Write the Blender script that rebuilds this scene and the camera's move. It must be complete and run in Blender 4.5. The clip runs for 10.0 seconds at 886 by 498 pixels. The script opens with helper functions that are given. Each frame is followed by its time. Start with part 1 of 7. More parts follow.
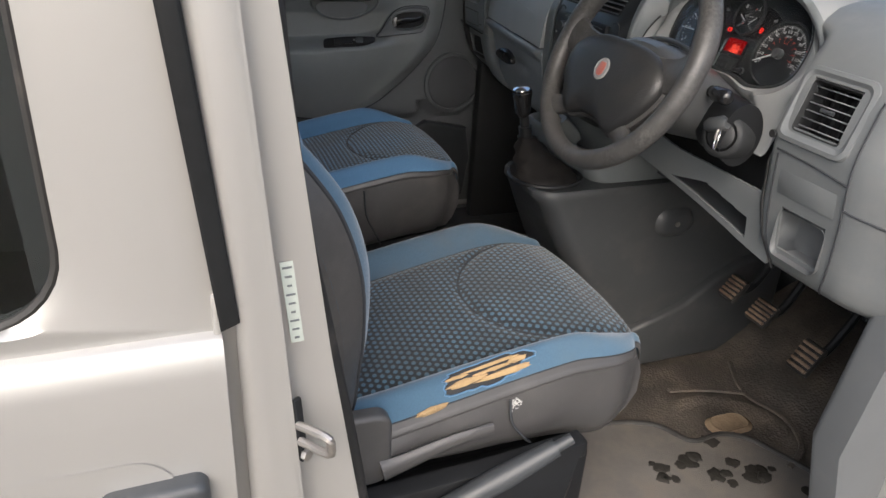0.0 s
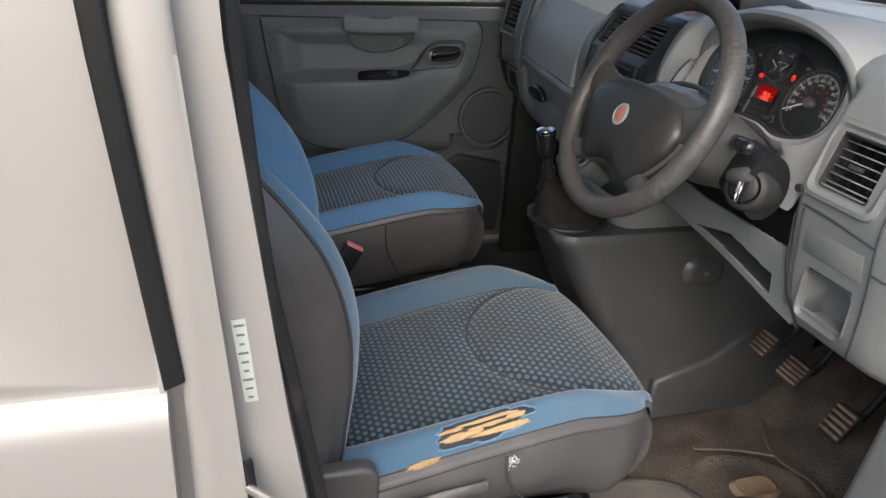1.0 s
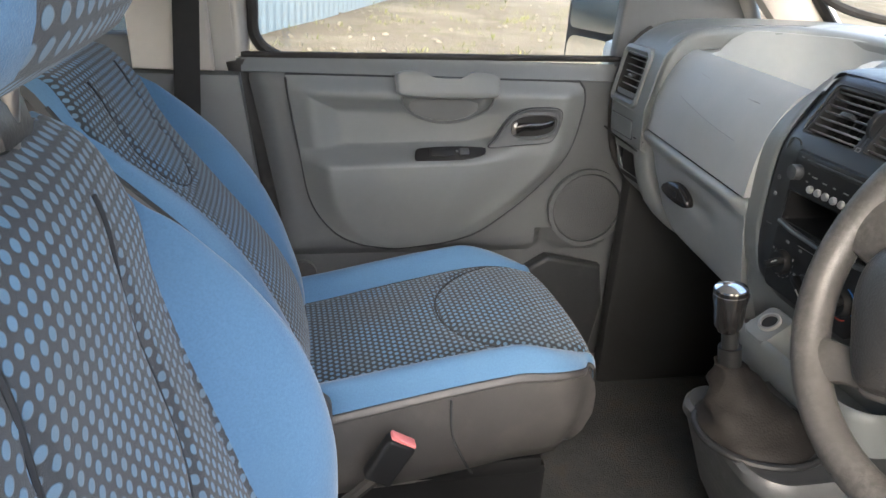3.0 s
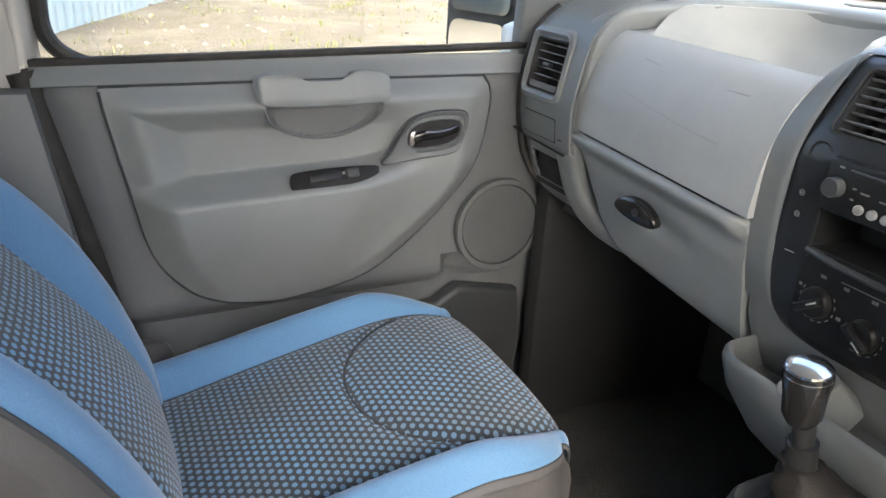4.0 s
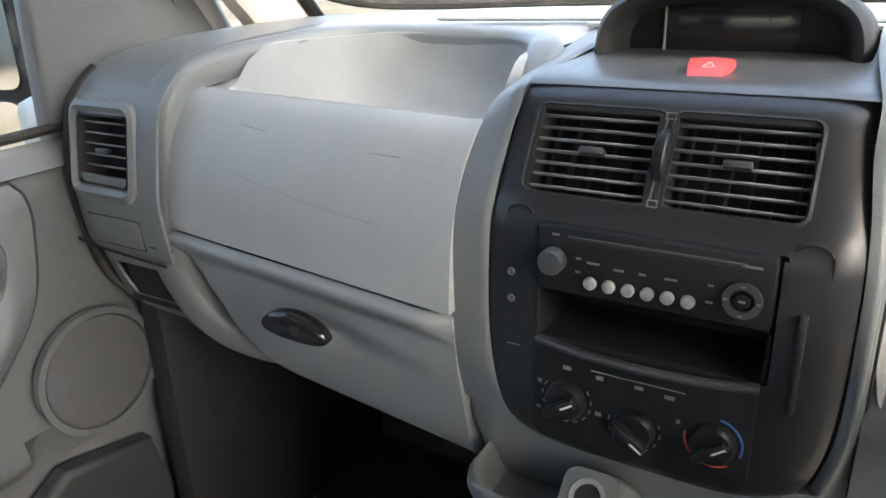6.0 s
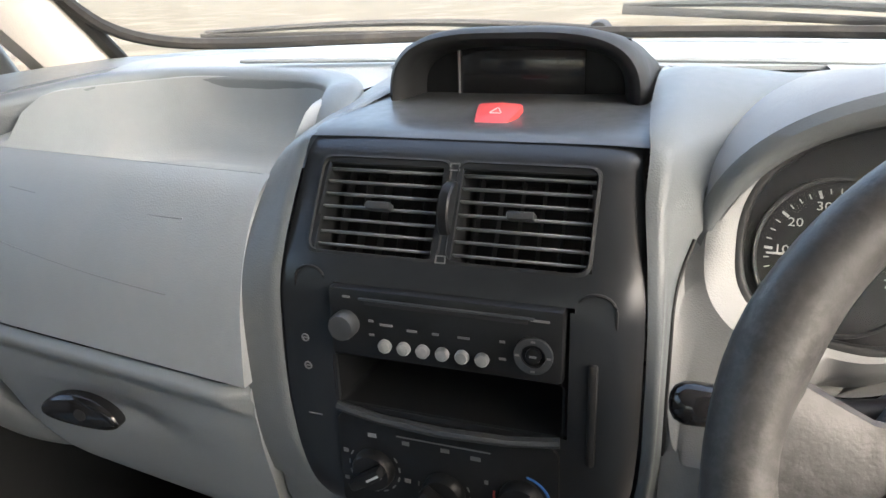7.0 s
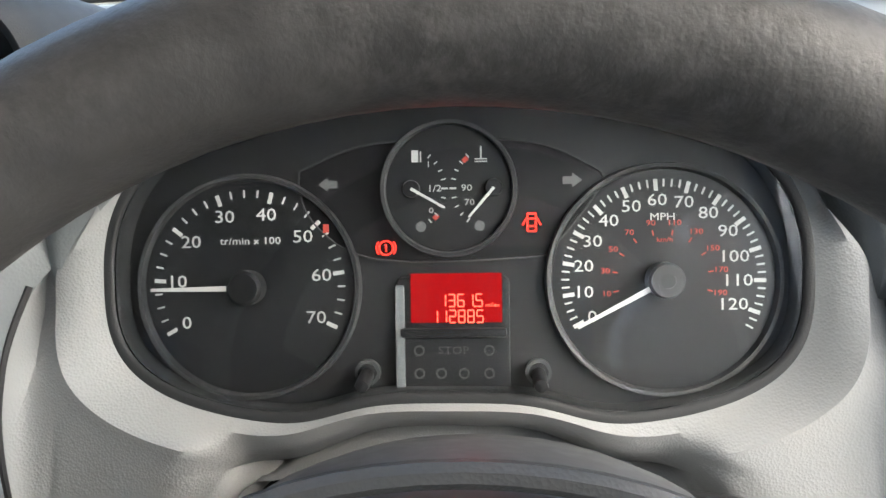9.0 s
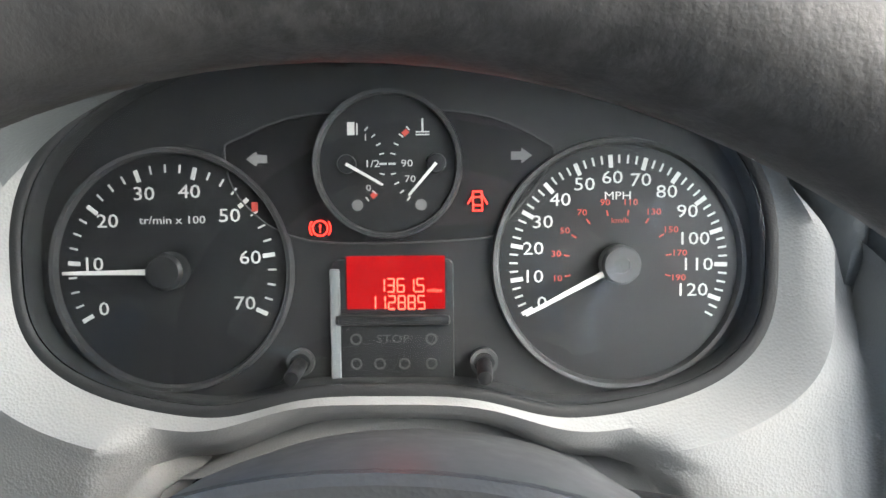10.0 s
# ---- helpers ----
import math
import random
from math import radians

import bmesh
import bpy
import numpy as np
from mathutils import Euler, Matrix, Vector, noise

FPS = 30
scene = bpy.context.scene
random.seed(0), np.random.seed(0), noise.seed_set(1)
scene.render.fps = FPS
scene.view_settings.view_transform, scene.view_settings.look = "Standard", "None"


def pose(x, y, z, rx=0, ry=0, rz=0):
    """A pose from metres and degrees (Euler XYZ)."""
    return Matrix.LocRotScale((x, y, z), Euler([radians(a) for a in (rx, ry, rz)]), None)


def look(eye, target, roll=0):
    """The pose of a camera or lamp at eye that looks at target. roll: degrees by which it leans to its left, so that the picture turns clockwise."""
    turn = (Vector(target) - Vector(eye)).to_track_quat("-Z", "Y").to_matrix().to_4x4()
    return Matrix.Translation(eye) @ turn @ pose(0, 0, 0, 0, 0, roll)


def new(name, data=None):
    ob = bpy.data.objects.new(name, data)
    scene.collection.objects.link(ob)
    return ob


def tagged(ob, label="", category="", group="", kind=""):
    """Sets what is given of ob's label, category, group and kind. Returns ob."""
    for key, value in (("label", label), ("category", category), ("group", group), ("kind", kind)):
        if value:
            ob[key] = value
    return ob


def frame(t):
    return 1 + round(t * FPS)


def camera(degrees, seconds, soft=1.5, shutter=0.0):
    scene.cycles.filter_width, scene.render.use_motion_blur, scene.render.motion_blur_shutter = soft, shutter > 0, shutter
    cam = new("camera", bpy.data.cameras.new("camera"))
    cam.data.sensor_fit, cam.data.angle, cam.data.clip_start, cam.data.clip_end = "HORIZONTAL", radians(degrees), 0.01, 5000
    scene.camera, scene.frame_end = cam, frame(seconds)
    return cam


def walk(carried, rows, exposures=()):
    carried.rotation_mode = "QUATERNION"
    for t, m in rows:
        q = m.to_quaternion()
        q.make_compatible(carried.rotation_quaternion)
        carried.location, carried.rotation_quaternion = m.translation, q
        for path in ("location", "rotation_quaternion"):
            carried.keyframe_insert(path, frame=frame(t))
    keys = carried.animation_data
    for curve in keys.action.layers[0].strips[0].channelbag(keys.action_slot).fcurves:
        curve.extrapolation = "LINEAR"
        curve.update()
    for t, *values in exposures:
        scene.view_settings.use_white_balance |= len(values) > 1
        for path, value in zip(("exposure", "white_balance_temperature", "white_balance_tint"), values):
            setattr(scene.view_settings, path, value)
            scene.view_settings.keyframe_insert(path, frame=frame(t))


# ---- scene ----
cam = camera(62.0, 10.0)
PATH = [
    (0, (-0.854, -1.395, 1.526), (-0.182, 0.263, 0.633), 3.6),
    (0.5, (-0.806, -1.445, 1.541), (-0.234, 0.268, 0.681), 3.5),
    (1, (-0.774, -1.377, 1.543), (-0.228, 0.354, 0.704), 3.9),
    (1.5, (-0.753, -1.218, 1.556), (-0.226, 0.525, 0.727), 4.1),
    (2, (-0.701, -1.084, 1.553), (-0.3, 0.697, 0.736), 3.1),
    (2.5, (-0.617, -0.945, 1.546), (-0.362, 0.873, 0.754), 2.6),
    (3, (-0.674, -0.75, 1.511), (-0.253, 1.045, 0.737), 3.9),
    (3.2, (-0.685, -0.674, 1.511), (-0.133, 1.094, 0.755), 4.3),
    (4.3, (-0.664, -0.309, 1.461), (0.221, 1.302, 0.671), 2.0),
    (4.5, (-0.653, -0.257, 1.468), (0.301, 1.319, 0.688), 1.2),
    (5, (-0.608, -0.17, 1.47), (0.599, 1.243, 0.731), 0.1),
    (5.5, (-0.552, -0.136, 1.475), (0.888, 1.039, 0.736), -1.5),
    (5.7, (-0.53, -0.132, 1.474), (0.978, 0.958, 0.74), -1.9),
    (6.8, (-0.459, -0.15, 1.5), (1.269, 0.57, 0.795), -2.2),
    (7, (-0.44, -0.17, 1.489), (1.32, 0.497, 0.809), -2.2),
    (7.5, (-0.374, -0.223, 1.485), (1.436, 0.235, 0.768), -1.8),
    (8, (-0.304, -0.293, 1.483), (1.52, 0.008, 0.722), -2.5),
    (8.5, (-0.255, -0.347, 1.483), (1.56, -0.122, 0.676), -3.2),
    (9, (-0.227, -0.374, 1.455), (1.615, -0.248, 0.686), -2.3),
    (9.5, (-0.21, -0.387, 1.45), (1.622, -0.306, 0.651), -1.9),
    (10, (-0.201, -0.391, 1.446), (1.617, -0.316, 0.617), -1.5),
]
walk(cam, [(t, look(eye, target, roll)) for t, eye, target, roll in PATH], exposures=[(0.0, 1.15, 6250, 10), (1.0, 1.25, 6250, 10), (1.5, 1.50, 6200, 9), (2.0, 2.25, 6800, 11), (2.5, 2.50, 6550, 10), (3.0, 2.75, 6600, 10), (4.5, 3.12, 6600, 10), (5.5, 3.05, 6600, 10), (7.0, 2.8, 6650, 10), (7.5, 2.75, 6620, 10), (8.0, 2.6, 6600, 9), (8.5, 2.33, 6600, 9), (9.0, 2.50, 6150, 7), (10.0, 2.75, 5950, 6)])

# ---- world and light ----
world = bpy.data.worlds.new("overcast")
scene.world = world
world.use_nodes = True
wn, wl = world.node_tree.nodes, world.node_tree.links
sky = wn.new("ShaderNodeTexSky")
sky.sky_type, sky.sun_disc = "NISHITA", False
sky.sun_elevation, sky.sun_rotation = radians(42), radians(206)
sky.air_density, sky.dust_density, sky.ozone_density = 1.0, 5.0, 1.0
wl.new(sky.outputs["Color"], wn["Background"].inputs["Color"])
wn["Background"].inputs["Strength"].default_value = 0.15

sun = new("sun", bpy.data.lights.new("sun", "SUN"))
sun.data.energy, sun.data.angle, sun.data.color = 0.9, radians(75), (1.0, 0.985, 0.96)
sun.matrix_world = look((-2.8, -4.0, 5.6), (0, 0, 1))


# ---- materials ----
def graph(name):
    m = bpy.data.materials.new(name)
    m.use_nodes = True
    nt = m.node_tree
    return m, nt.nodes, nt.links, nt.nodes["Principled BSDF"]


def noise_node(n, l, coord, scale, detail=4.0, rough=0.55):
    t = n.new("ShaderNodeTexNoise")
    t.inputs["Scale"].default_value, t.inputs["Detail"].default_value = scale, detail
    t.inputs["Roughness"].default_value = rough
    l.new(coord, t.inputs["Vector"])
    return t.outputs["Fac"]


def ramp(n, l, fac, stops):
    r = n.new("ShaderNodeValToRGB")
    while len(r.color_ramp.elements) < len(stops):
        r.color_ramp.elements.new(0.5)
    for e, (p, c) in zip(r.color_ramp.elements, stops):
        e.position, e.color = p, (*c, 1) if len(c) == 3 else c
    l.new(fac, r.inputs["Fac"])
    return r.outputs["Color"]


def mixed(n, l, fac, a, b, mode="MIX"):
    m = n.new("ShaderNodeMix")
    m.data_type, m.blend_type = "RGBA", mode
    for sock, val in ((m.inputs[0], fac), (m.inputs[6], a), (m.inputs[7], b)):
        if hasattr(val, "is_linked"):
            l.new(val, sock)
        elif isinstance(val, (int, float)):
            sock.default_value = val
        else:
            sock.default_value = (*val, 1)
    return m.outputs[2]


def bumped(n, l, bsdf, height, strength, dist=0.001):
    b = n.new("ShaderNodeBump")
    b.inputs["Strength"].default_value, b.inputs["Distance"].default_value = strength, dist
    l.new(height, b.inputs["Height"])
    l.new(b.outputs["Normal"], bsdf.inputs["Normal"])


def surface(name, col, rough=0.5, metal=0.0, grain=600.0, bump=0.25, vary=0.16, dirt=None, dirt_amount=0.0, spec=0.5, dist=0.0006):
    """A solid-coloured surface with fine relief, broad tone changes and optional dust."""
    m, n, l, b = graph(name)
    co = n.new("ShaderNodeTexCoord").outputs["Object"]
    broad, fine = noise_node(n, l, co, 7.0), noise_node(n, l, co, 90.0, 3.0)
    lo, hi = [c * (1 - vary) for c in col], [min(1, c * (1 + vary)) for c in col]
    c1 = ramp(n, l, broad, [(0.3, lo), (0.7, hi)])
    c2 = mixed(n, l, 0.25, c1, ramp(n, l, fine, [(0.35, lo), (0.65, hi)]))
    if dirt:
        mask = ramp(n, l, noise_node(n, l, co, 14.0, 6.0, 0.65), [(0.62 - 0.3 * dirt_amount, (0, 0, 0)), (0.78, (1, 1, 1))])
        c2 = mixed(n, l, mask, c2, dirt)
    l.new(c2, b.inputs["Base Color"])
    r = n.new("ShaderNodeMapRange")
    r.inputs["To Min"].default_value, r.inputs["To Max"].default_value = max(0.03, rough - 0.1), min(1, rough + 0.1)
    l.new(fine, r.inputs["Value"])
    l.new(r.outputs["Result"], b.inputs["Roughness"])
    b.inputs["Metallic"].default_value = metal
    b.inputs["Specular IOR Level"].default_value = spec
    if bump:
        v = n.new("ShaderNodeTexVoronoi")
        v.inputs["Scale"].default_value = grain
        l.new(co, v.inputs["Vector"])
        bumped(n, l, b, v.outputs["Distance"], bump, dist)
    return m


def worn_leather(name):
    """Dark rim covering, rubbed paler in patches, with small pits and flakes."""
    m, n, l, b = graph(name)
    co = n.new("ShaderNodeTexCoord").outputs["Object"]
    rub = ramp(n, l, noise_node(n, l, co, 16.0, 5.0, 0.6), [(0.4, (0, 0, 0)), (0.72, (1, 1, 1))])
    fleck = ramp(n, l, noise_node(n, l, co, 170.0, 4.0, 0.65), [(0.42, (0.032, 0.0315, 0.031)), (0.62, (0.082, 0.08, 0.078))])
    tone = ramp(n, l, noise_node(n, l, co, 60.0, 4.0), [(0.35, (0.042, 0.0413, 0.041)), (0.68, (0.064, 0.063, 0.062))])
    l.new(mixed(n, l, rub, tone, fleck), b.inputs["Base Color"])
    rr = ramp(n, l, noise_node(n, l, co, 30.0), [(0.35, (0.36, 0.36, 0.36)), (0.7, (0.58, 0.58, 0.58))])
    l.new(rr, b.inputs["Roughness"])
    pits = noise_node(n, l, co, 420.0, 4.0, 0.6)
    lumps = noise_node(n, l, co, 120.0, 3.0)
    bumped(n, l, b, math_node(n, l, "ADD", math_node(n, l, "MULTIPLY", pits, 0.6), math_node(n, l, "MULTIPLY", math_node(n, l, "MULTIPLY", lumps, rub), 0.9)), 0.36, 0.001)
    return m


def body_paint(name, col):
    """Smooth car paint with a clear coat and faint broad tone changes."""
    m, n, l, b = graph(name)
    co = n.new("ShaderNodeTexCoord").outputs["Object"]
    c = ramp(n, l, noise_node(n, l, co, 3.0, 2.0), [(0.3, [q * 0.96 for q in col]), (0.7, [q * 1.04 for q in col])])
    l.new(c, b.inputs["Base Color"])
    b.inputs["Metallic"].default_value, b.inputs["Roughness"].default_value = 0.45, 0.38
    b.inputs["Coat Weight"].default_value, b.inputs["Coat Roughness"].default_value = 0.5, 0.12
    return m


def glowing(name, col, strength):
    m, n, l, b = graph(name)
    b.inputs["Base Color"].default_value = (*[c * 0.03 for c in col], 1)
    b.inputs["Specular IOR Level"].default_value = 0.1
    b.inputs["Emission Color"].default_value, b.inputs["Emission Strength"].default_value = (*col, 1), strength
    return m


def math_node(n, l, op, a, b=0.0, c=None):
    m = n.new("ShaderNodeMath")
    m.operation = op
    for i, v in enumerate((a, b) if c is None else (a, b, c)):
        if hasattr(v, "is_linked"):
            l.new(v, m.inputs[i])
        else:
            m.inputs[i].default_value = v
    return m.outputs[0]


def dotted_cloth(name, ground, dot_a, dot_b, pu=0.0125, pv=0.0092):
    """Woven cloth with staggered rows of lozenge dots; the UVs are metres on the cloth."""
    m, n, l, b = graph(name)
    uv = n.new("ShaderNodeTexCoord").outputs["UV"]
    s = n.new("ShaderNodeSeparateXYZ")
    l.new(uv, s.inputs[0])
    row = math_node(n, l, "MULTIPLY", s.outputs["Y"], 1 / pv)
    odd = math_node(n, l, "MULTIPLY", math_node(n, l, "MODULO", math_node(n, l, "FLOOR", row), 2.0), 0.5)
    col = math_node(n, l, "ADD", math_node(n, l, "MULTIPLY", s.outputs["X"], 1 / pu), odd)
    fx = math_node(n, l, "ABSOLUTE", math_node(n, l, "SUBTRACT", math_node(n, l, "FRACT", col), 0.5))
    fy = math_node(n, l, "ABSOLUTE", math_node(n, l, "SUBTRACT", math_node(n, l, "FRACT", row), 0.5))
    dd = math_node(n, l, "ADD", math_node(n, l, "MULTIPLY", math_node(n, l, "POWER", fx, 1.8), 1.25), math_node(n, l, "POWER", fy, 1.8))
    dot = ramp(n, l, dd, [(0.115, (1, 1, 1)), (0.19, (0, 0, 0))])
    co = n.new("ShaderNodeTexCoord").outputs["Object"]
    tone = ramp(n, l, noise_node(n, l, co, 9.0), [(0.35, dot_a), (0.68, dot_b)])
    weave = noise_node(n, l, uv, 1400.0, 2.0)
    base = ramp(n, l, weave, [(0.3, [c * 0.6 for c in ground]), (0.7, [c * 1.5 for c in ground])])
    l.new(mixed(n, l, dot, base, tone), b.inputs["Base Color"])
    b.inputs["Roughness"].default_value = 0.9
    b.inputs["Sheen Weight"].default_value = 0.25
    b.inputs["Specular IOR Level"].default_value = 0.2
    hgt = math_node(n, l, "ADD", math_node(n, l, "MULTIPLY", dot, 0.8), math_node(n, l, "MULTIPLY", weave, 0.6))
    bumped(n, l, b, hgt, 0.5, 0.0012)
    return m


def cloth(name, col, worn, amount=0.5):
    m, n, l, b = graph(name)
    tc = n.new("ShaderNodeTexCoord")
    co = tc.outputs["Object"]
    mask = ramp(n, l, noise_node(n, l, co, 6.0, 5.0, 0.6), [(0.62 - 0.2 * amount, (0, 0, 0)), (0.85, (1, 1, 1))])
    fine = ramp(n, l, noise_node(n, l, co, 420.0, 3.0), [(0.3, [c * 0.91 for c in col]), (0.7, [min(1, c * 1.07) for c in col])])
    l.new(mixed(n, l, mask, fine, worn), b.inputs["Base Color"])
    b.inputs["Roughness"].default_value = 0.85
    b.inputs["Sheen Weight"].default_value = 0.35
    b.inputs["Specular IOR Level"].default_value = 0.2
    bumped(n, l, b, noise_node(n, l, co, 1100.0, 2.0), 0.35, 0.0008)
    return m


def clear_glass(name, tint=(1, 1, 1), rough=0.0, ior=1.45):
    m, n, l, b = graph(name)
    b.inputs["Base Color"].default_value = (*tint, 1)
    b.inputs["Roughness"].default_value = rough
    b.inputs["Transmission Weight"].default_value = 1.0
    b.inputs["IOR"].default_value = ior
    return m


# PAD, PADTOP, PADD and PADR: one grey plastic, its uneven light set in tone.
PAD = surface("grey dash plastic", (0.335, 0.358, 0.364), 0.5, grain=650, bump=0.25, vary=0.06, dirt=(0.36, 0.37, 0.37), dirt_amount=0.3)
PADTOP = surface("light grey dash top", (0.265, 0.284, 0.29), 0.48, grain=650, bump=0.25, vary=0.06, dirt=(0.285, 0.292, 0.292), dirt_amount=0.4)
DOORG = surface("grey door plastic", (0.178, 0.189, 0.195), 0.42, grain=700, bump=0.2, vary=0.05, dirt=(0.192, 0.198, 0.2), dirt_amount=0.25)
DOORD = surface("dark grey door plastic", (0.112, 0.119, 0.124), 0.45, grain=700, bump=0.25, vary=0.08, dirt=(0.125, 0.13, 0.132), dirt_amount=0.2)
SILV = surface("pale grey trim plastic", (0.238, 0.246, 0.249), 0.5, grain=800, bump=0.3, vary=0.05, dirt=(0.26, 0.26, 0.256), dirt_amount=0.3)
DARK = surface("charcoal plastic", (0.04, 0.044, 0.048), 0.42, grain=900, bump=0.2, vary=0.15, dirt=(0.06, 0.06, 0.059), dirt_amount=0.2)
SHELF = surface("charcoal shelf plastic", (0.07, 0.0735, 0.077), 0.36, bump=0.0, vary=0.1)
POD = surface("matt charcoal plastic", (0.022, 0.0235, 0.025), 0.55, grain=900, bump=0.15, spec=0.3)
BLACK = surface("black plastic", (0.012, 0.0128, 0.014), 0.42, grain=900, bump=0.1, vary=0.25, spec=0.25)
SATIN = surface("satin black plastic", (0.010, 0.010, 0.011), 0.5, bump=0.0, spec=0.2)
FASC = surface("dark fascia plastic", (0.017, 0.0192, 0.022), 0.34, bump=0.0, vary=0.12, spec=0.4)
GLOSS = surface("gloss black plastic", (0.012, 0.012, 0.013), 0.12, bump=0.0)
# Near-black for joints and for the deep shade inside holes and hollows.
VOID = surface("black recess shade", (0.011, 0.0115, 0.0125), 0.7, bump=0.0)
SLAT = surface("grey louvre plastic", (0.2, 0.209, 0.218), 0.4, bump=0.0)
RUBBER = surface("black rubber", (0.018, 0.017, 0.016), 0.62, grain=400, bump=0.15, dirt=(0.06, 0.052, 0.045), dirt_amount=0.3)
WHEELP = worn_leather("worn dark steering wheel leather")
VINYL = surface("grey-brown vinyl", (0.058, 0.0565, 0.0565), 0.4, grain=500, bump=0.25, vary=0.1, dirt=(0.078, 0.075, 0.073), dirt_amount=0.3)
CONSOLE = surface("dusty grey console plastic", (0.043, 0.0462, 0.0495), 0.42, grain=600, bump=0.25, vary=0.1, dirt=(0.06, 0.06, 0.06), dirt_amount=0.35)
CARPET = surface("dark carpet", (0.08, 0.086, 0.09), 0.95, grain=300, bump=0.8, vary=0.3, dirt=(0.09, 0.08, 0.068), dirt_amount=0.4, spec=0.1, dist=0.002)
MAT = surface("muddy rubber floor mat", (0.07, 0.061, 0.052), 0.42, grain=180, bump=0.7, vary=0.35, dirt=(0.13, 0.105, 0.08), dirt_amount=0.5, spec=0.5, dist=0.002)
OVERMAT = surface("grey-brown rubber overmat", (0.105, 0.098, 0.09), 0.5, grain=420, bump=0.5, vary=0.2, dirt=(0.14, 0.12, 0.1), dirt_amount=0.5, spec=0.4)
MUD = surface("dried mud", (0.2, 0.15, 0.1), 0.9, grain=200, bump=0.6, vary=0.3, spec=0.1)
WETMUD = surface("dark mud", (0.02, 0.018, 0.015), 0.6, grain=200, bump=0.6, vary=0.3, spec=0.3)
PAINT = body_paint("metallic beige silver paint", (0.375, 0.37, 0.357))
TRIM = surface("pale beige pillar trim", (0.5, 0.47, 0.43), 0.6, grain=500, bump=0.2, vary=0.06)
# Raised to a pale tone so ceiling and rear wall bounce more light.
ROOF = surface("grey felt headlining", (0.62, 0.61, 0.59), 0.95, grain=500, bump=0.5, vary=0.08, spec=0.1)
CHROME = surface("chrome", (0.75, 0.75, 0.76), 0.14, metal=1.0, bump=0.0, vary=0.05)
STEEL = surface("dull steel", (0.4, 0.38, 0.36), 0.4, metal=0.9, grain=300, bump=0.15, vary=0.15)
PEDAL = surface("worn rusty pedal rubber", (0.15, 0.1, 0.07), 0.75, grain=300, bump=0.6, vary=0.4, dirt=(0.34, 0.25, 0.17), dirt_amount=0.6)
BLUE = cloth("bright blue seat cloth", (0.088, 0.19, 0.325), (0.1, 0.195, 0.31), 0.3)
BLUEM = cloth("faded blue seat cloth", (0.056, 0.112, 0.172), (0.072, 0.108, 0.135), 0.6)
BLUEW = cloth("worn grubby blue seat cloth", (0.052, 0.09, 0.128), (0.078, 0.085, 0.088), 0.9)
DOTS = dotted_cloth("dotted grey and blue seat cloth", (0.022, 0.026, 0.029), (0.058, 0.088, 0.11), (0.07, 0.138, 0.2), 0.0135, 0.0102)
# Dots raised in tone for the strong light on the near seat back.
DOTSB = dotted_cloth("dotted grey and bright blue seat cloth", (0.036, 0.043, 0.05), (0.145, 0.205, 0.25), (0.13, 0.275, 0.44), 0.0125, 0.0098)
SEAM = surface("dark seam piping", (0.03, 0.033, 0.038), 0.8, grain=900, bump=0.3)
FOAM = surface("torn yellow seat foam", (0.4, 0.28, 0.15), 0.95, grain=350, bump=0.8, vary=0.2, dirt=(0.2, 0.13, 0.07), dirt_amount=0.35, spec=0.1, dist=0.0015)
WHITE = surface("white print", (0.52, 0.52, 0.505), 0.6, bump=0.0, vary=0.02)
GREYP = surface("grey print", (0.16, 0.16, 0.16), 0.6, bump=0.0, vary=0.02)
DIMP = surface("dim print", (0.05, 0.05, 0.052), 0.6, bump=0.0, vary=0.02)
REDP = surface("red print", (0.5, 0.06, 0.04), 0.6, bump=0.0, vary=0.02)
BLUEP = surface("blue print", (0.05, 0.18, 0.5), 0.6, bump=0.0, vary=0.02)
# PAD's plastic with the right end's and knee panel's shade in its colour.
PADR = surface("shaded dash plastic", (0.14, 0.15, 0.155), 0.45, grain=650, bump=0.25, vary=0.07, dirt=(0.16, 0.165, 0.165), dirt_amount=0.3)
# PAD's plastic darkened for shade on band, end block, hood and side trims.
PADD = surface("darker shaded dash plastic", (0.132, 0.146, 0.152), 0.42, grain=650, bump=0.25, vary=0.06, dirt=(0.15, 0.16, 0.162), dirt_amount=0.3)
BADGE = surface("faded red badge enamel", (0.36, 0.115, 0.09), 0.35, bump=0.0, vary=0.25)
HAZ = surface("pinkish red hazard button", (0.62, 0.07, 0.07), 0.4, bump=0.0, vary=0.05)
PINK = surface("faded red belt button", (0.75, 0.22, 0.22), 0.5, bump=0.0, vary=0.05)
LCD = glowing("red backlit display", (1.0, 0.004, 0.008), 0.085)
LCDON = glowing("bright display digits", (1.0, 0.09, 0.05), 0.8)
WARN = glowing("red warning light", (1.0, 0.03, 0.018), 0.8)
GLASS = clear_glass("clear window glass", (0.97, 1.0, 0.98))
TINT = clear_glass("dark tinted glass", (0.25, 0.27, 0.27))
LENS = clear_glass("coated instrument lens", (0.97, 0.98, 0.98), 0.0, 1.22)
MIRROR = surface("mirror", (0.85, 0.87, 0.87), 0.02, metal=1.0, bump=0.0, vary=0.0)


# ---- mesh tools ----
def M(origin, right=(1, 0, 0), up=(0, 0, 1)):
    """A matrix with local x along right, local y along up and local z out of their plane."""
    r, u = Vector(right).normalized(), Vector(up).normalized()
    w = r.cross(u)
    return Matrix(((r.x, u.x, w.x, origin[0]), (r.y, u.y, w.y, origin[1]), (r.z, u.z, w.z, origin[2]), (0, 0, 0, 1)))




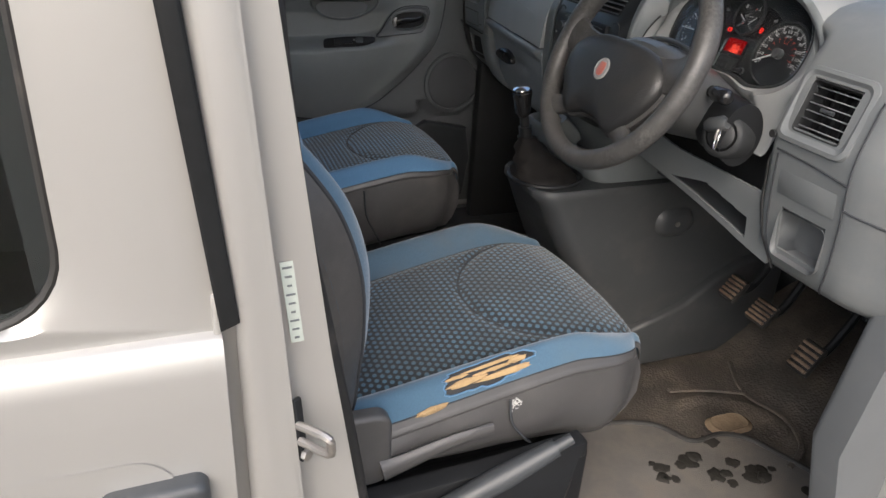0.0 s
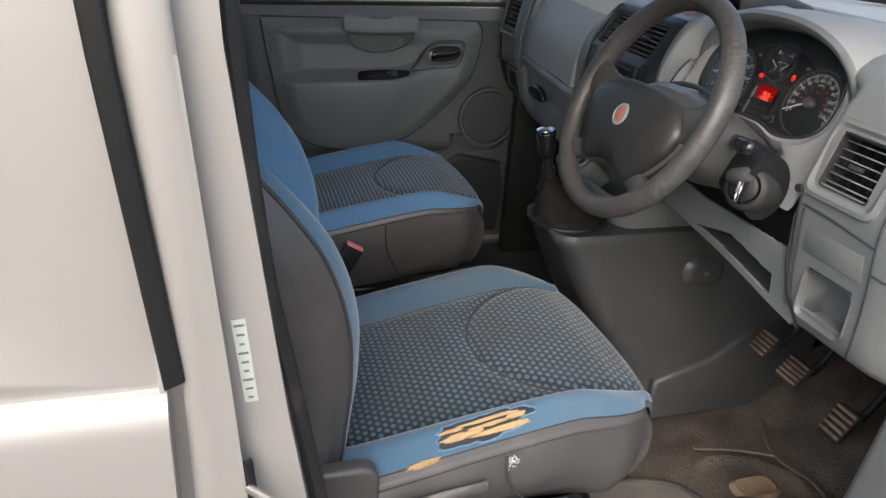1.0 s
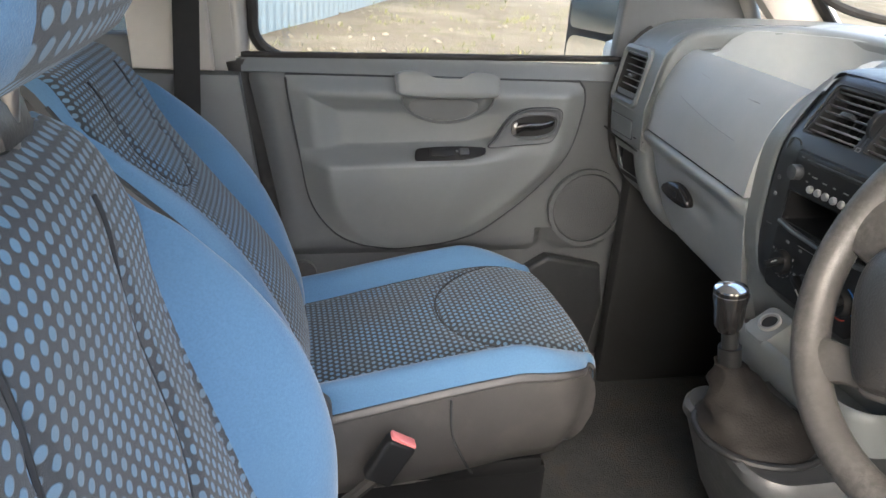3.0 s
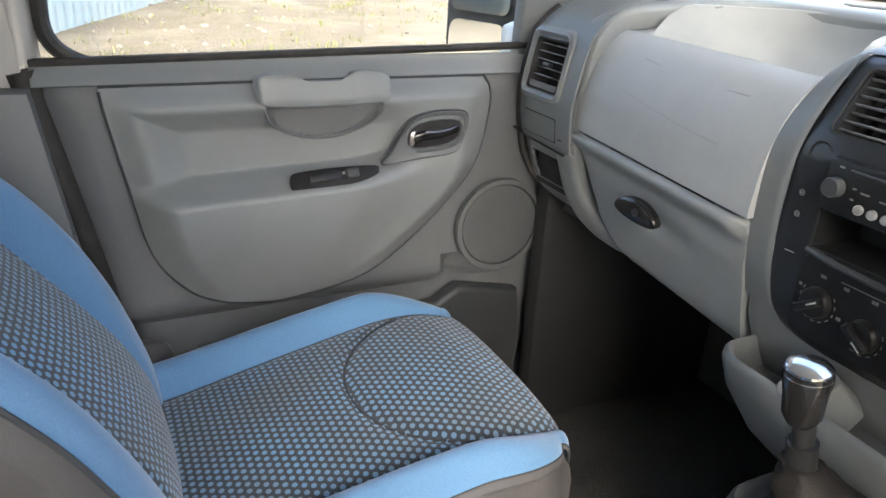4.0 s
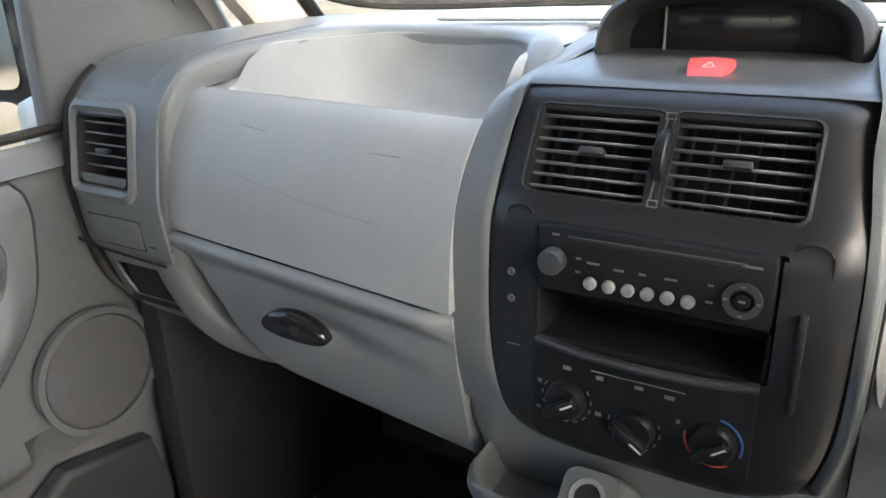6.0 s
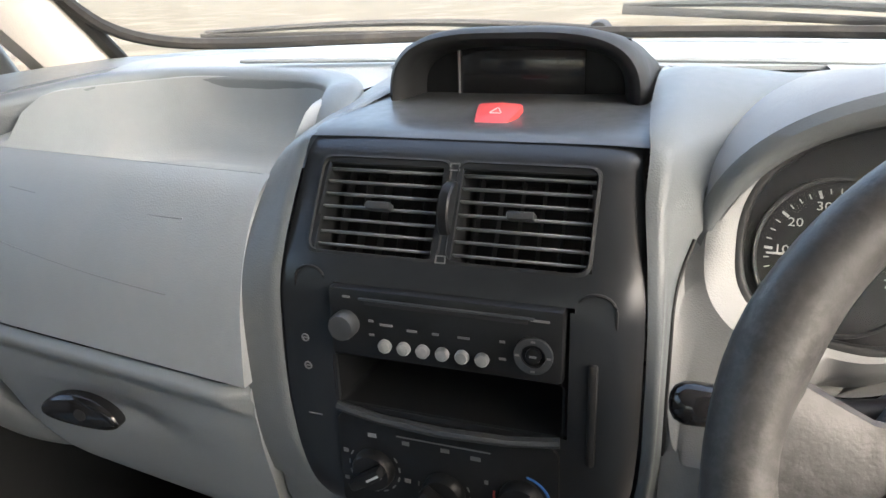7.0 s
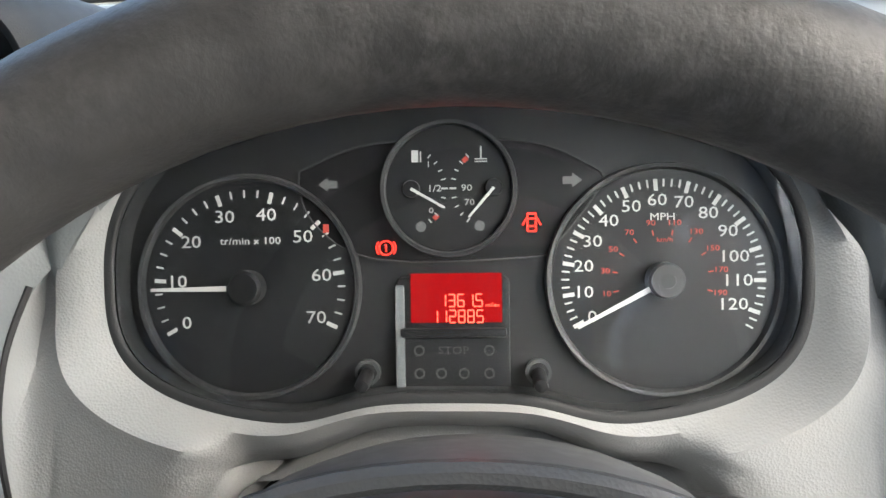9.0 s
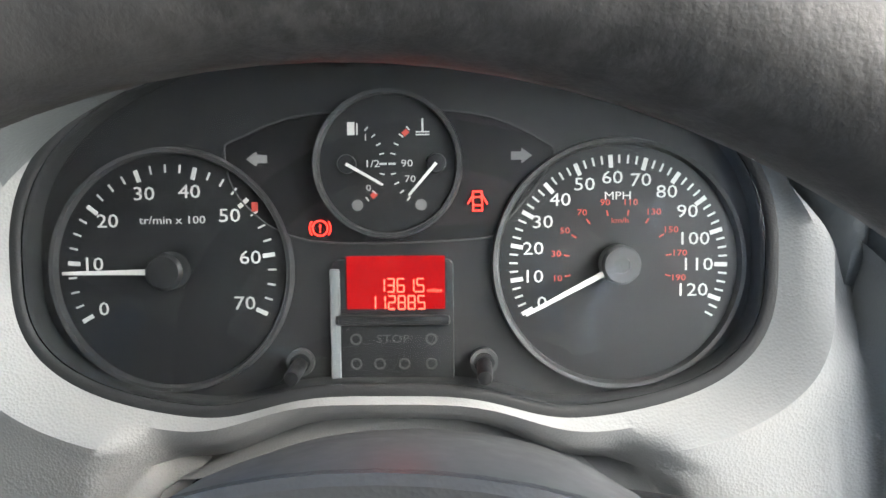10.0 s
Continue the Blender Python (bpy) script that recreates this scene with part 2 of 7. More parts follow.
def place(name, bm, material, parent=None, label="", sharp=38):
    me = bpy.data.meshes.new(name)
    bmesh.ops.recalc_face_normals(bm, faces=bm.faces[:])
    bm.to_mesh(me)
    bm.free()
    me.materials.append(material)
    for p in me.polygons:
        p.use_smooth = True
    me.set_sharp_from_angle(angle=radians(sharp))
    ob = new(name, me)
    if parent is not None:
        ob.parent = parent
        ob.matrix_parent_inverse = Matrix.Translation(parent.location).inverted()
    if label:
        ob["label"] = label
    return ob


def part(name, bm, material, parent, label="", sharp=38):
    return place(name, bm, material, parent, label, sharp)


def pieces(name, bm, material, parent):
    """Each separate island of the bmesh as a part of its own."""
    left = set(bm.faces)
    while left:
        todo, isle = [left.pop()], []
        while todo:
            f = todo.pop()
            isle.append(f)
            for e in f.edges:
                for q in e.link_faces:
                    if q in left:
                        left.discard(q)
                        todo.append(q)
        one, copy = bmesh.new(), {}
        for f in sorted(isle, key=lambda q: tuple(q.calc_center_median())):
            one.faces.new([copy.setdefault(v, None) or copy.update({v: one.verts.new(v.co)}) or copy[v] for v in f.verts])
        part(name, one, material, parent)
    bm.free()


def thing(name, at, label, category, group="", kind=""):
    e = new(name)
    e.location = at
    e.empty_display_size = 0.05
    return tagged(e, label, category, group, kind)


def structure(name, bm, material, label="", category="", sharp=38):
    return tagged(place(name, bm, material, sharp=sharp), label, category, "", "structure")


def box(bm, m, size, bev=0.004, seg=2):
    """A box of that size centred on m's origin, with rounded edges."""
    r = bmesh.ops.create_cube(bm, size=1.0, matrix=m @ Matrix.Diagonal((*size, 1)))
    if bev:
        es = {e for v in r["verts"] for e in v.link_edges}
        bmesh.ops.bevel(bm, geom=list(es), offset=min(bev, min(size) * 0.45), segments=seg, profile=0.5, affect="EDGES")
    return bm


def boxed(m, size, bev=0.004, seg=2):
    return box(bmesh.new(), m, size, bev, seg)


def at(x, y, z, rx=0, ry=0, rz=0):
    return pose(x, y, z, rx, ry, rz)


def prism(bm, m, pts, depth, bev=0.0, seg=2):
    """A flat outline in m's xy plane, raised along m's z by depth, with a rounded top rim."""
    vs = [bm.verts.new(m @ Vector((x, y, 0))) for x, y in pts]
    f = bm.faces.new(vs)
    ex = bmesh.ops.extrude_face_region(bm, geom=[f])
    tv = [g for g in ex["geom"] if isinstance(g, bmesh.types.BMVert)]
    up = (m.to_3x3() @ Vector((0, 0, 1))) * depth
    for v in tv:
        v.co += up
    if bev:
        tf = [g for g in ex["geom"] if isinstance(g, bmesh.types.BMFace)][0]
        bmesh.ops.bevel(bm, geom=list(tf.edges), offset=bev, segments=seg, profile=0.5, affect="EDGES")
    return bm


def tube(bm, pts, r, seg=8, closed=False, flat=1.0, up=None):
    """A round (or flattened) tube along the points; r may be a list."""
    pts = [Vector(p) for p in pts]
    n = len(pts)
    rs = r if isinstance(r, (list, tuple)) else [r] * n
    ref = Vector(up) if up else None
    rings = []
    for i, p in enumerate(pts):
        a, b = (pts[i - 1], pts[(i + 1) % n]) if closed else (pts[max(i - 1, 0)], pts[min(i + 1, n - 1)])
        d = (b - a).normalized()
        u = ref if ref is not None else (Vector((0, 0, 1)) if abs(d.z) < 0.92 else Vector((1, 0, 0)))
        s = d.cross(u).normalized()
        if rings and not up and s.dot(last) < 0:
            s = -s
        last = s
        w = s.cross(d).normalized()
        rings.append([bm.verts.new(p + rs[i] * (math.cos(t) * s + math.sin(t) * flat * w)) for t in [2 * math.pi * k / seg for k in range(seg)]])
    for i in range(n if closed else n - 1):
        a, b = rings[i], rings[(i + 1) % n]
        for k in range(seg):
            bm.faces.new((a[k], a[(k + 1) % seg], b[(k + 1) % seg], b[k]))
    if not closed:
        bm.faces.new(rings[0][::-1])
        bm.faces.new(rings[-1])
    return bm


def smooth_path(pts, n=8, closed=False):
    """Points along a Catmull-Rom curve through pts."""
    P = [Vector(p) for p in pts]
    k = len(P)
    out = []
    for i in range(k if closed else k - 1):
        if closed:
            a, b, c, d = P[i - 1], P[i], P[(i + 1) % k], P[(i + 2) % k]
        else:
            a, b, c, d = P[max(i - 1, 0)], P[i], P[i + 1], P[min(i + 2, k - 1)]
        for j in range(n):
            t = j / n
            out.append(0.5 * ((2 * b) + (c - a) * t + (2 * a - 5 * b + 4 * c - d) * t * t + (3 * b - a - 3 * c + d) * t ** 3))
    return out if closed else out + [P[-1]]


def line(pts):
    """A smooth function through (x, y) pairs in rising x."""
    xs, ys = [p[0] for p in pts], [p[1] for p in pts]
    k = len(xs)
    m = [((ys[min(i + 1, k - 1)] - ys[max(i - 1, 0)]) / (xs[min(i + 1, k - 1)] - xs[max(i - 1, 0)])) for i in range(k)]

    def f(x):
        if x <= xs[0]:
            return ys[0]
        if x >= xs[-1]:
            return ys[-1]
        i = max(j for j in range(k - 1) if xs[j] <= x)
        h = xs[i + 1] - xs[i]
        t = (x - xs[i]) / h
        return (2 * t ** 3 - 3 * t * t + 1) * ys[i] + (t ** 3 - 2 * t * t + t) * h * m[i] + (3 * t * t - 2 * t ** 3) * ys[i + 1] + (t ** 3 - t * t) * h * m[i + 1]
    return f


def step(a, b, x):
    t = min(1, max(0, (x - a) / (b - a)))
    return t * t * (3 - 2 * t)


def sheet(f, us, vs, thick=0.0, skip=None, uv=None, closed=False):
    """A surface f(u, v) over the grid lines us and vs; cells whose middle skip() names are left open."""
    bm = bmesh.new()
    g = [[bm.verts.new(f(u, v)) for v in vs] for u in us]
    lay = bm.loops.layers.uv.new("UVMap") if uv else None
    nu = len(us)
    for i in range(nu if closed else nu - 1):
        i2 = (i + 1) % nu
        for j in range(len(vs) - 1):
            if skip and skip((us[i] + us[i2]) / 2, (vs[j] + vs[j + 1]) / 2):
                continue
            fc = bm.faces.new((g[i][j], g[i2][j], g[i2][j + 1], g[i][j + 1]))
            if uv:
                for lp, (a, b) in zip(fc.loops, ((us[i], vs[j]), (us[i2], vs[j]), (us[i2], vs[j + 1]), (us[i], vs[j + 1]))):
                    lp[lay].uv = uv(a, b)
    for v in [v for v in bm.verts if not v.link_faces]:
        bm.verts.remove(v)
    if thick:
        bmesh.ops.recalc_face_normals(bm, faces=bm.faces[:])
        bmesh.ops.solidify(bm, geom=bm.faces[:], thickness=thick)
    return bm


def loft(rows, closed=True, cap=True):
    """A skin over rows of points, each row a ring."""
    bm = bmesh.new()
    g = [[bm.verts.new(p) for p in r] for r in rows]
    k = len(rows[0])
    for a, b in zip(g, g[1:]):
        for j in range(k if closed else k - 1):
            bm.faces.new((a[j], a[(j + 1) % k], b[(j + 1) % k], b[j]))
    if cap and closed:
        bm.faces.new(g[0][::-1])
        bm.faces.new(g[-1])
    return bm


def span(a, b, n, *extra):
    return sorted({round(a + (b - a) * i / (n - 1), 5) for i in range(n)} | {round(e, 5) for e in extra})


def lathe(bm, m, prof, seg=32, cap=True):
    """A turned form: (radius, height) pairs about m's z."""
    rings = [[bm.verts.new(m @ Vector((r * math.cos(2 * math.pi * k / seg), r * math.sin(2 * math.pi * k / seg), h))) for k in range(seg)] for r, h in prof]
    for a, b in zip(rings, rings[1:]):
        for k in range(seg):
            bm.faces.new((a[k], a[(k + 1) % seg], b[(k + 1) % seg], b[k]))
    if cap:
        bm.faces.new(rings[0][::-1])
        bm.faces.new(rings[-1])
    return bm


def disc(bm, m, r, depth, seg=40, bev=0.0):
    return prism(bm, m, [(r * math.cos(2 * math.pi * k / seg), r * math.sin(2 * math.pi * k / seg)) for k in range(seg)], depth, bev)


def ring(bm, m, r0, r1, depth, seg=56, a0=0.0, a1=360.0):
    """A flat raised ring (or a stretch of one) in m's xy plane."""
    k = seg if a1 - a0 >= 360 else seg + 1
    rows = []
    for i in range(k):
        t = radians(a0 + (a1 - a0) * i / seg)
        c, s = math.cos(t), math.sin(t)
        rows.append([bm.verts.new(m @ Vector((r * c, r * s, h))) for r, h in ((r0, 0), (r0, depth), (r1, depth), (r1, 0))])
    for i in range(k if a1 - a0 >= 360 else k - 1):
        a, b = rows[i], rows[(i + 1) % k]
        for j in range(4):
            bm.faces.new((a[j], a[(j + 1) % 4], b[(j + 1) % 4], b[j]))
    if a1 - a0 < 360:
        bm.faces.new(rows[0])
        bm.faces.new(rows[-1][::-1])
    return bm


def bar(bm, m, x, y, w, h, depth=0.0004, turn=0.0):
    """A thin printed bar in m's xy plane, lifted off it."""
    c, s = math.cos(radians(turn)), math.sin(radians(turn))
    pts = [(x + a * w / 2 * c - b * h / 2 * s, y + a * w / 2 * s + b * h / 2 * c) for a, b in ((-1, -1), (1, -1), (1, 1), (-1, 1))]
    return prism(bm, m, pts, depth)


def letters(bm, m, text, x, y, size, align="CENTER"):
    """Text in the built-in font, flat in m's xy plane."""
    cu = bpy.data.curves.new("letters", "FONT")
    cu.body, cu.size, cu.align_x, cu.align_y, cu.resolution_u = text, size, align, "CENTER", 2
    cu.extrude = 0.0001
    ob = new("letters", cu)
    me = bpy.data.meshes.new_from_object(ob.evaluated_get(bpy.context.evaluated_depsgraph_get()))
    me.transform(m @ Matrix.Translation((x, y, 0.0002)) @ Matrix.Diagonal((1.2, 1.0, 1.0, 1.0)))
    bm.from_mesh(me)
    bpy.data.objects.remove(ob)
    bpy.data.curves.remove(cu)
    bpy.data.meshes.remove(me)
    return bm


def rounded(w, h, r, n=5):
    """A rounded rectangle's outline about the origin."""
    r = min(r, w / 2 - 1e-4, h / 2 - 1e-4)
    out = []
    for cx, cy, a in ((w / 2 - r, h / 2 - r, 0), (-w / 2 + r, h / 2 - r, 90), (-w / 2 + r, -h / 2 + r, 180), (w / 2 - r, -h / 2 + r, 270)):
        out += [(cx + r * math.cos(radians(a + 90 * k / n)), cy + r * math.sin(radians(a + 90 * k / n))) for k in range(n + 1)]
    return out


# ---- setting: ground, fence, van shell ----
def ground_material():
    m, n, l, b = graph("stony yellow-brown ground")
    co = n.new("ShaderNodeTexCoord").outputs["Object"]
    big, mid, fine = noise_node(n, l, co, 0.35, 5.0, 0.6), noise_node(n, l, co, 2.2, 6.0, 0.65), noise_node(n, l, co, 22.0, 5.0, 0.7)
    c = ramp(n, l, fine, [(0.3, (0.052, 0.04, 0.026)), (0.55, (0.125, 0.102, 0.067)), (0.75, (0.225, 0.196, 0.146))])
    c = mixed(n, l, ramp(n, l, mid, [(0.5, (0, 0, 0)), (0.66, (1, 1, 1))]), c, (0.085, 0.078, 0.033))
    c = mixed(n, l, ramp(n, l, big, [(0.5, (0, 0, 0)), (0.62, (0.624, 0.624, 0.624))]), c, (0.2, 0.172, 0.128))
    l.new(c, b.inputs["Base Color"])
    b.inputs["Roughness"].default_value = 0.9
    v = n.new("ShaderNodeTexVoronoi")
    v.inputs["Scale"].default_value = 18.0
    l.new(co, v.inputs["Vector"])
    bumped(n, l, b, math_node(n, l, "ADD", v.outputs["Distance"], fine), 0.8, 0.03)
    return m


structure("ground", sheet(lambda u, v: (u, v, 0.05 * noise.noise((u * 0.3, v * 0.3, 0)) if abs(u) < 60 and abs(v) < 60 else 0.0),
                          [-2000, -60] + [i * 2.0 for i in range(-29, 30)] + [60, 2000], [-2000, -60] + [i * 2.0 for i in range(-29, 30)] + [60, 2000]),
          ground_material(), "stony yellow-brown yard ground with weeds", "ground")

FENCE = surface("pale blue-grey sheet metal", (0.3, 0.37, 0.39), 0.5, grain=40, bump=0.2, vary=0.12, dirt=(0.33, 0.3, 0.24), dirt_amount=0.4)
fence_dir = Vector((0.372, 0.928, 0)).normalized()
fence = sheet(lambda u, v: Vector((-1.25, 10.4, v)) + fence_dir * u + Vector((fence_dir.y, -fence_dir.x, 0)) * (0.009 * math.copysign(min(1, abs(1.6 * math.sin(u * 21))), math.sin(u * 21))),
              [-5 + 0.05 * i for i in range(401)], [-0.1, 0.4, 2.6], 0.01)
structure("fence_wall", fence, FENCE, "pale blue-grey ribbed sheet metal fence", "fence")

# guessed trailer, added across the yard for grey, red and white in the door mirror
TRAILER = surface("dull grey panel paint", (0.075, 0.093, 0.096), 0.5, grain=60, bump=0.1, vary=0.1)
TRED = surface("red trailer paint", (0.2, 0.008, 0.01), 0.4, grain=60, bump=0.1, vary=0.1)
TWHITE = surface("white trailer paint", (0.7, 0.7, 0.68), 0.4, grain=60, bump=0.1, vary=0.06)
trl = thing("trailer", (-11.2, 7.7, 0.0), "guessed grey box trailer with a red and white top rail", "trailer")
TM = pose(-11.2, 7.7, 0, 0, 0, -59.5)
part("side_panel", boxed(TM @ at(0, 0, 0.68), (7.0, 1.6, 1.26), 0.03), TRAILER, trl, "grey side panel")
part("red_band", boxed(TM @ at(0, 0, 1.44), (7.02, 1.62, 0.26), 0.02), TRED, trl, "red band")
part("top_rail", boxed(TM @ at(0, 0, 1.62), (7.0, 1.6, 0.1), 0.02), TWHITE, trl, "white top rail")
for wx in (-2.2, -1.4, 2.0):
    part("wheel", lathe(bmesh.new(), TM @ at(wx, -0.78, 0.3, 90, 0, 0), [(0.12, -0.05), (0.28, -0.08), (0.31, -0.05), (0.31, 0.05), (0.28, 0.08), (0.12, 0.06)], 24), RUBBER, trl, "black tyre")

# weeds and stones in the yard
rng = random.Random(4)
GRASS = surface("yellow-green weeds", (0.12, 0.13, 0.035), 0.8, bump=0.0, vary=0.4)
bm = bmesh.new()
for _ in range(170):
    x0, y0 = rng.uniform(-3, 9), rng.uniform(7.5, 20)
    for _ in range(9):
        a, h = rng.uniform(0, 6.28), rng.uniform(0.04, 0.13)
        bx, by = x0 + rng.gauss(0, 0.12), y0 + rng.gauss(0, 0.12)
        w = Vector((math.cos(a), math.sin(a), 0)) * 0.012
        tip = Vector((bx, by, h)) + Vector((rng.gauss(0, 0.04), rng.gauss(0, 0.04), 0))
        bm.faces.new((bm.verts.new(Vector((bx, by, -0.02)) - w), bm.verts.new(Vector((bx, by, -0.02)) + w), bm.verts.new(tip)))
tagged(place("weeds", bm, GRASS), "low yellow-green weed tufts on stony ground", "weeds", "", "stuff")
STONE = surface("pale stones", (0.15, 0.132, 0.1), 0.85, grain=60, bump=0.4, vary=0.3)
bm = bmesh.new()
for _ in range(300):
    x0, y0, r = rng.uniform(-3, 9), rng.uniform(7, 19), rng.uniform(0.015, 0.05)
    r2 = bmesh.ops.create_icosphere(bm, subdivisions=1, radius=r, matrix=pose(x0, y0, r * 0.3, rng.uniform(0, 90), 0, rng.uniform(0, 90)) @ Matrix.Diagonal((1.4, 1, 0.6, 1)))
tagged(place("stones", bm, STONE), "loose pale stones on the yard", "stones", "", "stuff")

FLOORZ = 0.5
bm = bmesh.new()
box(bm, at(-0.9, 0, FLOORZ - 0.03), (3.2, 1.62, 0.06), 0.01)
structure("van_floor", bm, CARPET, "dark dirty cab floor covering", "floor")
bm = bmesh.new()
box(bm, at(0.62, 0, 0.93), (0.06, 1.6, 0.9), 0.01)
structure("bulkhead_wall", bm, CARPET, "dark felt front bulkhead behind the footwells", "wall")
# Rear wall and its window are out of view, added for light from behind.
bm = bmesh.new()
for c_, s_ in (((-2.53, 0, 0.85), (0.06, 1.7, 0.8)), ((-2.53, 0, 1.83), (0.06, 1.7, 0.2)), ((-2.53, 0.77, 1.5), (0.06, 0.16, 0.56)), ((-2.53, -0.77, 1.5), (0.06, 0.16, 0.56))):
    box(bm, at(*c_), s_, 0.01)
structure("rear_wall", bm, ROOF, "unseen rear wall of the van, pale to bounce light", "wall")
w3 = structure("window_3", boxed(at(-2.53, 0, 1.49), (0.006, 1.38, 0.5), 0.0), GLASS, "unseen tailgate window added to let light in", "window")
w3.visible_shadow = False
# roof, out of view; its pale felt bounces light into the cab
bm = sheet(lambda u, v: (u, v, 1.9 - 0.06 * (abs(v) / 0.8) ** 4 - 0.05 * max(0, (u + 0.2) / 0.5) ** 2), span(-2.55, 0.1, 12), span(-0.8, 0.8, 14), 0.04)
structure("ceiling", bm, ROOF, "unseen headlining under the roof, pale to bounce light", "ceiling")

# windscreen, A-pillars, cowl
def screen(u, v):
    """u across, v from the cowl up to the roof."""
    bow = 0.36 * (u / 0.78) ** 2
    return Vector((0.82 - bow - v * (0.82 - bow - 0.04 + 0.25 * (u / 0.78) ** 2) + 0.05 * math.sin(math.pi * v), u * (1 - 0.07 * v), 1.385 + v * 0.5))
bm = sheet(screen, span(-0.72, 0.72, 17), span(0, 1, 7), 0.005)
ws = structure("window_1", bm, GLASS, "clear windscreen", "windscreen")
ws.visible_shadow = False
for sgn, nm in ((1, "left"), (-1, "right")):
    p = [screen(0.76 * sgn, v / 8) for v in range(-1, 9)]
    bm = tube(bmesh.new(), p, 0.045, 10, flat=1.5)
    structure("pillar_a_" + nm, bm, TRIM, "pale beige windscreen pillar trim", "pillar")
    p = [screen(0.715 * sgn, v / 8) + Vector((-0.005, 0, 0)) for v in range(0, 9)]
    structure("seal_a_" + nm, tube(bmesh.new(), p, 0.012, 8), RUBBER, "black windscreen rubber seal", "seal")
corner = [(0.712, 0.34), (0.71, 0.2), (0.692, 0.115), (0.645, 0.068), (0.56, 0.05), (0.4, 0.046), (0.2, 0.045)]
structure("seal_cowl", tube(bmesh.new(), smooth_path([screen(u, v) + Vector((-0.012, 0, 0)) for u, v in corner + [(0.0, 0.045)] + [(-a, b) for a, b in corner[::-1]]], 4), 0.010, 8), RUBBER, "black windscreen rubber seal", "seal")
bm = sheet(lambda u, v: screen(u, 0.0) + Vector((0.012 + v, 0, -0.03 - 0.1 * v)), span(-0.78, 0.78, 17), [0, 0.1, 0.2, 0.3], 0.02)
structure("cowl", bm, RUBBER, "black plastic cowl below the windscreen", "cowl")
bm = sheet(lambda u, v: (1.05 + v - 0.2 * (u / 0.85) ** 2, u, 1.27 - 0.25 * v * v - 0.12 * (u / 0.85) ** 4), span(-0.85, 0.85, 17), span(0, 0.9, 10), 0.01)
structure("bonnet", bm, PAINT, "silver-beige painted bonnet", "bonnet")


def wiper(u0, u1, lift0, lift1):
    w = thing("windscreen_wiper", screen(u0, 0), "black wiper arm lying at the foot of the windscreen", "wiper", "windscreen wipers")
    pts = [screen(u0 + (u1 - u0) * k / 10, lift0 + (lift1 - lift0) * k / 10) + Vector((0.02, 0, 0.012)) for k in range(11)]
    part("arm", tube(bmesh.new(), [p + Vector((0.012, 0, 0.012 * math.sin(i * 0.31))) for i, p in enumerate(pts)], [0.008 - 0.0004 * i for i in range(11)], 8), RUBBER, w)
    part("blade", tube(bmesh.new(), [p + Vector((0, 0, -0.006)) for p in pts[2:]], 0.004, 6, flat=1.8), RUBBER, w)
    part("pivot", lathe(bmesh.new(), M(pts[0], (0, 1, 0), (0, 0, 1)), [(0.016, -0.03), (0.02, 0.0), (0.014, 0.016)], 14), RUBBER, w)


wiper(0.02, 0.62, 0.02, 0.06)
wiper(-0.62, -0.02, 0.03, 0.1)

# left side of the van beside the door: B pillar, rear side, sill
bm = bmesh.new()
prism(bm, M((0, 0.80, 0), (1, 0, 0), (0, 0, 1)), [(-0.86, 0.5), (-0.68, 0.5), (-0.70, 0.9), (-0.76, 1.26), (-0.80, 1.86), (-0.96, 1.86), (-0.95, 1.26)], -0.09, 0.0)
structure("pillar_b_left", bm, PAINT, "silver body pillar behind the passenger door", "pillar")
bm = bmesh.new()
prism(bm, M((0, 0.795, 0), (1, 0, 0), (0, 0, 1)), [(-0.95, 1.245), (-0.80, 1.245), (-0.82, 1.55), (-0.86, 1.85), (-0.98, 1.85)], 0.035, 0.012)
structure("pillar_trim_left", bm, TRIM, "pale beige plastic pillar trim", "pillar trim")
bm = bmesh.new()
prism(bm, M((0, 0.795, 0), (1, 0, 0), (0, 0, 1)), [(-0.95, 0.5), (-0.70, 0.5), (-0.705, 0.9), (-0.752, 1.242), (-0.95, 1.242)], 0.035, 0.012)
structure("pillar_lower_trim_left", bm, DOORD, "dark grey plastic lower pillar trim", "pillar trim")
bm = bmesh.new()
box(bm, at(-1.78, 0.84, 0.88), (1.7, 0.06, 0.85), 0.01)
box(bm, at(-1.78, 0.82, 1.78), (1.7, 0.06, 0.3), 0.01)
box(bm, at(-2.4, 0.83, 1.45), (0.4, 0.06, 0.6), 0.01)
structure("wall_left", bm, DOORD, "dark trimmed rear side wall of the van", "wall")
bm = boxed(at(-1.55, 0.845, 1.46), (1.28, 0.006, 0.42), 0.0)
w2 = structure("window_2", bm, TINT, "dark tinted rear side window", "window")
w2.visible_shadow = False
bm = boxed(at(-0.35, 0.86, 0.44), (1.2, 0.12, 0.12), 0.02)
structure("sill_left", bm, DOORD, "dark sill below the passenger door", "sill")
bm = boxed(at(0.30, 0.86, 0.85), (0.5, 0.06, 0.95), 0.02)
structure("wing_left", bm, PAINT, "silver-beige front wing", "body panel")
bm = boxed(at(0.40, 0.74, 0.8), (0.62, 0.05, 0.62), 0.02)
structure("kick_panel_left", bm, POD, "dark footwell side panel", "panel")

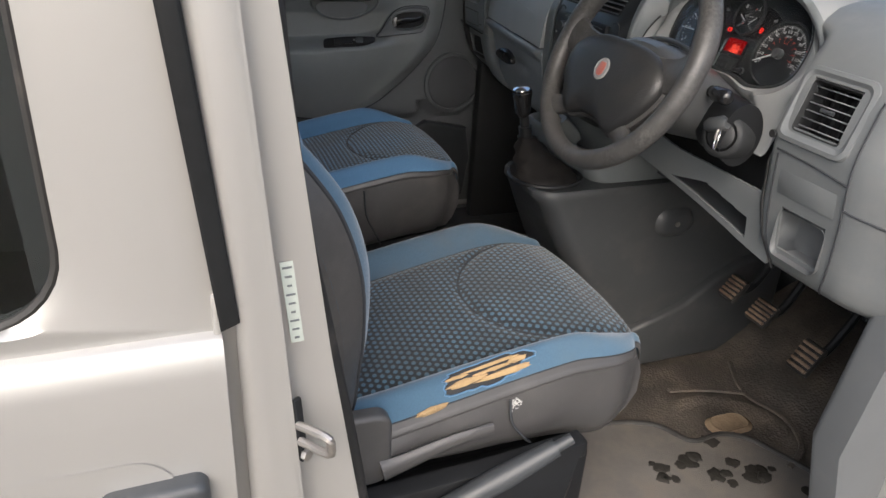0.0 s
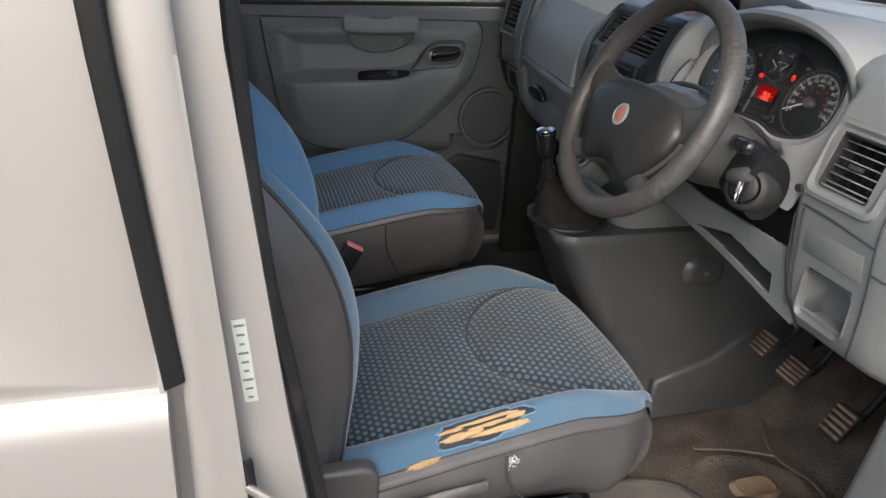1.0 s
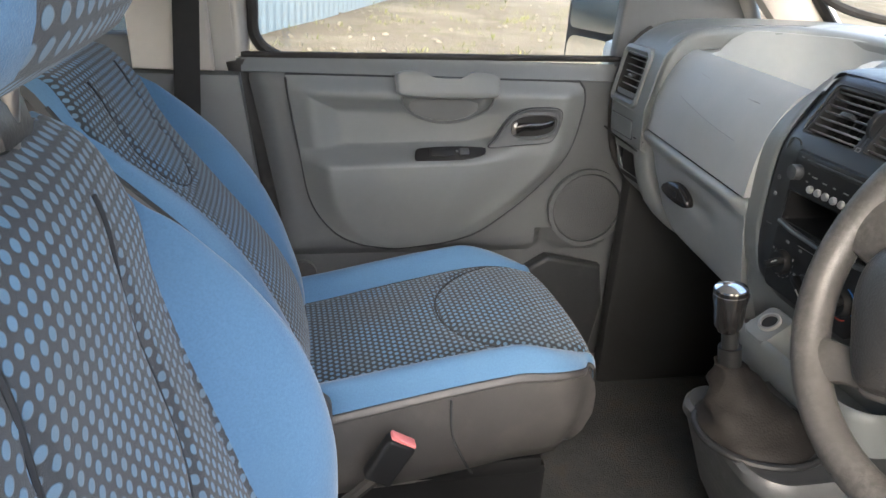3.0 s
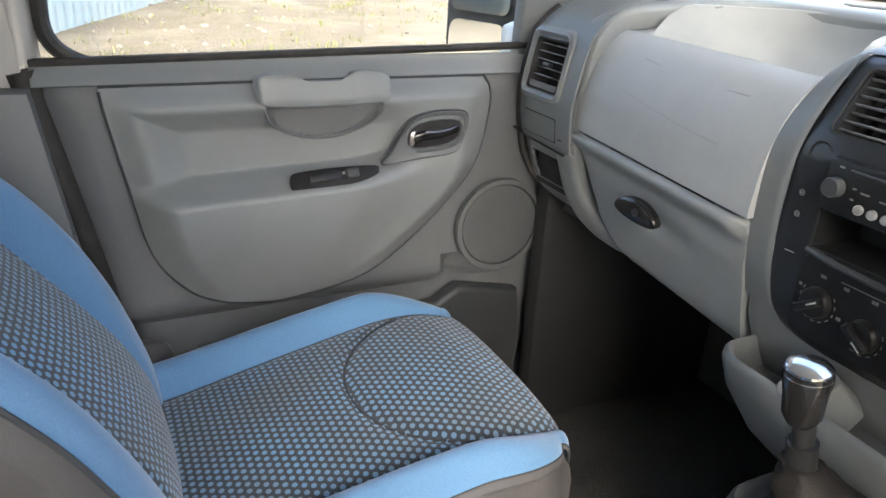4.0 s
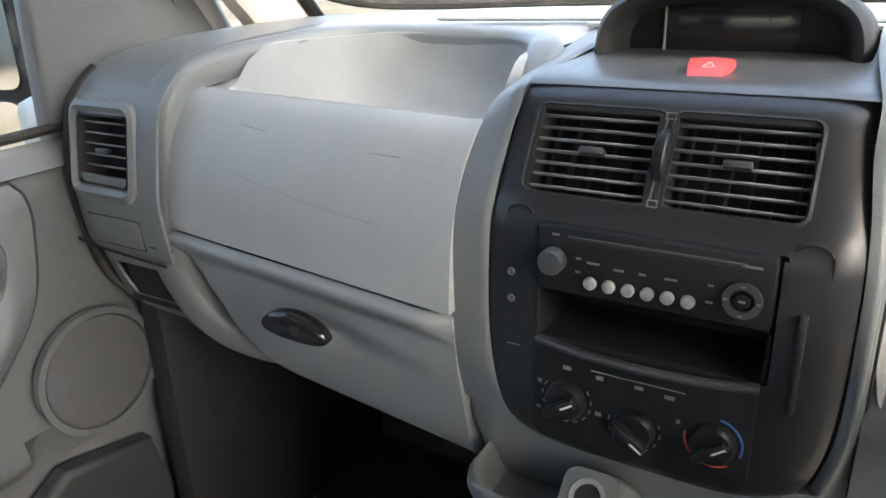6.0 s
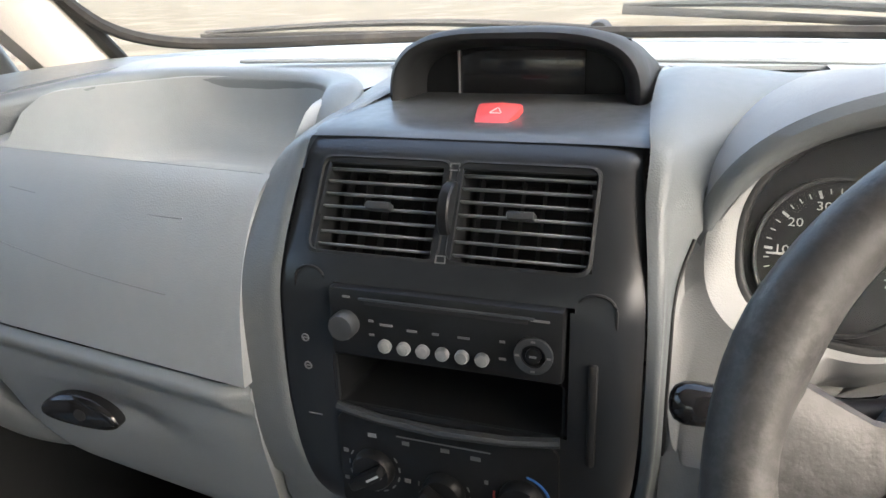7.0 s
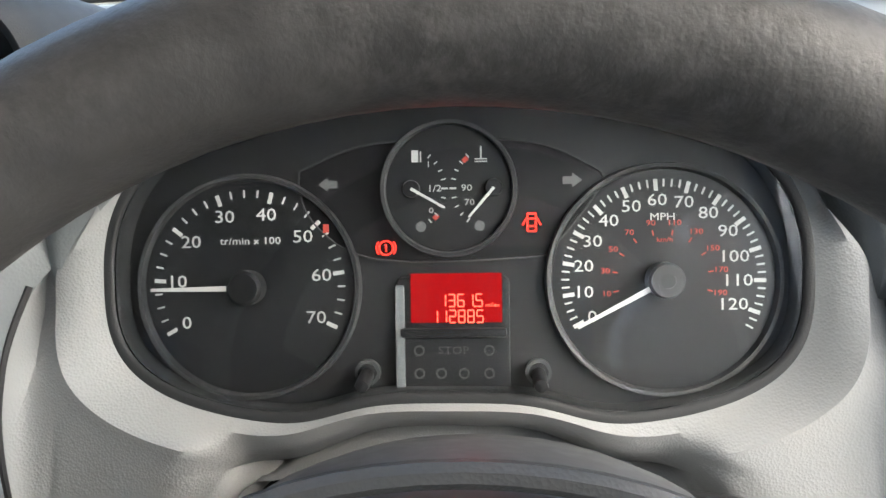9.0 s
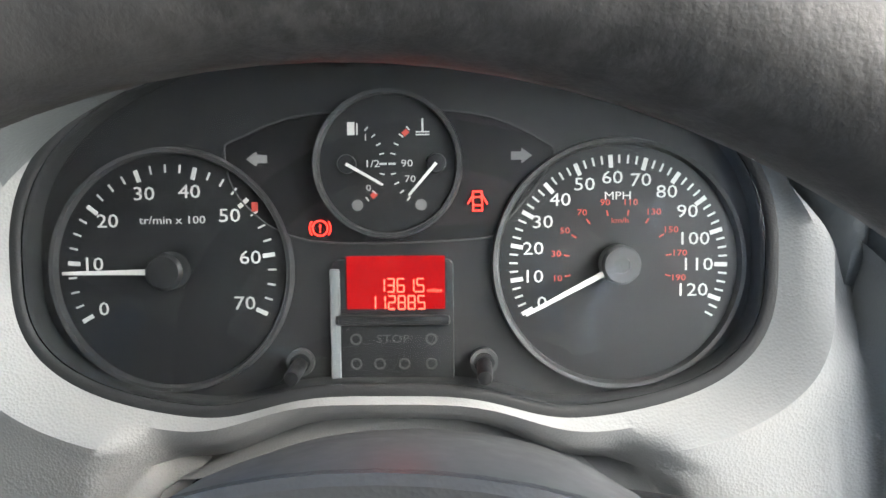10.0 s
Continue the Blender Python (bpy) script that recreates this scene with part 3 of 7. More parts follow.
# right side: B pillar edge, sliding door with its window, sill
YR = -0.875
bm = bmesh.new()
prism(bm, M((0, YR, 0), (1, 0, 0), (0, 0, 1)), [(-0.812, 0.45), (-0.755, 0.45), (-0.77, 1.0), (-0.782, 1.2), (-0.80, 1.45), (-0.825, 1.86), (-0.86, 1.86), (-0.836, 1.45), (-0.818, 1.2)], 0.012, 0.01, 3)
prism(bm, M((0, YR + 0.012, 0), (1, 0, 0), (0, 0, 1)), [(-0.86, 0.45), (-0.69, 0.45), (-0.702, 0.9), (-0.738, 1.15), (-0.772, 1.45), (-0.79, 1.86), (-0.88, 1.86)], -0.09, 0.006)
structure("pillar_b_right", bm, PAINT, "silver-beige door pillar with latch edge", "pillar")


def sliding_door():
    d = thing("sliding_door", (-1.6, YR - 0.01, 0.42), "closed silver-beige sliding side door with dark glass", "van door")
    X0, X1, ZB, ZS, ZT = -2.45, -0.829, 0.42, 1.197, 1.86
    cx, cz, w, h = -1.6, 1.5, 1.334, 0.565
    inner = [(cx + x, cz + z) for x, z in rounded(w, h, 0.06, 7)]
    ox, oz = (X0 + X1) / 2, (ZS + ZT) / 2
    outer = [(ox + x, oz + z) for x, z in rounded(X1 - X0, ZT - ZS, 0.004, 7)]
    mid = [(a + (c - a) * 0.86, b + (e - b) * 0.86) for (a, b), (c, e) in zip(outer, inner)]
    bm = loft([[(x, YR, z) for x, z in outer], [(x, YR - 0.004, z) for x, z in mid], [(x, YR + 0.003, z) for x, z in inner], [(x, YR + 0.03, z) for x, z in inner]], cap=False)
    part("upper_skin", bm, PAINT, d)
    prof = [(YR, 1.197), (YR - 0.010, 1.192), (YR - 0.017, 1.176), (YR - 0.019, 1.155), (YR - 0.02, 1.1), (YR - 0.022, 0.9), (YR - 0.02, 0.7), (YR - 0.01, 0.5), (YR + 0.01, 0.42)]
    path = smooth_path([(0, y, z) for y, z in prof], 5)
    bm = sheet(lambda u, v: (u, path[int(v)].y, path[int(v)].z), [X0, -1.6, -1.2, -1.0, -0.9, X1 - 0.006, X1], list(range(len(path))), 0.004)
    part("lower_skin", bm, PAINT, d)
    part("edge_return", boxed(at(X1 - 0.003, YR + 0.02, 0.83), (0.006, 0.05, 0.8), 0.002), PAINT, d)
    wp = part("window_pane", boxed(at(cx, YR + 0.012, cz), (w - 0.002, 0.004, h - 0.002), 0.0), TINT, d, "dark tinted sliding door glass")
    wp.visible_shadow = False
    seal = [(cx + x, YR + 0.006, cz + z) for x, z in rounded(w - 0.004, h - 0.004, 0.06, 7)]
    part("window_seal", tube(bmesh.new(), seal, 0.004, 6, closed=True), RUBBER, d, "black rubber window seal")
    bm = bmesh.new()
    prism(bm, M((0, YR - 0.004, 0), (1, 0, 0), (0, 0, 1)), [(-0.830, 1.203), (-0.815, 1.209), (-0.836, 1.45), (-0.862, 1.86), (-0.880, 1.86), (-0.852, 1.45)], 0.012, 0.003)
    part("black_strip", bm, BLACK, d, "matt black strip on the door edge")
    bowl = []
    for k in range(5):
        s = 1 - k * 0.14
        bowl.append([(-0.975 + x * s, YR - 0.022 + 0.006 * k, 1.06 + z * s) for x, z in rounded(0.2, 0.075, 0.037, 6)])
    part("handle_recess", loft(bowl, cap=True), PAINT, d, "shaded cup behind the door handle")
    hd = bmesh.new()
    prism(hd, M((-0.893, YR - 0.018, 1.058), (1, 0, 0.03), (-0.03, 0, 1)), rounded(0.085, 0.032, 0.012), 0.022, 0.008, 3)
    part("handle", hd, DARK, d, "dark grey plastic pull handle")
    return d


sliding_door()
# latch striker and sticker on the pillar
latch = thing("door_striker", (-0.765, YR, 1.06), "steel latch loop bolted on the door pillar", "latch")
LQ = M((-0.771, -0.8835, 1.088), (0.8, 0.6, 0), (-0.07, 0, 1))
part("plate", boxed(LQ, (0.009, 0.07, 0.005), 0.002), BLACK, latch, "black plate")
part("loop", tube(bmesh.new(), smooth_path([LQ @ Vector((-0.004, 0.009, 0.002)), LQ @ Vector((-0.003, 0.009, 0.034)), LQ @ Vector((-0.002, 0.0, 0.037)), LQ @ Vector((-0.003, -0.009, 0.034)), LQ @ Vector((-0.004, -0.009, 0.002))], 4), 0.004, 8), STEEL, latch)
part("bolt", disc(bmesh.new(), LQ @ Matrix.Translation((0.0, -0.027, 0.002)), 0.006, 0.005, 6, 0.001), STEEL, latch)
st = thing("data_sticker", (-0.77, YR + 0.02, 1.17), "small pale data sticker on the door pillar", "sticker")
part("sheet", boxed(M((-0.7705, -0.864, 1.206), (1, 0.1, 0), (-0.09, 0, 1)), (0.011, 0.078, 0.0006), 0.0), surface("pale green-white label", (0.42, 0.46, 0.42), 0.5, bump=0.0, vary=0.15), st)
bm = bmesh.new()
for k in range(9):
    bar(bm, M((-0.7705, -0.8645, 1.206), (1, 0.1, 0), (-0.09, 0, 1)), 0.0, 0.034 - 0.0085 * k, 0.008 - 0.002 * (k % 3), 0.002)
pieces("text_bar", bm, PADR, st)
# black door aperture seal: pillar, sill
seal = smooth_path([(-0.786, YR + 0.08, 1.86), (-0.768, YR + 0.08, 1.45), (-0.751, YR + 0.08, 1.25), (-0.731, YR + 0.08, 1.13), (-0.695, YR + 0.08, 0.9), (-0.677, YR + 0.08, 0.66), (-0.64, YR + 0.08, 0.555), (-0.4, YR + 0.085, 0.53), (0.0, YR + 0.085, 0.53), (0.12, YR + 0.085, 0.58), (0.13, YR + 0.085, 0.8), (0.12, YR + 0.085, 1.1), (0.16, YR + 0.085, 1.38)], 8)
structure("door_seal_right", tube(bmesh.new(), seal, 0.0125, 10, flat=0.9), RUBBER, "black rubber door seal round the open driver's doorway", "seal")
structure("sill_right", boxed(at(-0.35, -0.86, 0.46), (1.05, 0.13, 0.12), 0.025), PAINT, "silver-beige sill under the driver's doorway", "sill")
structure("sill_trim_right", boxed(at(-0.33, -0.79, 0.515), (0.9, 0.07, 0.05), 0.015), DOORD, "scuffed dark grey sill trim", "sill trim")
bm = bmesh.new()
prism(bm, M((0, -0.835, 0), (1, 0, 0), (0, 0, 1)), [(0.11, 0.5), (0.6, 0.5), (0.6, 1.38), (0.14, 1.38), (0.06, 1.05), (0.02, 0.8)], -0.06, 0.015, 3)
structure("kick_panel_right", bm, DOORD, "grey plastic footwell side panel", "panel")
bm = bmesh.new()
prism(bm, M((0, -0.81, 0), (1, 0, 0), (0, 0, 1)), [(0.15, 0.45), (0.7, 0.45), (0.7, 1.4), (0.19, 1.4), (0.14, 1.0)], 0.1, 0.012, 3)
structure("wing_right", bm, PAINT, "silver-beige front door pillar and wing", "body panel")
bm = bmesh.new()
prism(bm, M((0, -0.80, 0), (1, 0, 0), (0, 0, 1)), [(-0.95, 0.5), (-0.79, 0.5), (-0.79, 0.9), (-0.81, 1.24), (-0.85, 1.85), (-0.98, 1.85)], -0.035, 0.01)
structure("pillar_trim_right", bm, DOORD, "dark grey plastic pillar trim", "pillar trim")

# ---- passenger door ----
door = thing("passenger_door", (-0.35, 0.8, 0.5), "closed passenger door with grey plastic inner panel", "van door")
YD = 0.785
x_rear = line([(0.5, -0.62), (0.8, -0.66), (1.08, -0.712), (1.27, -0.75)])


def base_panel(u, v):
    x = x_rear(v) + u * (0.16 - x_rear(v))
    edge = 0.018 * (1 - step(0.0, 0.03, u)) + 0.02 * step(1.225, 1.262, v)
    foot = 0.85 if x < -0.085 else 0.954 - math.sqrt(max(0.0001, 0.112 ** 2 - (x - 0.018) ** 2))
    edge += 0.03 * step(foot + 0.008, foot - 0.012, v)
    low = 0.012 * step(0.62, 0.55, v)
    return (x, YD + edge + low - 0.012 * math.exp(-((v - 0.72) / 0.12) ** 2), v)


part("door_lining", sheet(base_panel, span(0, 1, 40), span(0.52, 1.262, 46), 0.006), DOORD, door, "dark grey lower door lining")
XL = line([(0.858, -0.44), (0.862, -0.475), (0.871, -0.515), (0.9, -0.565), (0.968, -0.613), (1.075, -0.637), (1.2, -0.66), (1.238, -0.665)])
XR = line([(0.858, -0.42), (0.862, -0.36), (0.87, -0.31), (0.888, -0.25), (0.93, -0.187), (0.999, -0.11), (1.08, -0.045), (1.18, -0.02), (1.225, -0.022), (1.243, -0.035)])
# relief of the insert: bulge below, ledge, recess above it, raised border
def insert(u, v):
    wide = XR(v) - XL(v)
    x = XL(v) + u * wide
    zl = 1.076 + 0.020 * (u - 0.5)
    right = step(0.58, 0.82, u)
    bulge = (0.07 - 0.026 * right) * step(0.84, 1.07, min(v, zl)) ** 0.8
    border = max(step(1.165, 1.212, v), step(0.10, 0.03, u * wide))
    floor_ = -0.006 + 0.036 * (border + (1 - border) * right)
    t = step(zl - 0.004, zl + 0.03 + 0.035 * right, v)
    r = bulge * (1 - t) + floor_ * t
    fade = step(-0.012, 0.06, min(u, 1 - u) * wide) * step(1.246, 1.208, v)
    return (x, YD - 0.006 - r * fade, v)


part("door_insert", sheet(insert, span(0, 1, 170), span(0.858, 1.243, 170), 0.003, skip=lambda u, v: v < 1.21 and ((XL(v) + u * (XR(v) - XL(v)) + 0.333) / 0.096) ** 2 + ((v - 1.207) / 0.056) ** 2 < 1), DOORG, door, "paler grey moulded door insert", 70)
part("door_cap", sheet(lambda u, v: (-0.75 + u * 0.91, YD - 0.003 + 0.028 * step(1.235, 1.276, v), v), span(0, 1, 20), span(1.243, 1.277, 9), 0.003), DOORG, door, "paler grey strip under the window")
outline = [insert(0, 1.236 - 0.378 * k / 40) for k in range(41)] + [insert(1, 0.858 + 0.38 * k / 40) for k in range(41)] + [insert(1 - k / 30, 1.2432) for k in range(31)]
part("insert_groove", tube(bmesh.new(), [Vector(p) - Vector((0, 0.0024, 0)) for p in outline], 0.0026, 6), SEAM, door, "dark joint round the door insert")
part("rear_edge_seal", tube(bmesh.new(), [(x_rear(z) - 0.013, YD + 0.024, z) for z in span(0.52, 1.262, 14)], 0.021, 10), RUBBER, door, "black rubber seal at the rear edge")
# window ledge strip, black seal
part("window_seal", tube(bmesh.new(), [(-0.75 + 0.1 * k, YD + 0.024, 1.273 + 0.002 * k) for k in range(10)], 0.007, 8), RUBBER, door, "black rubber window seal")
# grab pocket
half = [(-0.333 + 0.098 * math.cos(radians(a)), 1.207 + 0.058 * math.sin(radians(a))) for a in range(180, 361, 12)]
rim_y = lambda z: YD - 0.008 - 0.028 * step(1.15, 1.2, z)
bowl_rows = []
for k_, dy in ((1.02, 0.0), (0.98, 0.006), (0.95, 0.02), (0.82, 0.03), (0.4, 0.034)):
    bowl_rows.append([(-0.333 + (x + 0.333) * k_, rim_y(z) + dy, 1.205 + (z - 1.205) * k_) for x, z in half])
part("pocket_bowl", loft(bowl_rows, closed=False), DOORG, door, "half-moon hand hollow", 60)
part("pocket_rim", tube(bmesh.new(), [(x, rim_y(z) - 0.001, z) for x, z in half], 0.0034, 6), DOORD, door)
# the pull: a rounded box, open on top
pull = [tuple(p.xy) for p in smooth_path([(-0.106, 0.02, 0), (-0.085, 0.027, 0), (-0.062, 0.026, 0), (-0.052, 0.016, 0), (0.0, 0.013, 0), (0.04, 0.016, 0), (0.05, 0.027, 0), (0.075, 0.028, 0), (0.104, 0.02, 0), (0.107, -0.004, 0), (0.096, -0.023, 0), (0.0, -0.027, 0), (-0.096, -0.023, 0), (-0.107, -0.004, 0)], 4, True)]
PM = M((-0.333, YD - 0.002, 1.226), (1, 0, 0), (0, 0.22, 0.975))
part("grab_pocket", loft([[PM @ Vector((x * k, y * k, z)) for x, y in pull] for k, z in ((1.03, 0.0), (1.02, 0.034), (1.005, 0.0395), (0.985, 0.042), (0.95, 0.0432), (0.5, 0.0436))]), DOORG, door, "moulded grab handle pocket", 60)
# Almost flat; the pull's inner shade is given by the darker grey.
part("pocket_hollow", loft([[(-0.337 + x * k, YD - 0.026 + y * k, z) for x, y in rounded(0.096, 0.03, 0.013, 5)] for k, z in ((1.06, 1.2445), (0.95, 1.2435), (0.6, 1.243))]), DOORD, door, "darker grey plate for the shade in the pull")
# inner handle: a tapered bezel sunk round a dark hollow, with a curved lever
bezel = [(-0.09, -0.043), (-0.076, -0.026), (-0.058, 0.004), (-0.034, 0.029), (0.0, 0.04), (0.052, 0.04), (0.066, 0.03), (0.064, 0.005), (0.053, -0.024), (0.034, -0.034), (-0.02, -0.038), (-0.06, -0.042)]
bez = [p.xy for p in smooth_path([(x, y, 0) for x, y in bezel], 4, True)]
hole_ = [(0.006 + 0.051 * math.copysign(abs(math.cos(a)) ** 0.75, math.cos(a)), 0.0015 + 0.0235 * math.copysign(abs(math.sin(a)) ** 0.75, math.sin(a)) + 0.09 * 0.051 * math.cos(a)) for a in [math.atan2(p.y - 0.001, p.x - 0.004) for p in bez]]
HM = M((-0.151, YD - 0.047, 1.151), (1, 0, 0), (0, 0, 1))
ringz = lambda k, z: [HM @ Vector((p.x * k, p.y * k, z)) for p in bez]
mixr = lambda f, z: [HM @ Vector((p.x + (q[0] - p.x) * f, p.y + (q[1] - p.y) * f, z)) for p, q in zip(bez, hole_)]
hb = part("handle_bezel", loft([ringz(1.0, -0.012), ringz(1.0, 0.007), ringz(0.985, 0.0095), mixr(0.12, 0.0095), mixr(0.5, 0.004), mixr(0.86, 0.007), mixr(1.0, 0.005), mixr(1.04, -0.014)], cap=False), DOORD, door, "darker grey bezel round the handle", 60)
part("bezel_joint", tube(bmesh.new(), ringz(1.012, 0.004), 0.0022, 6, closed=True), SEAM, hb)
# The hollow is nearly flat; its depth of shade comes from the black colour.
part("handle_recess", loft([mixr(1.03, -0.002), mixr(1.5, -0.001)]), VOID, hb, "black plate for the shade in the handle hollow")
lev = [(-0.034, -0.006, 0.004), (-0.016, 0.001, 0.008), (0.012, 0.002, 0.009), (0.04, 0.007, 0.008), (0.05, 0.012, 0.004)]
part("handle_lever", tube(bmesh.new(), [HM @ p for p in smooth_path(lev, 5)], [0.0105 - 0.0003 * k for k in range(21)], 10, flat=0.4, up=HM.to_3x3() @ Vector((0, 0, 1))), GLOSS, hb, "glossy black lever")
part("handle_tab", loft([[HM @ Vector((-0.036 + x * k, -0.004 + y * k + x * 0.5, z)) for x, y in rounded(0.011, 0.026, 0.005, 3)] for k, z in ((1.0, 0.0), (0.95, 0.006), (0.6, 0.008))]), STEEL, hb, "bright finger tab")
# window switches
sw = bmesh.new()
prism(sw, M((-0.326, YD - 0.056, 1.092), (1, 0, 0.05), (-0.04, 0.55, 0.83)), [tuple(p.xy) for p in smooth_path([(-0.076, -0.014, 0), (-0.07, -0.018, 0), (0.02, -0.017, 0), (0.07, -0.006, 0), (0.077, 0.002, 0), (0.07, 0.011, 0), (0.0, 0.015, 0), (-0.06, 0.015, 0), (-0.074, 0.008, 0)], 3, True)], 0.006, 0.002)
sp = part("switch_panel", sw, SATIN, door, "black window switch panel")
part("switch", boxed(M((-0.345, YD - 0.061, 1.0965), (1, 0, 0.05), (-0.04, 0.55, 0.83)), (0.052, 0.017, 0.006), 0.002), BLACK, sp)
part("switch", boxed(M((-0.297, YD - 0.061, 1.099), (1, 0, 0.05), (-0.04, 0.55, 0.83)), (0.022, 0.016, 0.008), 0.003), DARK, sp)
part("switch_mark", boxed(M((-0.313, YD - 0.0635, 1.101), (1, 0, 0.05), (-0.04, 0.55, 0.83)), (0.005, 0.005, 0.001), 0.0), GREYP, sp)
# loudspeaker grille
sm = M((0.018, YD - 0.012, 0.954), (1, 0, 0), (0, 0, 1))
spk = part("speaker_ring", ring(bmesh.new(), sm, 0.084, 0.093, 0.012), DOORD, door)
part("speaker_grille", lathe(bmesh.new(), sm, [(0.084, 0.004), (0.08, 0.009), (0.05, 0.012), (0.001, 0.013)], 48), surface("fine grey grille", (0.085, 0.09, 0.095), 0.5, grain=520, bump=0.9, vary=0.05, dist=0.0015), spk, "fine perforated speaker grille")
# map pocket at the foot of the door; the overhang's shade is put into its charcoal colour
mp = bmesh.new()
prism(mp, M((-0.06, YD + 0.012, 0.7), (1, 0, 0), (0, 0, 1)), [(-0.5, -0.14), (0.14, -0.14), (0.16, 0.0), (0.14, 0.1), (0.0, 0.13), (-0.05, 0.1), (-0.5, 0.08)], 0.03, 0.012, 3)
part("map_pocket", mp, DARK, door, "moulded map pocket, charcoal for the shade under the overhang")
# Black block in place of the shaded slot.
part("map_pocket_slot", boxed(at(0.112, YD - 0.028, 0.79), (0.035, 0.02, 0.16), 0.008), VOID, door)
# window frame and glass
fr = smooth_path([(-0.76, 0.83, 1.27), (-0.765, 0.83, 1.4), (-0.80, 0.815, 1.65), (-0.80, 0.805, 1.78), (-0.74, 0.8, 1.82), (-0.4, 0.8, 1.83), (-0.05, 0.8, 1.81), (0.1, 0.81, 1.72), (0.3, 0.82, 1.5), (0.42, 0.83, 1.3)], 6)
part("window_surround", tube(bmesh.new(), fr, 0.028, 10), PAINT, door, "silver-beige painted window surround")
part("window_gasket", tube(bmesh.new(), [Vector((p.x * 0.97 - 0.01, p.y - 0.006, p.z - 0.02)) for p in smooth_path([(-0.62, 0.83, 1.283), (-0.69, 0.83, 1.29), (-0.735, 0.83, 1.33), (-0.74, 0.83, 1.42), (-0.775, 0.815, 1.65), (-0.775, 0.805, 1.77), (-0.72, 0.8, 1.805), (-0.4, 0.8, 1.82), (-0.05, 0.8, 1.8), (0.08, 0.81, 1.7), (0.27, 0.82, 1.5), (0.38, 0.83, 1.3)], 6)], 0.012, 8), RUBBER, door, "black rubber window gasket")
gl = part("window_pane", sheet(lambda u, v: (u, 0.832 - 0.05 * ((v - 1.27) / 0.55) ** 2, v), [-0.76, -0.3, 0.1], span(1.265, 1.8, 5), 0.004), GLASS, door, "clear side window")
gl.visible_shadow = False
part("quarter_panel", prism(bmesh.new(), M((0, 0.835, 0), (1, 0, 0), (0, 0, 1)), [(0.05, 1.27), (0.42, 1.27), (0.36, 1.42), (0.2, 1.62), (0.09, 1.68), (0.06, 1.5)], 0.03, 0.008, 3), DOORD, door, "dark grey mirror corner cover")

# ---- door mirror outside ----
mir = thing("door_mirror", (0.1, 1.03, 1.24), "black door mirror with two stacked glasses", "mirror")
mm = M((0.085, 1.03, 1.40), Vector((0.30, -0.954, 0)), (-0.014, -0.04, 1))
part("housing", prism(bmesh.new(), mm @ Matrix.Translation((0, 0, -0.11)), rounded(0.215, 0.385, 0.05, 6), 0.11, 0.012, 3), BLACK, mir)
part("upper_glass", prism(bmesh.new(), mm @ Matrix.Translation((0, 0.049, 0.0005)), rounded(0.172, 0.25, 0.02, 5), 0.004), MIRROR, mir, "flat mirror glass")
part("lower_glass", prism(bmesh.new(), mm @ Matrix.Translation((0, -0.1365, 0.0005)), rounded(0.172, 0.086, 0.03, 5), 0.006), MIRROR, mir, "wide-angle mirror glass")
part("arm", tube(bmesh.new(), smooth_path([(0.17, 0.845, 1.38), (0.16, 0.9, 1.37), (0.15, 0.98, 1.36)], 4), 0.045, 10, flat=1.4), BLACK, mir)

# ---- passenger seat belt on the pillar ----
belt = thing("seat_belt", (-0.86, 0.74, 0.8), "black seat belt hanging beside the passenger seat", "seat belt")
part("webbing", sheet(lambda u, v: (-0.86 + u + 0.05 * (v - 1.0), 0.748 + 0.01 * math.sin(v * 3), v), [-0.024, 0.024], span(0.62, 1.72, 14), 0.002), surface("black belt webbing", (0.014, 0.014, 0.015), 0.8, grain=900, bump=0.4), belt)
part("anchor", boxed(at(-0.825, 0.745, 1.72), (0.06, 0.03, 0.05), 0.008), BLACK, belt)


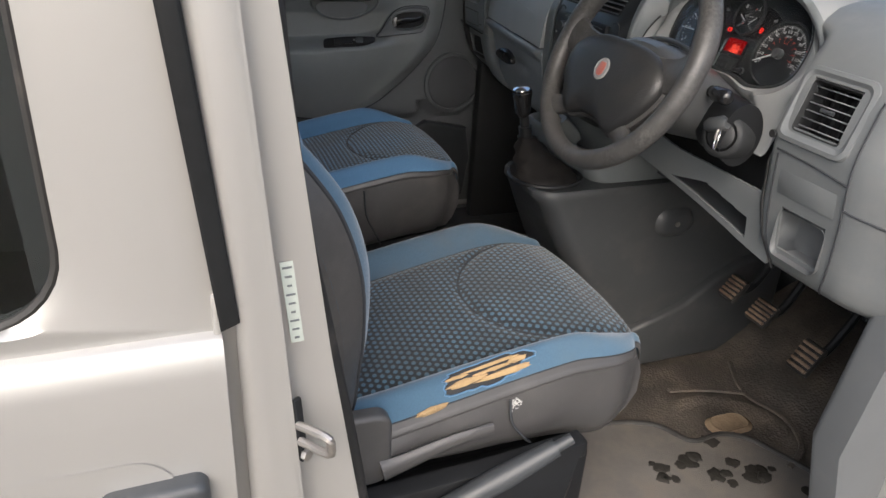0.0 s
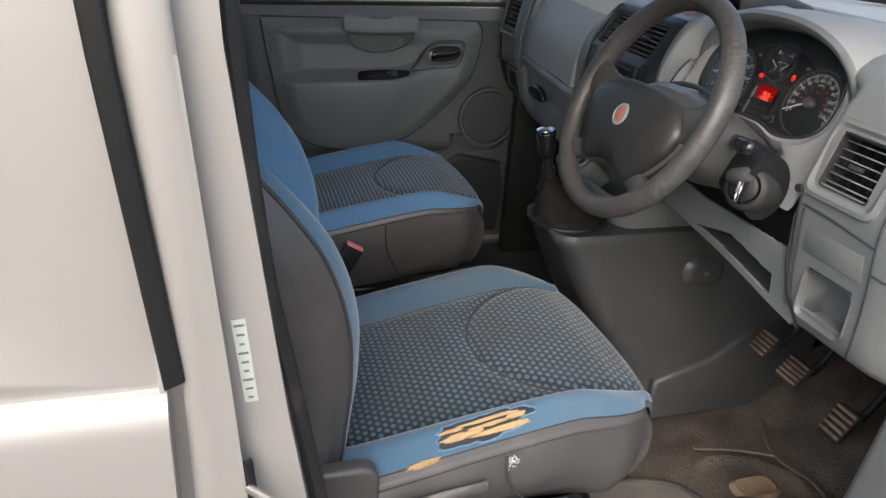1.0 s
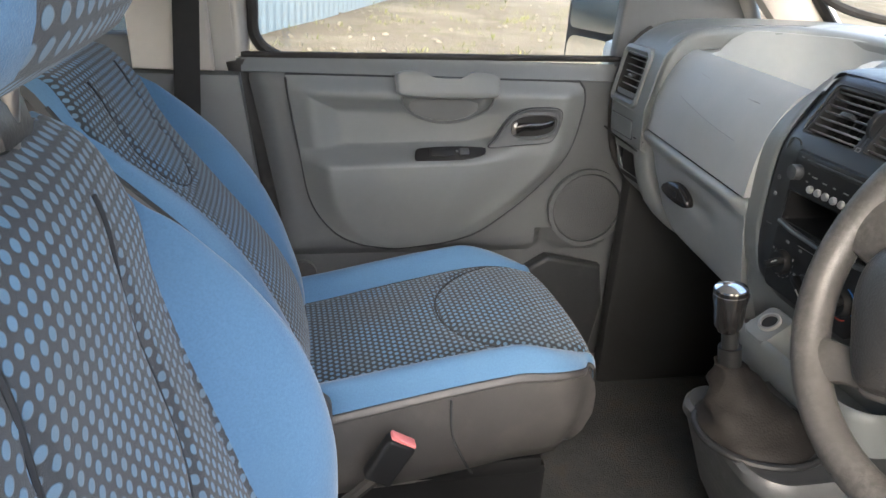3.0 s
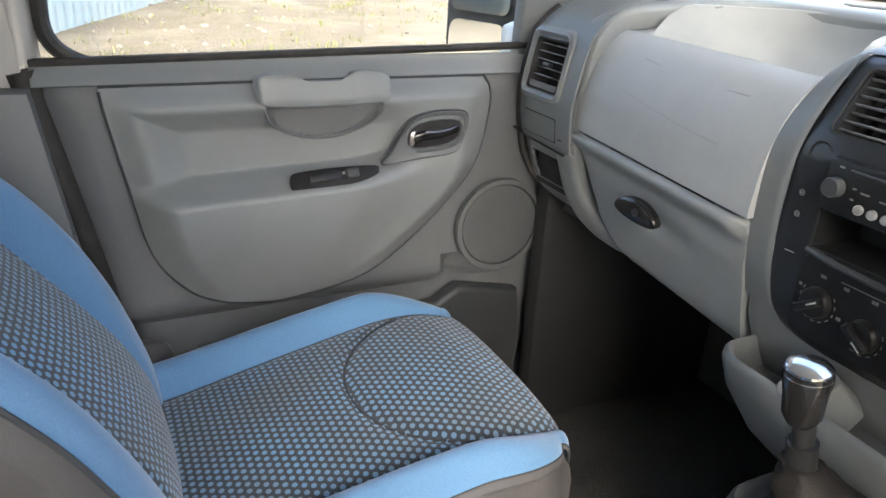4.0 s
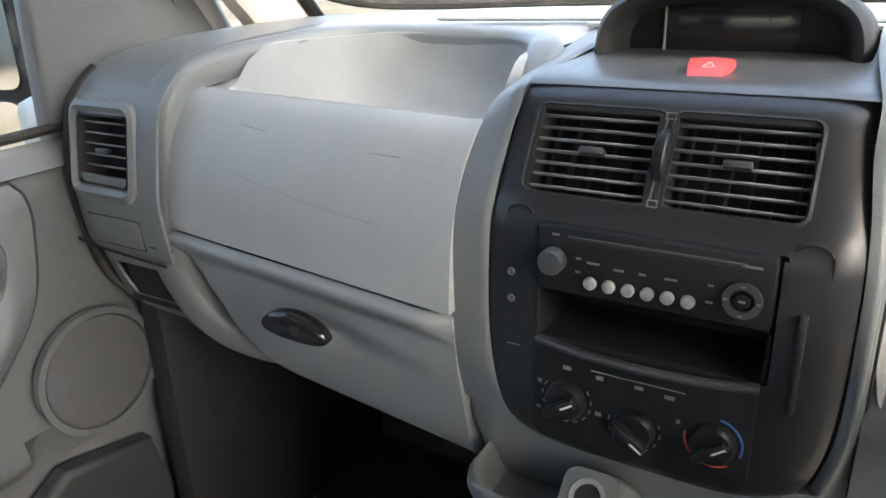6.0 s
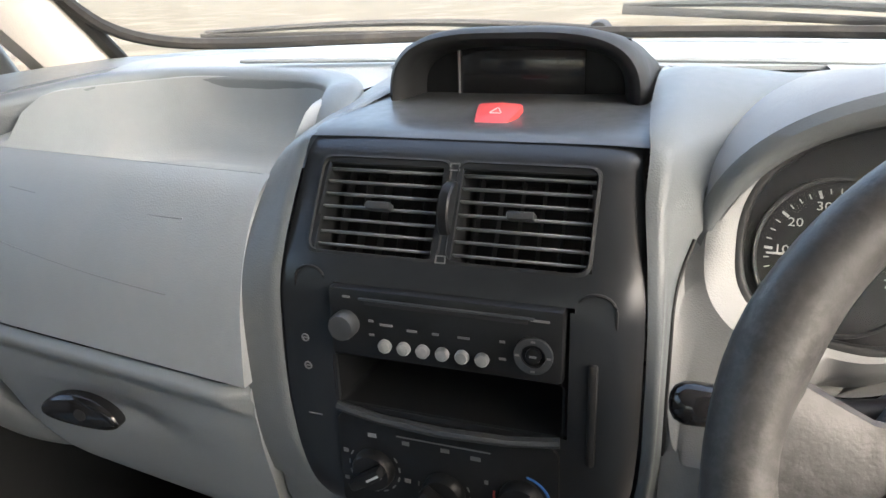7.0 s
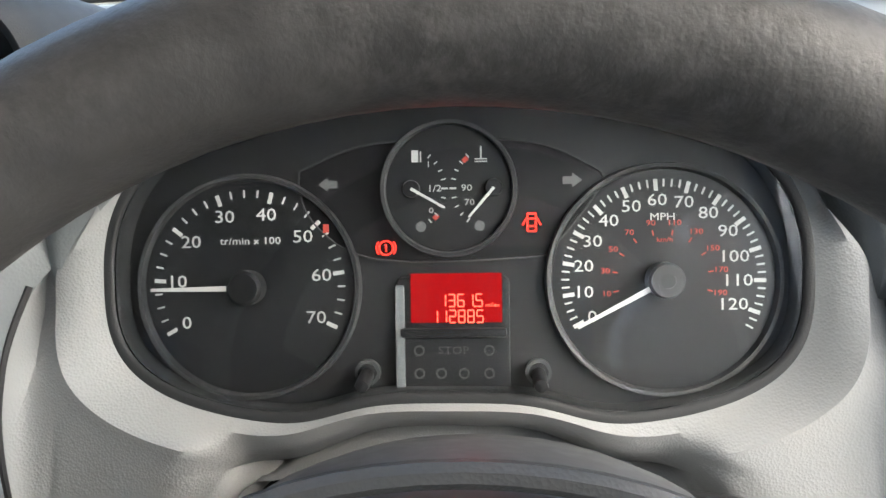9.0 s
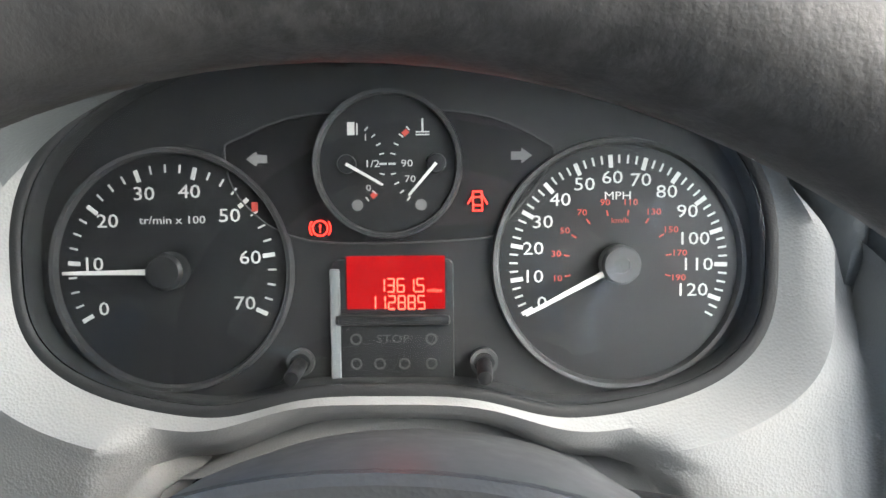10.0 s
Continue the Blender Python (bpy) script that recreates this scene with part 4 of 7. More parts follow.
# ---- seats ----
def seat(cy, side, worn, recline, hx, label):
    """side: +1 where the outer flank faces the left door, -1 the right one."""
    s = thing("front_seat", (-0.42, cy, 0.5), label, "seat", "front seats")
    blue = BLUEW if worn else BLUE
    dots = DOTS if worn else DOTSB
    XF = -0.19
    ztop = line([(-0.72, 0.828), (-0.62, 0.842), (-0.5, 0.866), (-0.4, 0.885), (-0.3, 0.9), (-0.235, 0.902), (-0.19, 0.893)])
    HW = 0.232

    def half(x):
        """The front corners are rounded in plan."""
        t = min(1.0, max(0.0, (x + 0.27) / 0.08))
        return HW - 0.05 * (1 - math.sqrt(max(0.0, 1 - 0.98 * t * t)))

    PW = line([(-0.72, 0.15), (-0.4, 0.166), (-0.28, 0.172), (-0.19, 0.164)])

    def cushion(x, w):
        """w runs from -1 to 1 across the cushion."""
        h, a = half(x), abs(w)
        y = w * h
        seam = PW(x) / h
        z = ztop(x)
        if a < seam:
            z += 0.008 * (1 - (a / seam) ** 2) - 0.007 * math.exp(-((a - seam) * h / 0.007) ** 2)
            d = math.hypot(x + 0.235, y * 1.02) - 0.172
            z -= 0.006 * math.exp(-(d / 0.007) ** 2)
        else:
            t = (a - seam) / (1 - seam)
            z += 0.040 * math.sin(math.pi * min(1, t * 0.8 + 0.02)) * (1 - 0.85 * step(-0.33, -0.2, x)) - 0.026 * t ** 3 * (1 - 0.5 * step(-0.3, -0.2, x)) - 0.007 * math.exp(-((a - seam) * h / 0.007) ** 2)
        return Vector((x, cy + y, z))

    xs = span(-0.72, XF, 53)

    def centre(x, k):
        return cushion(x, k * PW(x) / half(x))

    def roll(t, k):
        """The front edge, rolled down from the top by the angle t."""
        return Vector((0.034 * math.sin(t) * (1 - 0.3 * abs(k) ** 4), 0, -0.045 * (1 - math.cos(t)) - 0.012 * step(1.0, 1.57, t)))

    ks = span(-1, 1, 41)
    bm = sheet(centre, xs, ks, uv=lambda x, k: (k * 0.17, x))
    front = sheet(lambda t, k: centre(XF, k) + roll(t, k), span(0, 1.57, 9), ks, uv=lambda t, k: (k * 0.17, XF + t * 0.045))
    me = bpy.data.meshes.new("front")
    front.to_mesh(me)
    front.free()
    bm.from_mesh(me)
    bpy.data.meshes.remove(me)
    bmesh.ops.remove_doubles(bm, verts=bm.verts[:], dist=0.0002)
    part("cushion_centre", bm, dots, s, "dotted grey and blue cloth seat panel", 60)
    turn = span(0.2, 1.57, 7)
    for sg in (-1, 1):
        def bolster(x, t, sg=sg):
            """Past the front edge x counts on as the angle of the roll."""
            xe = min(x, XF)
            seam = PW(xe) / half(xe)
            p = cushion(xe, sg * (seam + (1 - seam) * min(t, 1)))
            if x > XF:
                p += roll(x - XF, 1) * (1 - 0.2 * min(t, 1) ** 2) + Vector((0, -sg * 0.006 * t * (1 - math.cos(x - XF)), -max(0, t - 1) * 0.006))
            elif t > 1:
                p += Vector((0, sg * 0.004 * math.sin((t - 1) * 3.1), -(t - 1) * 0.012))
            return p
        edge_ = 0.93 if worn and sg == side else (0.97 if sg != side else 1.0)
        rows_x = xs + [XF + q for q in turn]
        if edge_ < 1:
            part("cushion_edge", sheet(bolster, rows_x, span(edge_, 1, 5) + [1.33, 1.66, 2.0]), VINYL, s, "grey-brown vinyl edge of the cushion", 60)
        part("piping", tube(bmesh.new(), [bolster(x, edge_) for x in rows_x], 0.0012, 6), SEAM, s)
        part("cushion_bolster", sheet(bolster, rows_x, span(0, edge_, 13) + ([1.33, 1.66, 2.0] if edge_ == 1 else [])), blue if not (worn and sg == side) else BLUEM, s,
             "worn grubby blue cloth side roll" if worn else "bright blue cloth side roll", 60)
    # stitched U-seam
    arc = []
    for k in range(61):
        a = radians(-110 + 220 * k / 60)
        x, y = -0.235 - 0.172 * math.cos(a), 0.172 * math.sin(a) / 1.02
        if x < XF and abs(y) < PW(x) * 0.995:
            arc.append(cushion(x, y / half(x)) + Vector((0, 0, 0.0008)))
    part("u_seam", tube(bmesh.new(), arc, 0.0024, 6), SEAM, s)
    for sg in (-1, 1):
        part("seam", tube(bmesh.new(), [cushion(x, sg * PW(x) / half(x)) + Vector((0, 0, 0.0002)) for x in xs], 0.0016, 5), SEAM, s)
    # vinyl skirt: down both sides and round the front, drawn in a little at the foot
    zlow = line([(-0.72, 0.775), (-0.63, 0.778), (-0.42, 0.77), (-0.3, 0.745), (-0.2, 0.722), (-0.15, 0.718)]) if worn else line([(-0.72, 0.672), (-0.63, 0.69), (-0.4, 0.712), (-0.24, 0.718), (-0.16, 0.715)])
    top = [cushion(x, 1) + Vector((0, 0.001, -0.008)) for x in xs[::3]] + [cushion(XF, 1 - 2 * k / 16) + roll(1.57, 1 - 2 * k / 16) * (1 if 0 < k < 16 else 0.8) + Vector((-0.001, 0, 0.006)) for k in range(17)] + [cushion(x, -1) + Vector((0, -0.001, -0.008)) for x in xs[::-3]]
    rows = []
    for f, bulge, draw in ((0.0, 0.0, 0.0), (0.15, 0.004, 0.0), (0.45, 0.010, 0.004), (0.75, 0.008, 0.014), (0.95, 0.002, 0.026), (1.0, -0.006, 0.034)):
        row = []
        for p in top:
            out_ = Vector((max(0, p.x + 0.30), (p.y - cy) * 0.4, 0)).normalized()
            crease = 0.004 * math.sin(p.x * 46 + p.z * 20 + f * 2.2) * math.sin(f * math.pi)
            row.append(Vector((p.x, p.y, p.z + (zlow(p.x) - p.z) * f)) + out_ * (bulge + crease - draw * step(-0.5, -0.22, p.x)))
        rows.append(row)
    rows.append([Vector((-0.42 + (p.x + 0.42) * 0.88, cy + (p.y - cy) * 0.85, p.z + 0.012)) for p in rows[-1]])
    part("cushion_skirt", loft(rows, closed=False, cap=False), VINYL, s, "grey-brown vinyl cushion skirt", 50)
    for sg in (-1, 1):
        zb = zlow(-0.39) + 0.004
        pts = [cushion(-0.43, sg) + Vector((0, sg * 0.006, -0.012)), Vector((-0.425, cy + sg * (HW + 0.011), zb + 0.6 * (0.86 - zb))), Vector((-0.40, cy + sg * (HW + 0.010), zb + 0.2 * (0.86 - zb))), Vector((-0.385, cy + sg * (HW + 0.001), zb))]
        part("skirt_seam", tube(bmesh.new(), smooth_path(pts, 5), 0.0022, 5), SEAM, s)
    # backrest: q runs up its spine from the hinge, w across
    TH = radians(recline)
    H = Vector((hx, cy, 0.80))
    SP, NF = Vector((-math.sin(TH), 0, math.cos(TH))), Vector((math.cos(TH), 0, math.sin(TH)))
    bw = line([(0.0, 0.195), (0.06, 0.225), (0.15, 0.238), (0.28, 0.246), (0.4, 0.246), (0.48, 0.228), (0.53, 0.195), (0.58, 0.17), (0.61, 0.15)])
    bp = line([(0.0, 0.13), (0.15, 0.138), (0.3, 0.148), (0.4, 0.164), (0.47, 0.186), (0.53, 0.196), (0.58, 0.17), (0.61, 0.148)])
    bc = line([(0.0, 0.035), (0.08, 0.066), (0.18, 0.074), (0.32, 0.06), (0.455, 0.046), (0.54, 0.05), (0.59, 0.045), (0.61, 0.03)])
    crest = line([(0.0, 0.04), (0.05, 0.068), (0.12, 0.094), (0.18, 0.116), (0.27, 0.137), (0.36, 0.133), (0.43, 0.108), (0.49, 0.075), (0.53, 0.055), (0.61, 0.03)])

    def back(q, w):
        h, a = bw(q), abs(w)
        seam = min(bp(q) / h, 0.98)
        d = bc(q)
        if a < seam:
            d += 0.008 * (1 - (a / seam) ** 2) - 0.007 * math.exp(-((a - seam) * h / 0.008) ** 2)
            rim_ = math.hypot(min(0, q - 0.46) / 1.1, w * h) - 0.088
            d -= 0.006 * math.exp(-(rim_ / 0.007) ** 2) * step(0.56, 0.5, q)
        else:
            t = (a - seam) / (1 - seam)
            d += (crest(q) - bc(q)) * (1.0 if worn else 0.62) * math.sin(math.pi * min(1, 0.02 + 0.8 * t)) ** 0.8 - 0.03 * t ** 4 - 0.007 * math.exp(-((a - seam) * h / 0.008) ** 2)
        return H + SP * q + NF * d + Vector((0, w * h, 0))

    qs = span(0.0, 0.61, 60)
    sm_ = lambda q: min(bp(q) / bw(q), 0.98)
    part("backrest_centre", sheet(lambda q, k: back(q, k * sm_(q)), qs, ks, uv=lambda q, k: (k * bp(q), q)), DOTSB, s, "dotted grey and blue cloth back panel", 60)
    for sg in (-1, 1):
        cut = 0.8 if worn and sg == side else 0.86
        part("backrest_bolster", sheet(lambda q, t, sg=sg: back(q, sg * (sm_(q) + (1 - sm_(q)) * t)), qs, span(0, cut, 15)), BLUEM if worn and sg == side else BLUE, s, "blue cloth back side roll", 60)
        if cut < 1:
            part("backrest_side", sheet(lambda q, t, sg=sg: back(q, sg * (sm_(q) + (1 - sm_(q)) * t)), qs, span(cut, 1, 9)), VINYL, s, "grey-brown vinyl side of the backrest", 60)
        part("piping", tube(bmesh.new(), [back(q, sg * (sm_(q) + (1 - sm_(q)) * cut)) for q in qs if q < 0.57], 0.003, 6), SEAM, s, "dark stitched piping")
    arc = []
    for k in range(61):
        a = radians(-128 + 256 * k / 60)
        q, y = (0.46 - 0.088 * 1.1 * math.cos(a), 0.088 * math.sin(a)) if abs(a) < 1.57 else (0.46 + (abs(a) - 1.57) * 0.16, 0.088 * math.copysign(1, a))
        arc.append(back(q, y / bw(q)) + NF * 0.0012)
    part("u_seam", tube(bmesh.new(), arc, 0.0018, 6), SEAM, s)
    # sides and rear of the backrest
    ring0, ring1, ring2, ring3 = [], [], [], []
    order = [(q, 1) for q in qs[::3]] + [(0.61, w / 5) for w in range(4, -5, -1)] + [(q, -1) for q in qs[::-3]]
    for q, w in order:
        p = back(q, w)
        out_ = Vector((0, math.copysign(1, w) if abs(w) > 0.9 else 0, 0))
        ring0.append(p)
        ring1.append(p - NF * 0.035 + out_ * 0.007 + SP * 0.012 * step(0.58, 0.61, q))
        ring2.append(H + SP * (q + 0.012 * step(0.58, 0.61, q)) - NF * 0.02 + Vector((0, w * bw(q) * 1.0, 0)) + out_ * 0.006)
        ring3.append(H + SP * q - NF * 0.075 + Vector((0, w * bw(q) * 0.86, 0)))
    shell = loft([ring0, ring1, ring2, ring3], cap=False)
    shell.faces.new([v for v in shell.verts][-len(order):])
    part("backrest_shell", shell, VINYL, s, "grey-brown vinyl seat back", 50)
    # headrest
    HO = H + SP * 0.745 + NF * 0.07
    def face(y, z):
        r = max(0, 1 - (abs(y) / 0.138) ** 4) * max(0, 1 - (abs(z) / 0.098) ** 4)
        return HO + NF * (0.002 + 0.062 * r ** 0.4 - 0.012 * (abs(y) / 0.14) ** 2) + SP * z + Vector((0, y, 0))
    hrows = []
    for sc, d in ((0.6, -0.06), (0.85, -0.052), (0.97, -0.03), (1.0, 0.0), (0.99, 0.012)):
        hrows.append([HO + NF * d + SP * z * sc + Vector((0, y * sc, 0)) for y, z in rounded(0.274, 0.194, 0.06, 7)])
    hr = part("headrest", loft(hrows), BLUE, s, "blue cloth headrest", 60)
    part("headrest_face", sheet(face, span(-0.088, 0.088, 24), span(-0.097, 0.097, 26), uv=lambda y, z: (y, z)), DOTSB, hr, "dotted cloth front of the headrest", 60)
    for sg in (-1, 1):
        part("headrest_side", sheet(lambda y, z, sg=sg: face(sg * y, z), span(0.088, 0.137, 10), span(-0.097, 0.097, 26)), BLUE, hr, "blue cloth cheek", 60)
        part("headrest_post", tube(bmesh.new(), [H + SP * 0.57 + NF * 0.02 + Vector((0, sg * 0.06, 0)), H + SP * 0.7 + NF * 0.07 + Vector((0, sg * 0.06, 0))], 0.006, 10), STEEL, s)
        part("post_guide", boxed(M(H + SP * 0.622 + NF * 0.025 + Vector((0, sg * 0.06, 0)), NF, (0, 1, 0)), (0.04, 0.05, 0.028), 0.007), VINYL, s)
    # recliner covers, lever, base frame
    for sg in (-1, 1):
        rc = bmesh.new()
        prism(rc, M((-0.66, cy + sg * (HW - 0.002), 0.83), (1, 0, 0), (0, 0, 1)) if sg < 0 else M((-0.66, cy + HW - 0.002, 0.83), (-1, 0, 0), (0, 0, 1)), rounded(0.1, 0.12, 0.025, 6), 0.022, 0.008, 3)
        part("recliner_cover", rc, VINYL, s, "grey plastic recliner cover")
    lv = bmesh.new()
    yo = cy + side * (HW + 0.02)
    tube(lv, smooth_path([(-0.625, yo, 0.795), (-0.59, yo, 0.803), (-0.52, yo, 0.822), (-0.46, yo, 0.83)], 6), [0.018 - 0.008 * min(1, k / 18 * 1.3) for k in range(19)], 10, flat=0.6, up=(0, 1, 0))
    part("recliner_lever", lv, VINYL, s, "grey plastic adjusting lever")
    part("base_box", boxed(at(-0.45, cy, 0.59), (0.44, 0.36, 0.17), 0.012), BLACK, s, "black seat base")
    for sg in (-1, 1):
        part("rail", boxed(at(-0.48, cy + sg * 0.185, 0.69), (0.46, 0.028, 0.035), 0.006), BLACK, s)
        part("slide_bar", tube(bmesh.new(), [(-0.68, cy + sg * 0.2, 0.675), (-0.28, cy + sg * 0.19, 0.685)], 0.005, 8), STEEL, s)
    return s, cushion


dseat, dcush = seat(-0.405, -1, True, 14.0, -0.698, "driver's seat in worn blue and dotted cloth, torn at the edge")
pseat, pcush = seat(0.405, 1, False, 33.0, -0.665, "passenger seat in bright blue and dotted grey cloth")

# the tear on the driver's seat: black patch for the hole's shade, foam lumps, ragged lip, loose threads
def on_roll(x, w):
    """A point on the worn outer roll; w from 0 to 1 across it."""
    return dcush(x, -(0.745 + 0.255 * w))


def blob(cx, cw, lx, lw, n=18, ragged=0.0, lift=0.002, seed=1):
    r = random.Random(seed)
    out = []
    for k in range(n):
        a = 2 * math.pi * k / n
        q = 1 + ragged * r.uniform(-1, 1)
        out.append(on_roll(cx + lx * q * math.cos(a), cw + lw * q * math.sin(a)) + Vector((0, -0.5, 0.85)).normalized() * lift)
    return out


tear_hole = loft([blob(-0.462, 0.66, 0.066, 0.21, 40, 0.16, 0.0012, 2), [p + Vector((0, -0.0005, 0.001)) for p in blob(-0.462, 0.66, 0.06, 0.19, 40, 0.16, 0.0015, 2)]], cap=False)
bmesh.ops.contextual_create(tear_hole, geom=[v for v in tear_hole.verts][40:])
part("tear_hole", tear_hole, VOID, dseat, "black patch for the shaded torn hole in the side roll")
for k, (x, w, lx, lw) in enumerate(((-0.492, 0.735, 0.032, 0.05), (-0.452, 0.585, 0.046, 0.035), (-0.413, 0.66, 0.014, 0.06), (-0.437, 0.79, 0.044, 0.045), (-0.505, 0.615, 0.018, 0.035), (-0.448, 0.685, 0.03, 0.03), (-0.548, 0.92, 0.025, 0.04))):
    a = blob(x, w, lx, lw, 16, 0.22, 0.0018, 10 + k)
    b = blob(x, w, lx * 0.86, lw * 0.84, 16, 0.22, 0.0042, 10 + k)
    c = blob(x, w, lx * 0.5, lw * 0.5, 16, 0.22, 0.0055, 10 + k)
    part("foam", loft([a, b, c]), FOAM, dseat, "torn yellow foam showing through", 60)
part("torn_lip", tube(bmesh.new(), blob(-0.462, 0.66, 0.069, 0.222, 40, 0.16, 0.0015, 2), 0.0011, 6, closed=True), BLUE, dseat, "frayed blue edge of the tear")
thr = bmesh.new()
rt = random.Random(8)
for k in range(14):
    p = on_roll(-0.42 + rt.gauss(0, 0.003), 1.0) + Vector((0, -0.003, -0.012 - 0.022 * rt.random()))
    tube(thr, [p, p + Vector((rt.gauss(0, 0.002), -0.003, -0.004)), p + Vector((rt.gauss(0, 0.004), -0.002, -0.008 + rt.gauss(0, 0.004)))], 0.0006, 4)
part("frayed_threads", thr, WHITE, dseat, "pale frayed threads at the seam")


def buckle(x, y, z, tilt):
    b = thing("seat_belt_buckle", (x, y, z - 0.06), "black seat belt buckle with a faded red button", "buckle", "seat belt buckles")
    m = pose(x, y, z, 0, tilt, 0)
    part("housing", boxed(m @ Matrix.Translation((0, 0, -0.035)), (0.045, 0.026, 0.075), 0.006, 3), BLACK, b)
    part("button", boxed(m @ Matrix.Translation((0, 0, 0.0045)), (0.04, 0.019, 0.006), 0.002), PINK, b)
    part("stalk", tube(bmesh.new(), [m @ Vector((0, 0, -0.07)), m @ Vector((-0.03, 0, -0.16)), m @ Vector((-0.04, 0, -0.24))], 0.009, 8), RUBBER, b)


buckle(-0.515, 0.105, 0.842, 30)
buckle(-0.56, -0.04, 0.72, 20)

# ---- handbrake beside the driver's seat ----
hbk = thing("handbrake_lever", (-0.4, -0.72, 0.5), "dark grey handbrake lever with a push button", "handbrake")
part("lever", tube(bmesh.new(), [(-0.66, -0.69, 0.685), (-0.56, -0.70, 0.735), (-0.46, -0.706, 0.783), (-0.385, -0.71, 0.82)], [0.013, 0.016, 0.018, 0.013], 12), DARK, hbk)
part("button", tube(bmesh.new(), [(-0.385, -0.71, 0.82), (-0.362, -0.711, 0.832)], 0.0085, 12), DARK, hbk, "dark push button")
part("guard_rail", tube(bmesh.new(), smooth_path([(-0.69, -0.66, 0.70), (-0.56, -0.668, 0.712), (-0.42, -0.668, 0.735), (-0.335, -0.665, 0.748), (-0.322, -0.66, 0.71), (-0.335, -0.66, 0.62)], 6), 0.008, 8), GLOSS, hbk, "glossy black tube rail")
part("bracket", prism(bmesh.new(), M((0, -0.655, 0), (1, 0, 0), (0, 0, 1)), [(-0.68, 0.52), (-0.36, 0.52), (-0.33, 0.72), (-0.315, 0.79), (-0.45, 0.775), (-0.68, 0.765)], 0.03, 0.006), BLACK, hbk, "black bracket")


# ---- dashboard ----
dash = thing("dashboard", (0.3, 0.0, 1.0), "grey moulded plastic dashboard across the cab", "dashboard")


def lip_x(y):
    return 0.065 + 0.045 * (y - 0.174) / 0.358


# top pad: passenger side with the moulded tray
TY, TW = 0.360, 0.190


def tray_depth(y):
    a = abs((y - TY) / TW)
    return 0.0 if a >= 1 else 0.235 * (1 - a ** 3.3) ** 0.5


def pad_left(y, v):
    x0 = lip_x(y)
    d = tray_depth(y)
    w = step(0.0, 0.10, d)
    dd = max(d, 0.03)
    x = x0 + dd * min(1, v / 0.41) if v < 0.5 else x0 + dd + (0.86 - x0 - dd) * ((v - 0.5) / 0.5) ** 1.6
    top = 1.391 + 0.012 * step(0.3, 0.4, x) - 0.012 * step(0.4, 0.8, x) - 0.2 * max(0, y - 0.55) ** 2 * 4
    plain = 1.342 + (top - 1.342) * step(x0, x0 + 0.17, x)
    t = min(1, v / 0.5)
    tray = 1.346 - 0.055 * step(0.0, 0.08, t) * step(0.9, 0.72, t) + (top - 0.002 - 1.346) * step(0.7, 1.0, t)
    return (x, y, plain + (tray - plain) * w)


part("tray_top", sheet(pad_left, span(0.165, 0.59, 120), span(0, 1, 90)), PADTOP, dash, "pale grey dash top with a moulded tray", 60)
# shallow rounded band that rims the tray and runs down between the vent block and the airbag panel
band, lean = [], []
for k in range(5, 150, 9):
    c_, s_ = math.cos(radians(k)), math.sin(radians(k))
    u_ = -math.copysign(abs(c_) ** (2 / 3.3), c_)
    y = TY + (TW + 0.016) * u_
    band.append((lip_x(y) + 0.252 * s_ ** 0.95, y, 1.352 + 0.042 * step(0.05, 0.6, s_)))
    lean.append(0.0)
for p, q in (((0.15, 0.586, 1.38), 0.2), ((0.112, 0.600, 1.372), 0.35), ((0.083, 0.608, 1.355), 0.55), ((0.063, 0.613, 1.326), 0.8), ((0.054, 0.616, 1.285), 0.95), ((0.052, 0.617, 1.24), 1.0), ((0.046, 0.619, 1.19), 1.0), ((0.045, 0.617, 1.15), 1.0), ((0.05, 0.606, 1.105), 1.0), ((0.058, 0.586, 1.065), 1.0), ((0.072, 0.551, 1.033), 1.0), ((0.092, 0.503, 1.013), 1.0), ((0.12, 0.45, 1.002), 1.0)):
    band.append(p)
    lean.append(q)
mid_ = smooth_path(band, 4)
rows = []
for i, p in enumerate(mid_):
    f = i / (len(mid_) - 1) * (len(lean) - 1)
    j = min(int(f), len(lean) - 2)
    q = lean[j] + (lean[j + 1] - lean[j]) * (f - j)
    nrm = Vector((-0.15, 0, 1)).lerp(Vector((-1, 0, 0.12)), q).normalized()
    tan = (mid_[min(i + 1, len(mid_) - 1)] - mid_[max(i - 1, 0)]).normalized()
    wid = tan.cross(nrm).normalized()
    p = p - nrm * 0.012 * (1 - step(0, 9, i))
    hw = 0.019 - 0.008 * (1 - step(0, 9, i)) + 0.008 * step(0.2, 0.9, q) - 0.012 * step(len(mid_) - 22, len(mid_) - 1, i)
    rows.append([p + wid * hw * 1.0 - nrm * 0.03] + [p + wid * hw * w_ + nrm * (0.010 * (1 - w_ ** 4) - 0.004) for w_ in (1, 0.93, 0.8, 0.6, 0.3, 0, -0.3, -0.6, -0.8, -0.93, -1)] + [p - wid * hw * 1.0 - nrm * 0.03])
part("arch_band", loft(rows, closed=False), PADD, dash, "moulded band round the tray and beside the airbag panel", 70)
part("band_joint", tube(bmesh.new(), [(0.0385, 0.589, 1.158), (0.034, 0.617, 1.16), (0.0375, 0.645, 1.157)], 0.0016, 6), SEAM, dash)
AB = line([(1.165, -0.004), (1.187, -0.007), (1.22, -0.004), (1.252, 0.001), (1.29, 0.014), (1.32, 0.032), (1.338, 0.05), (1.346, 0.066)])
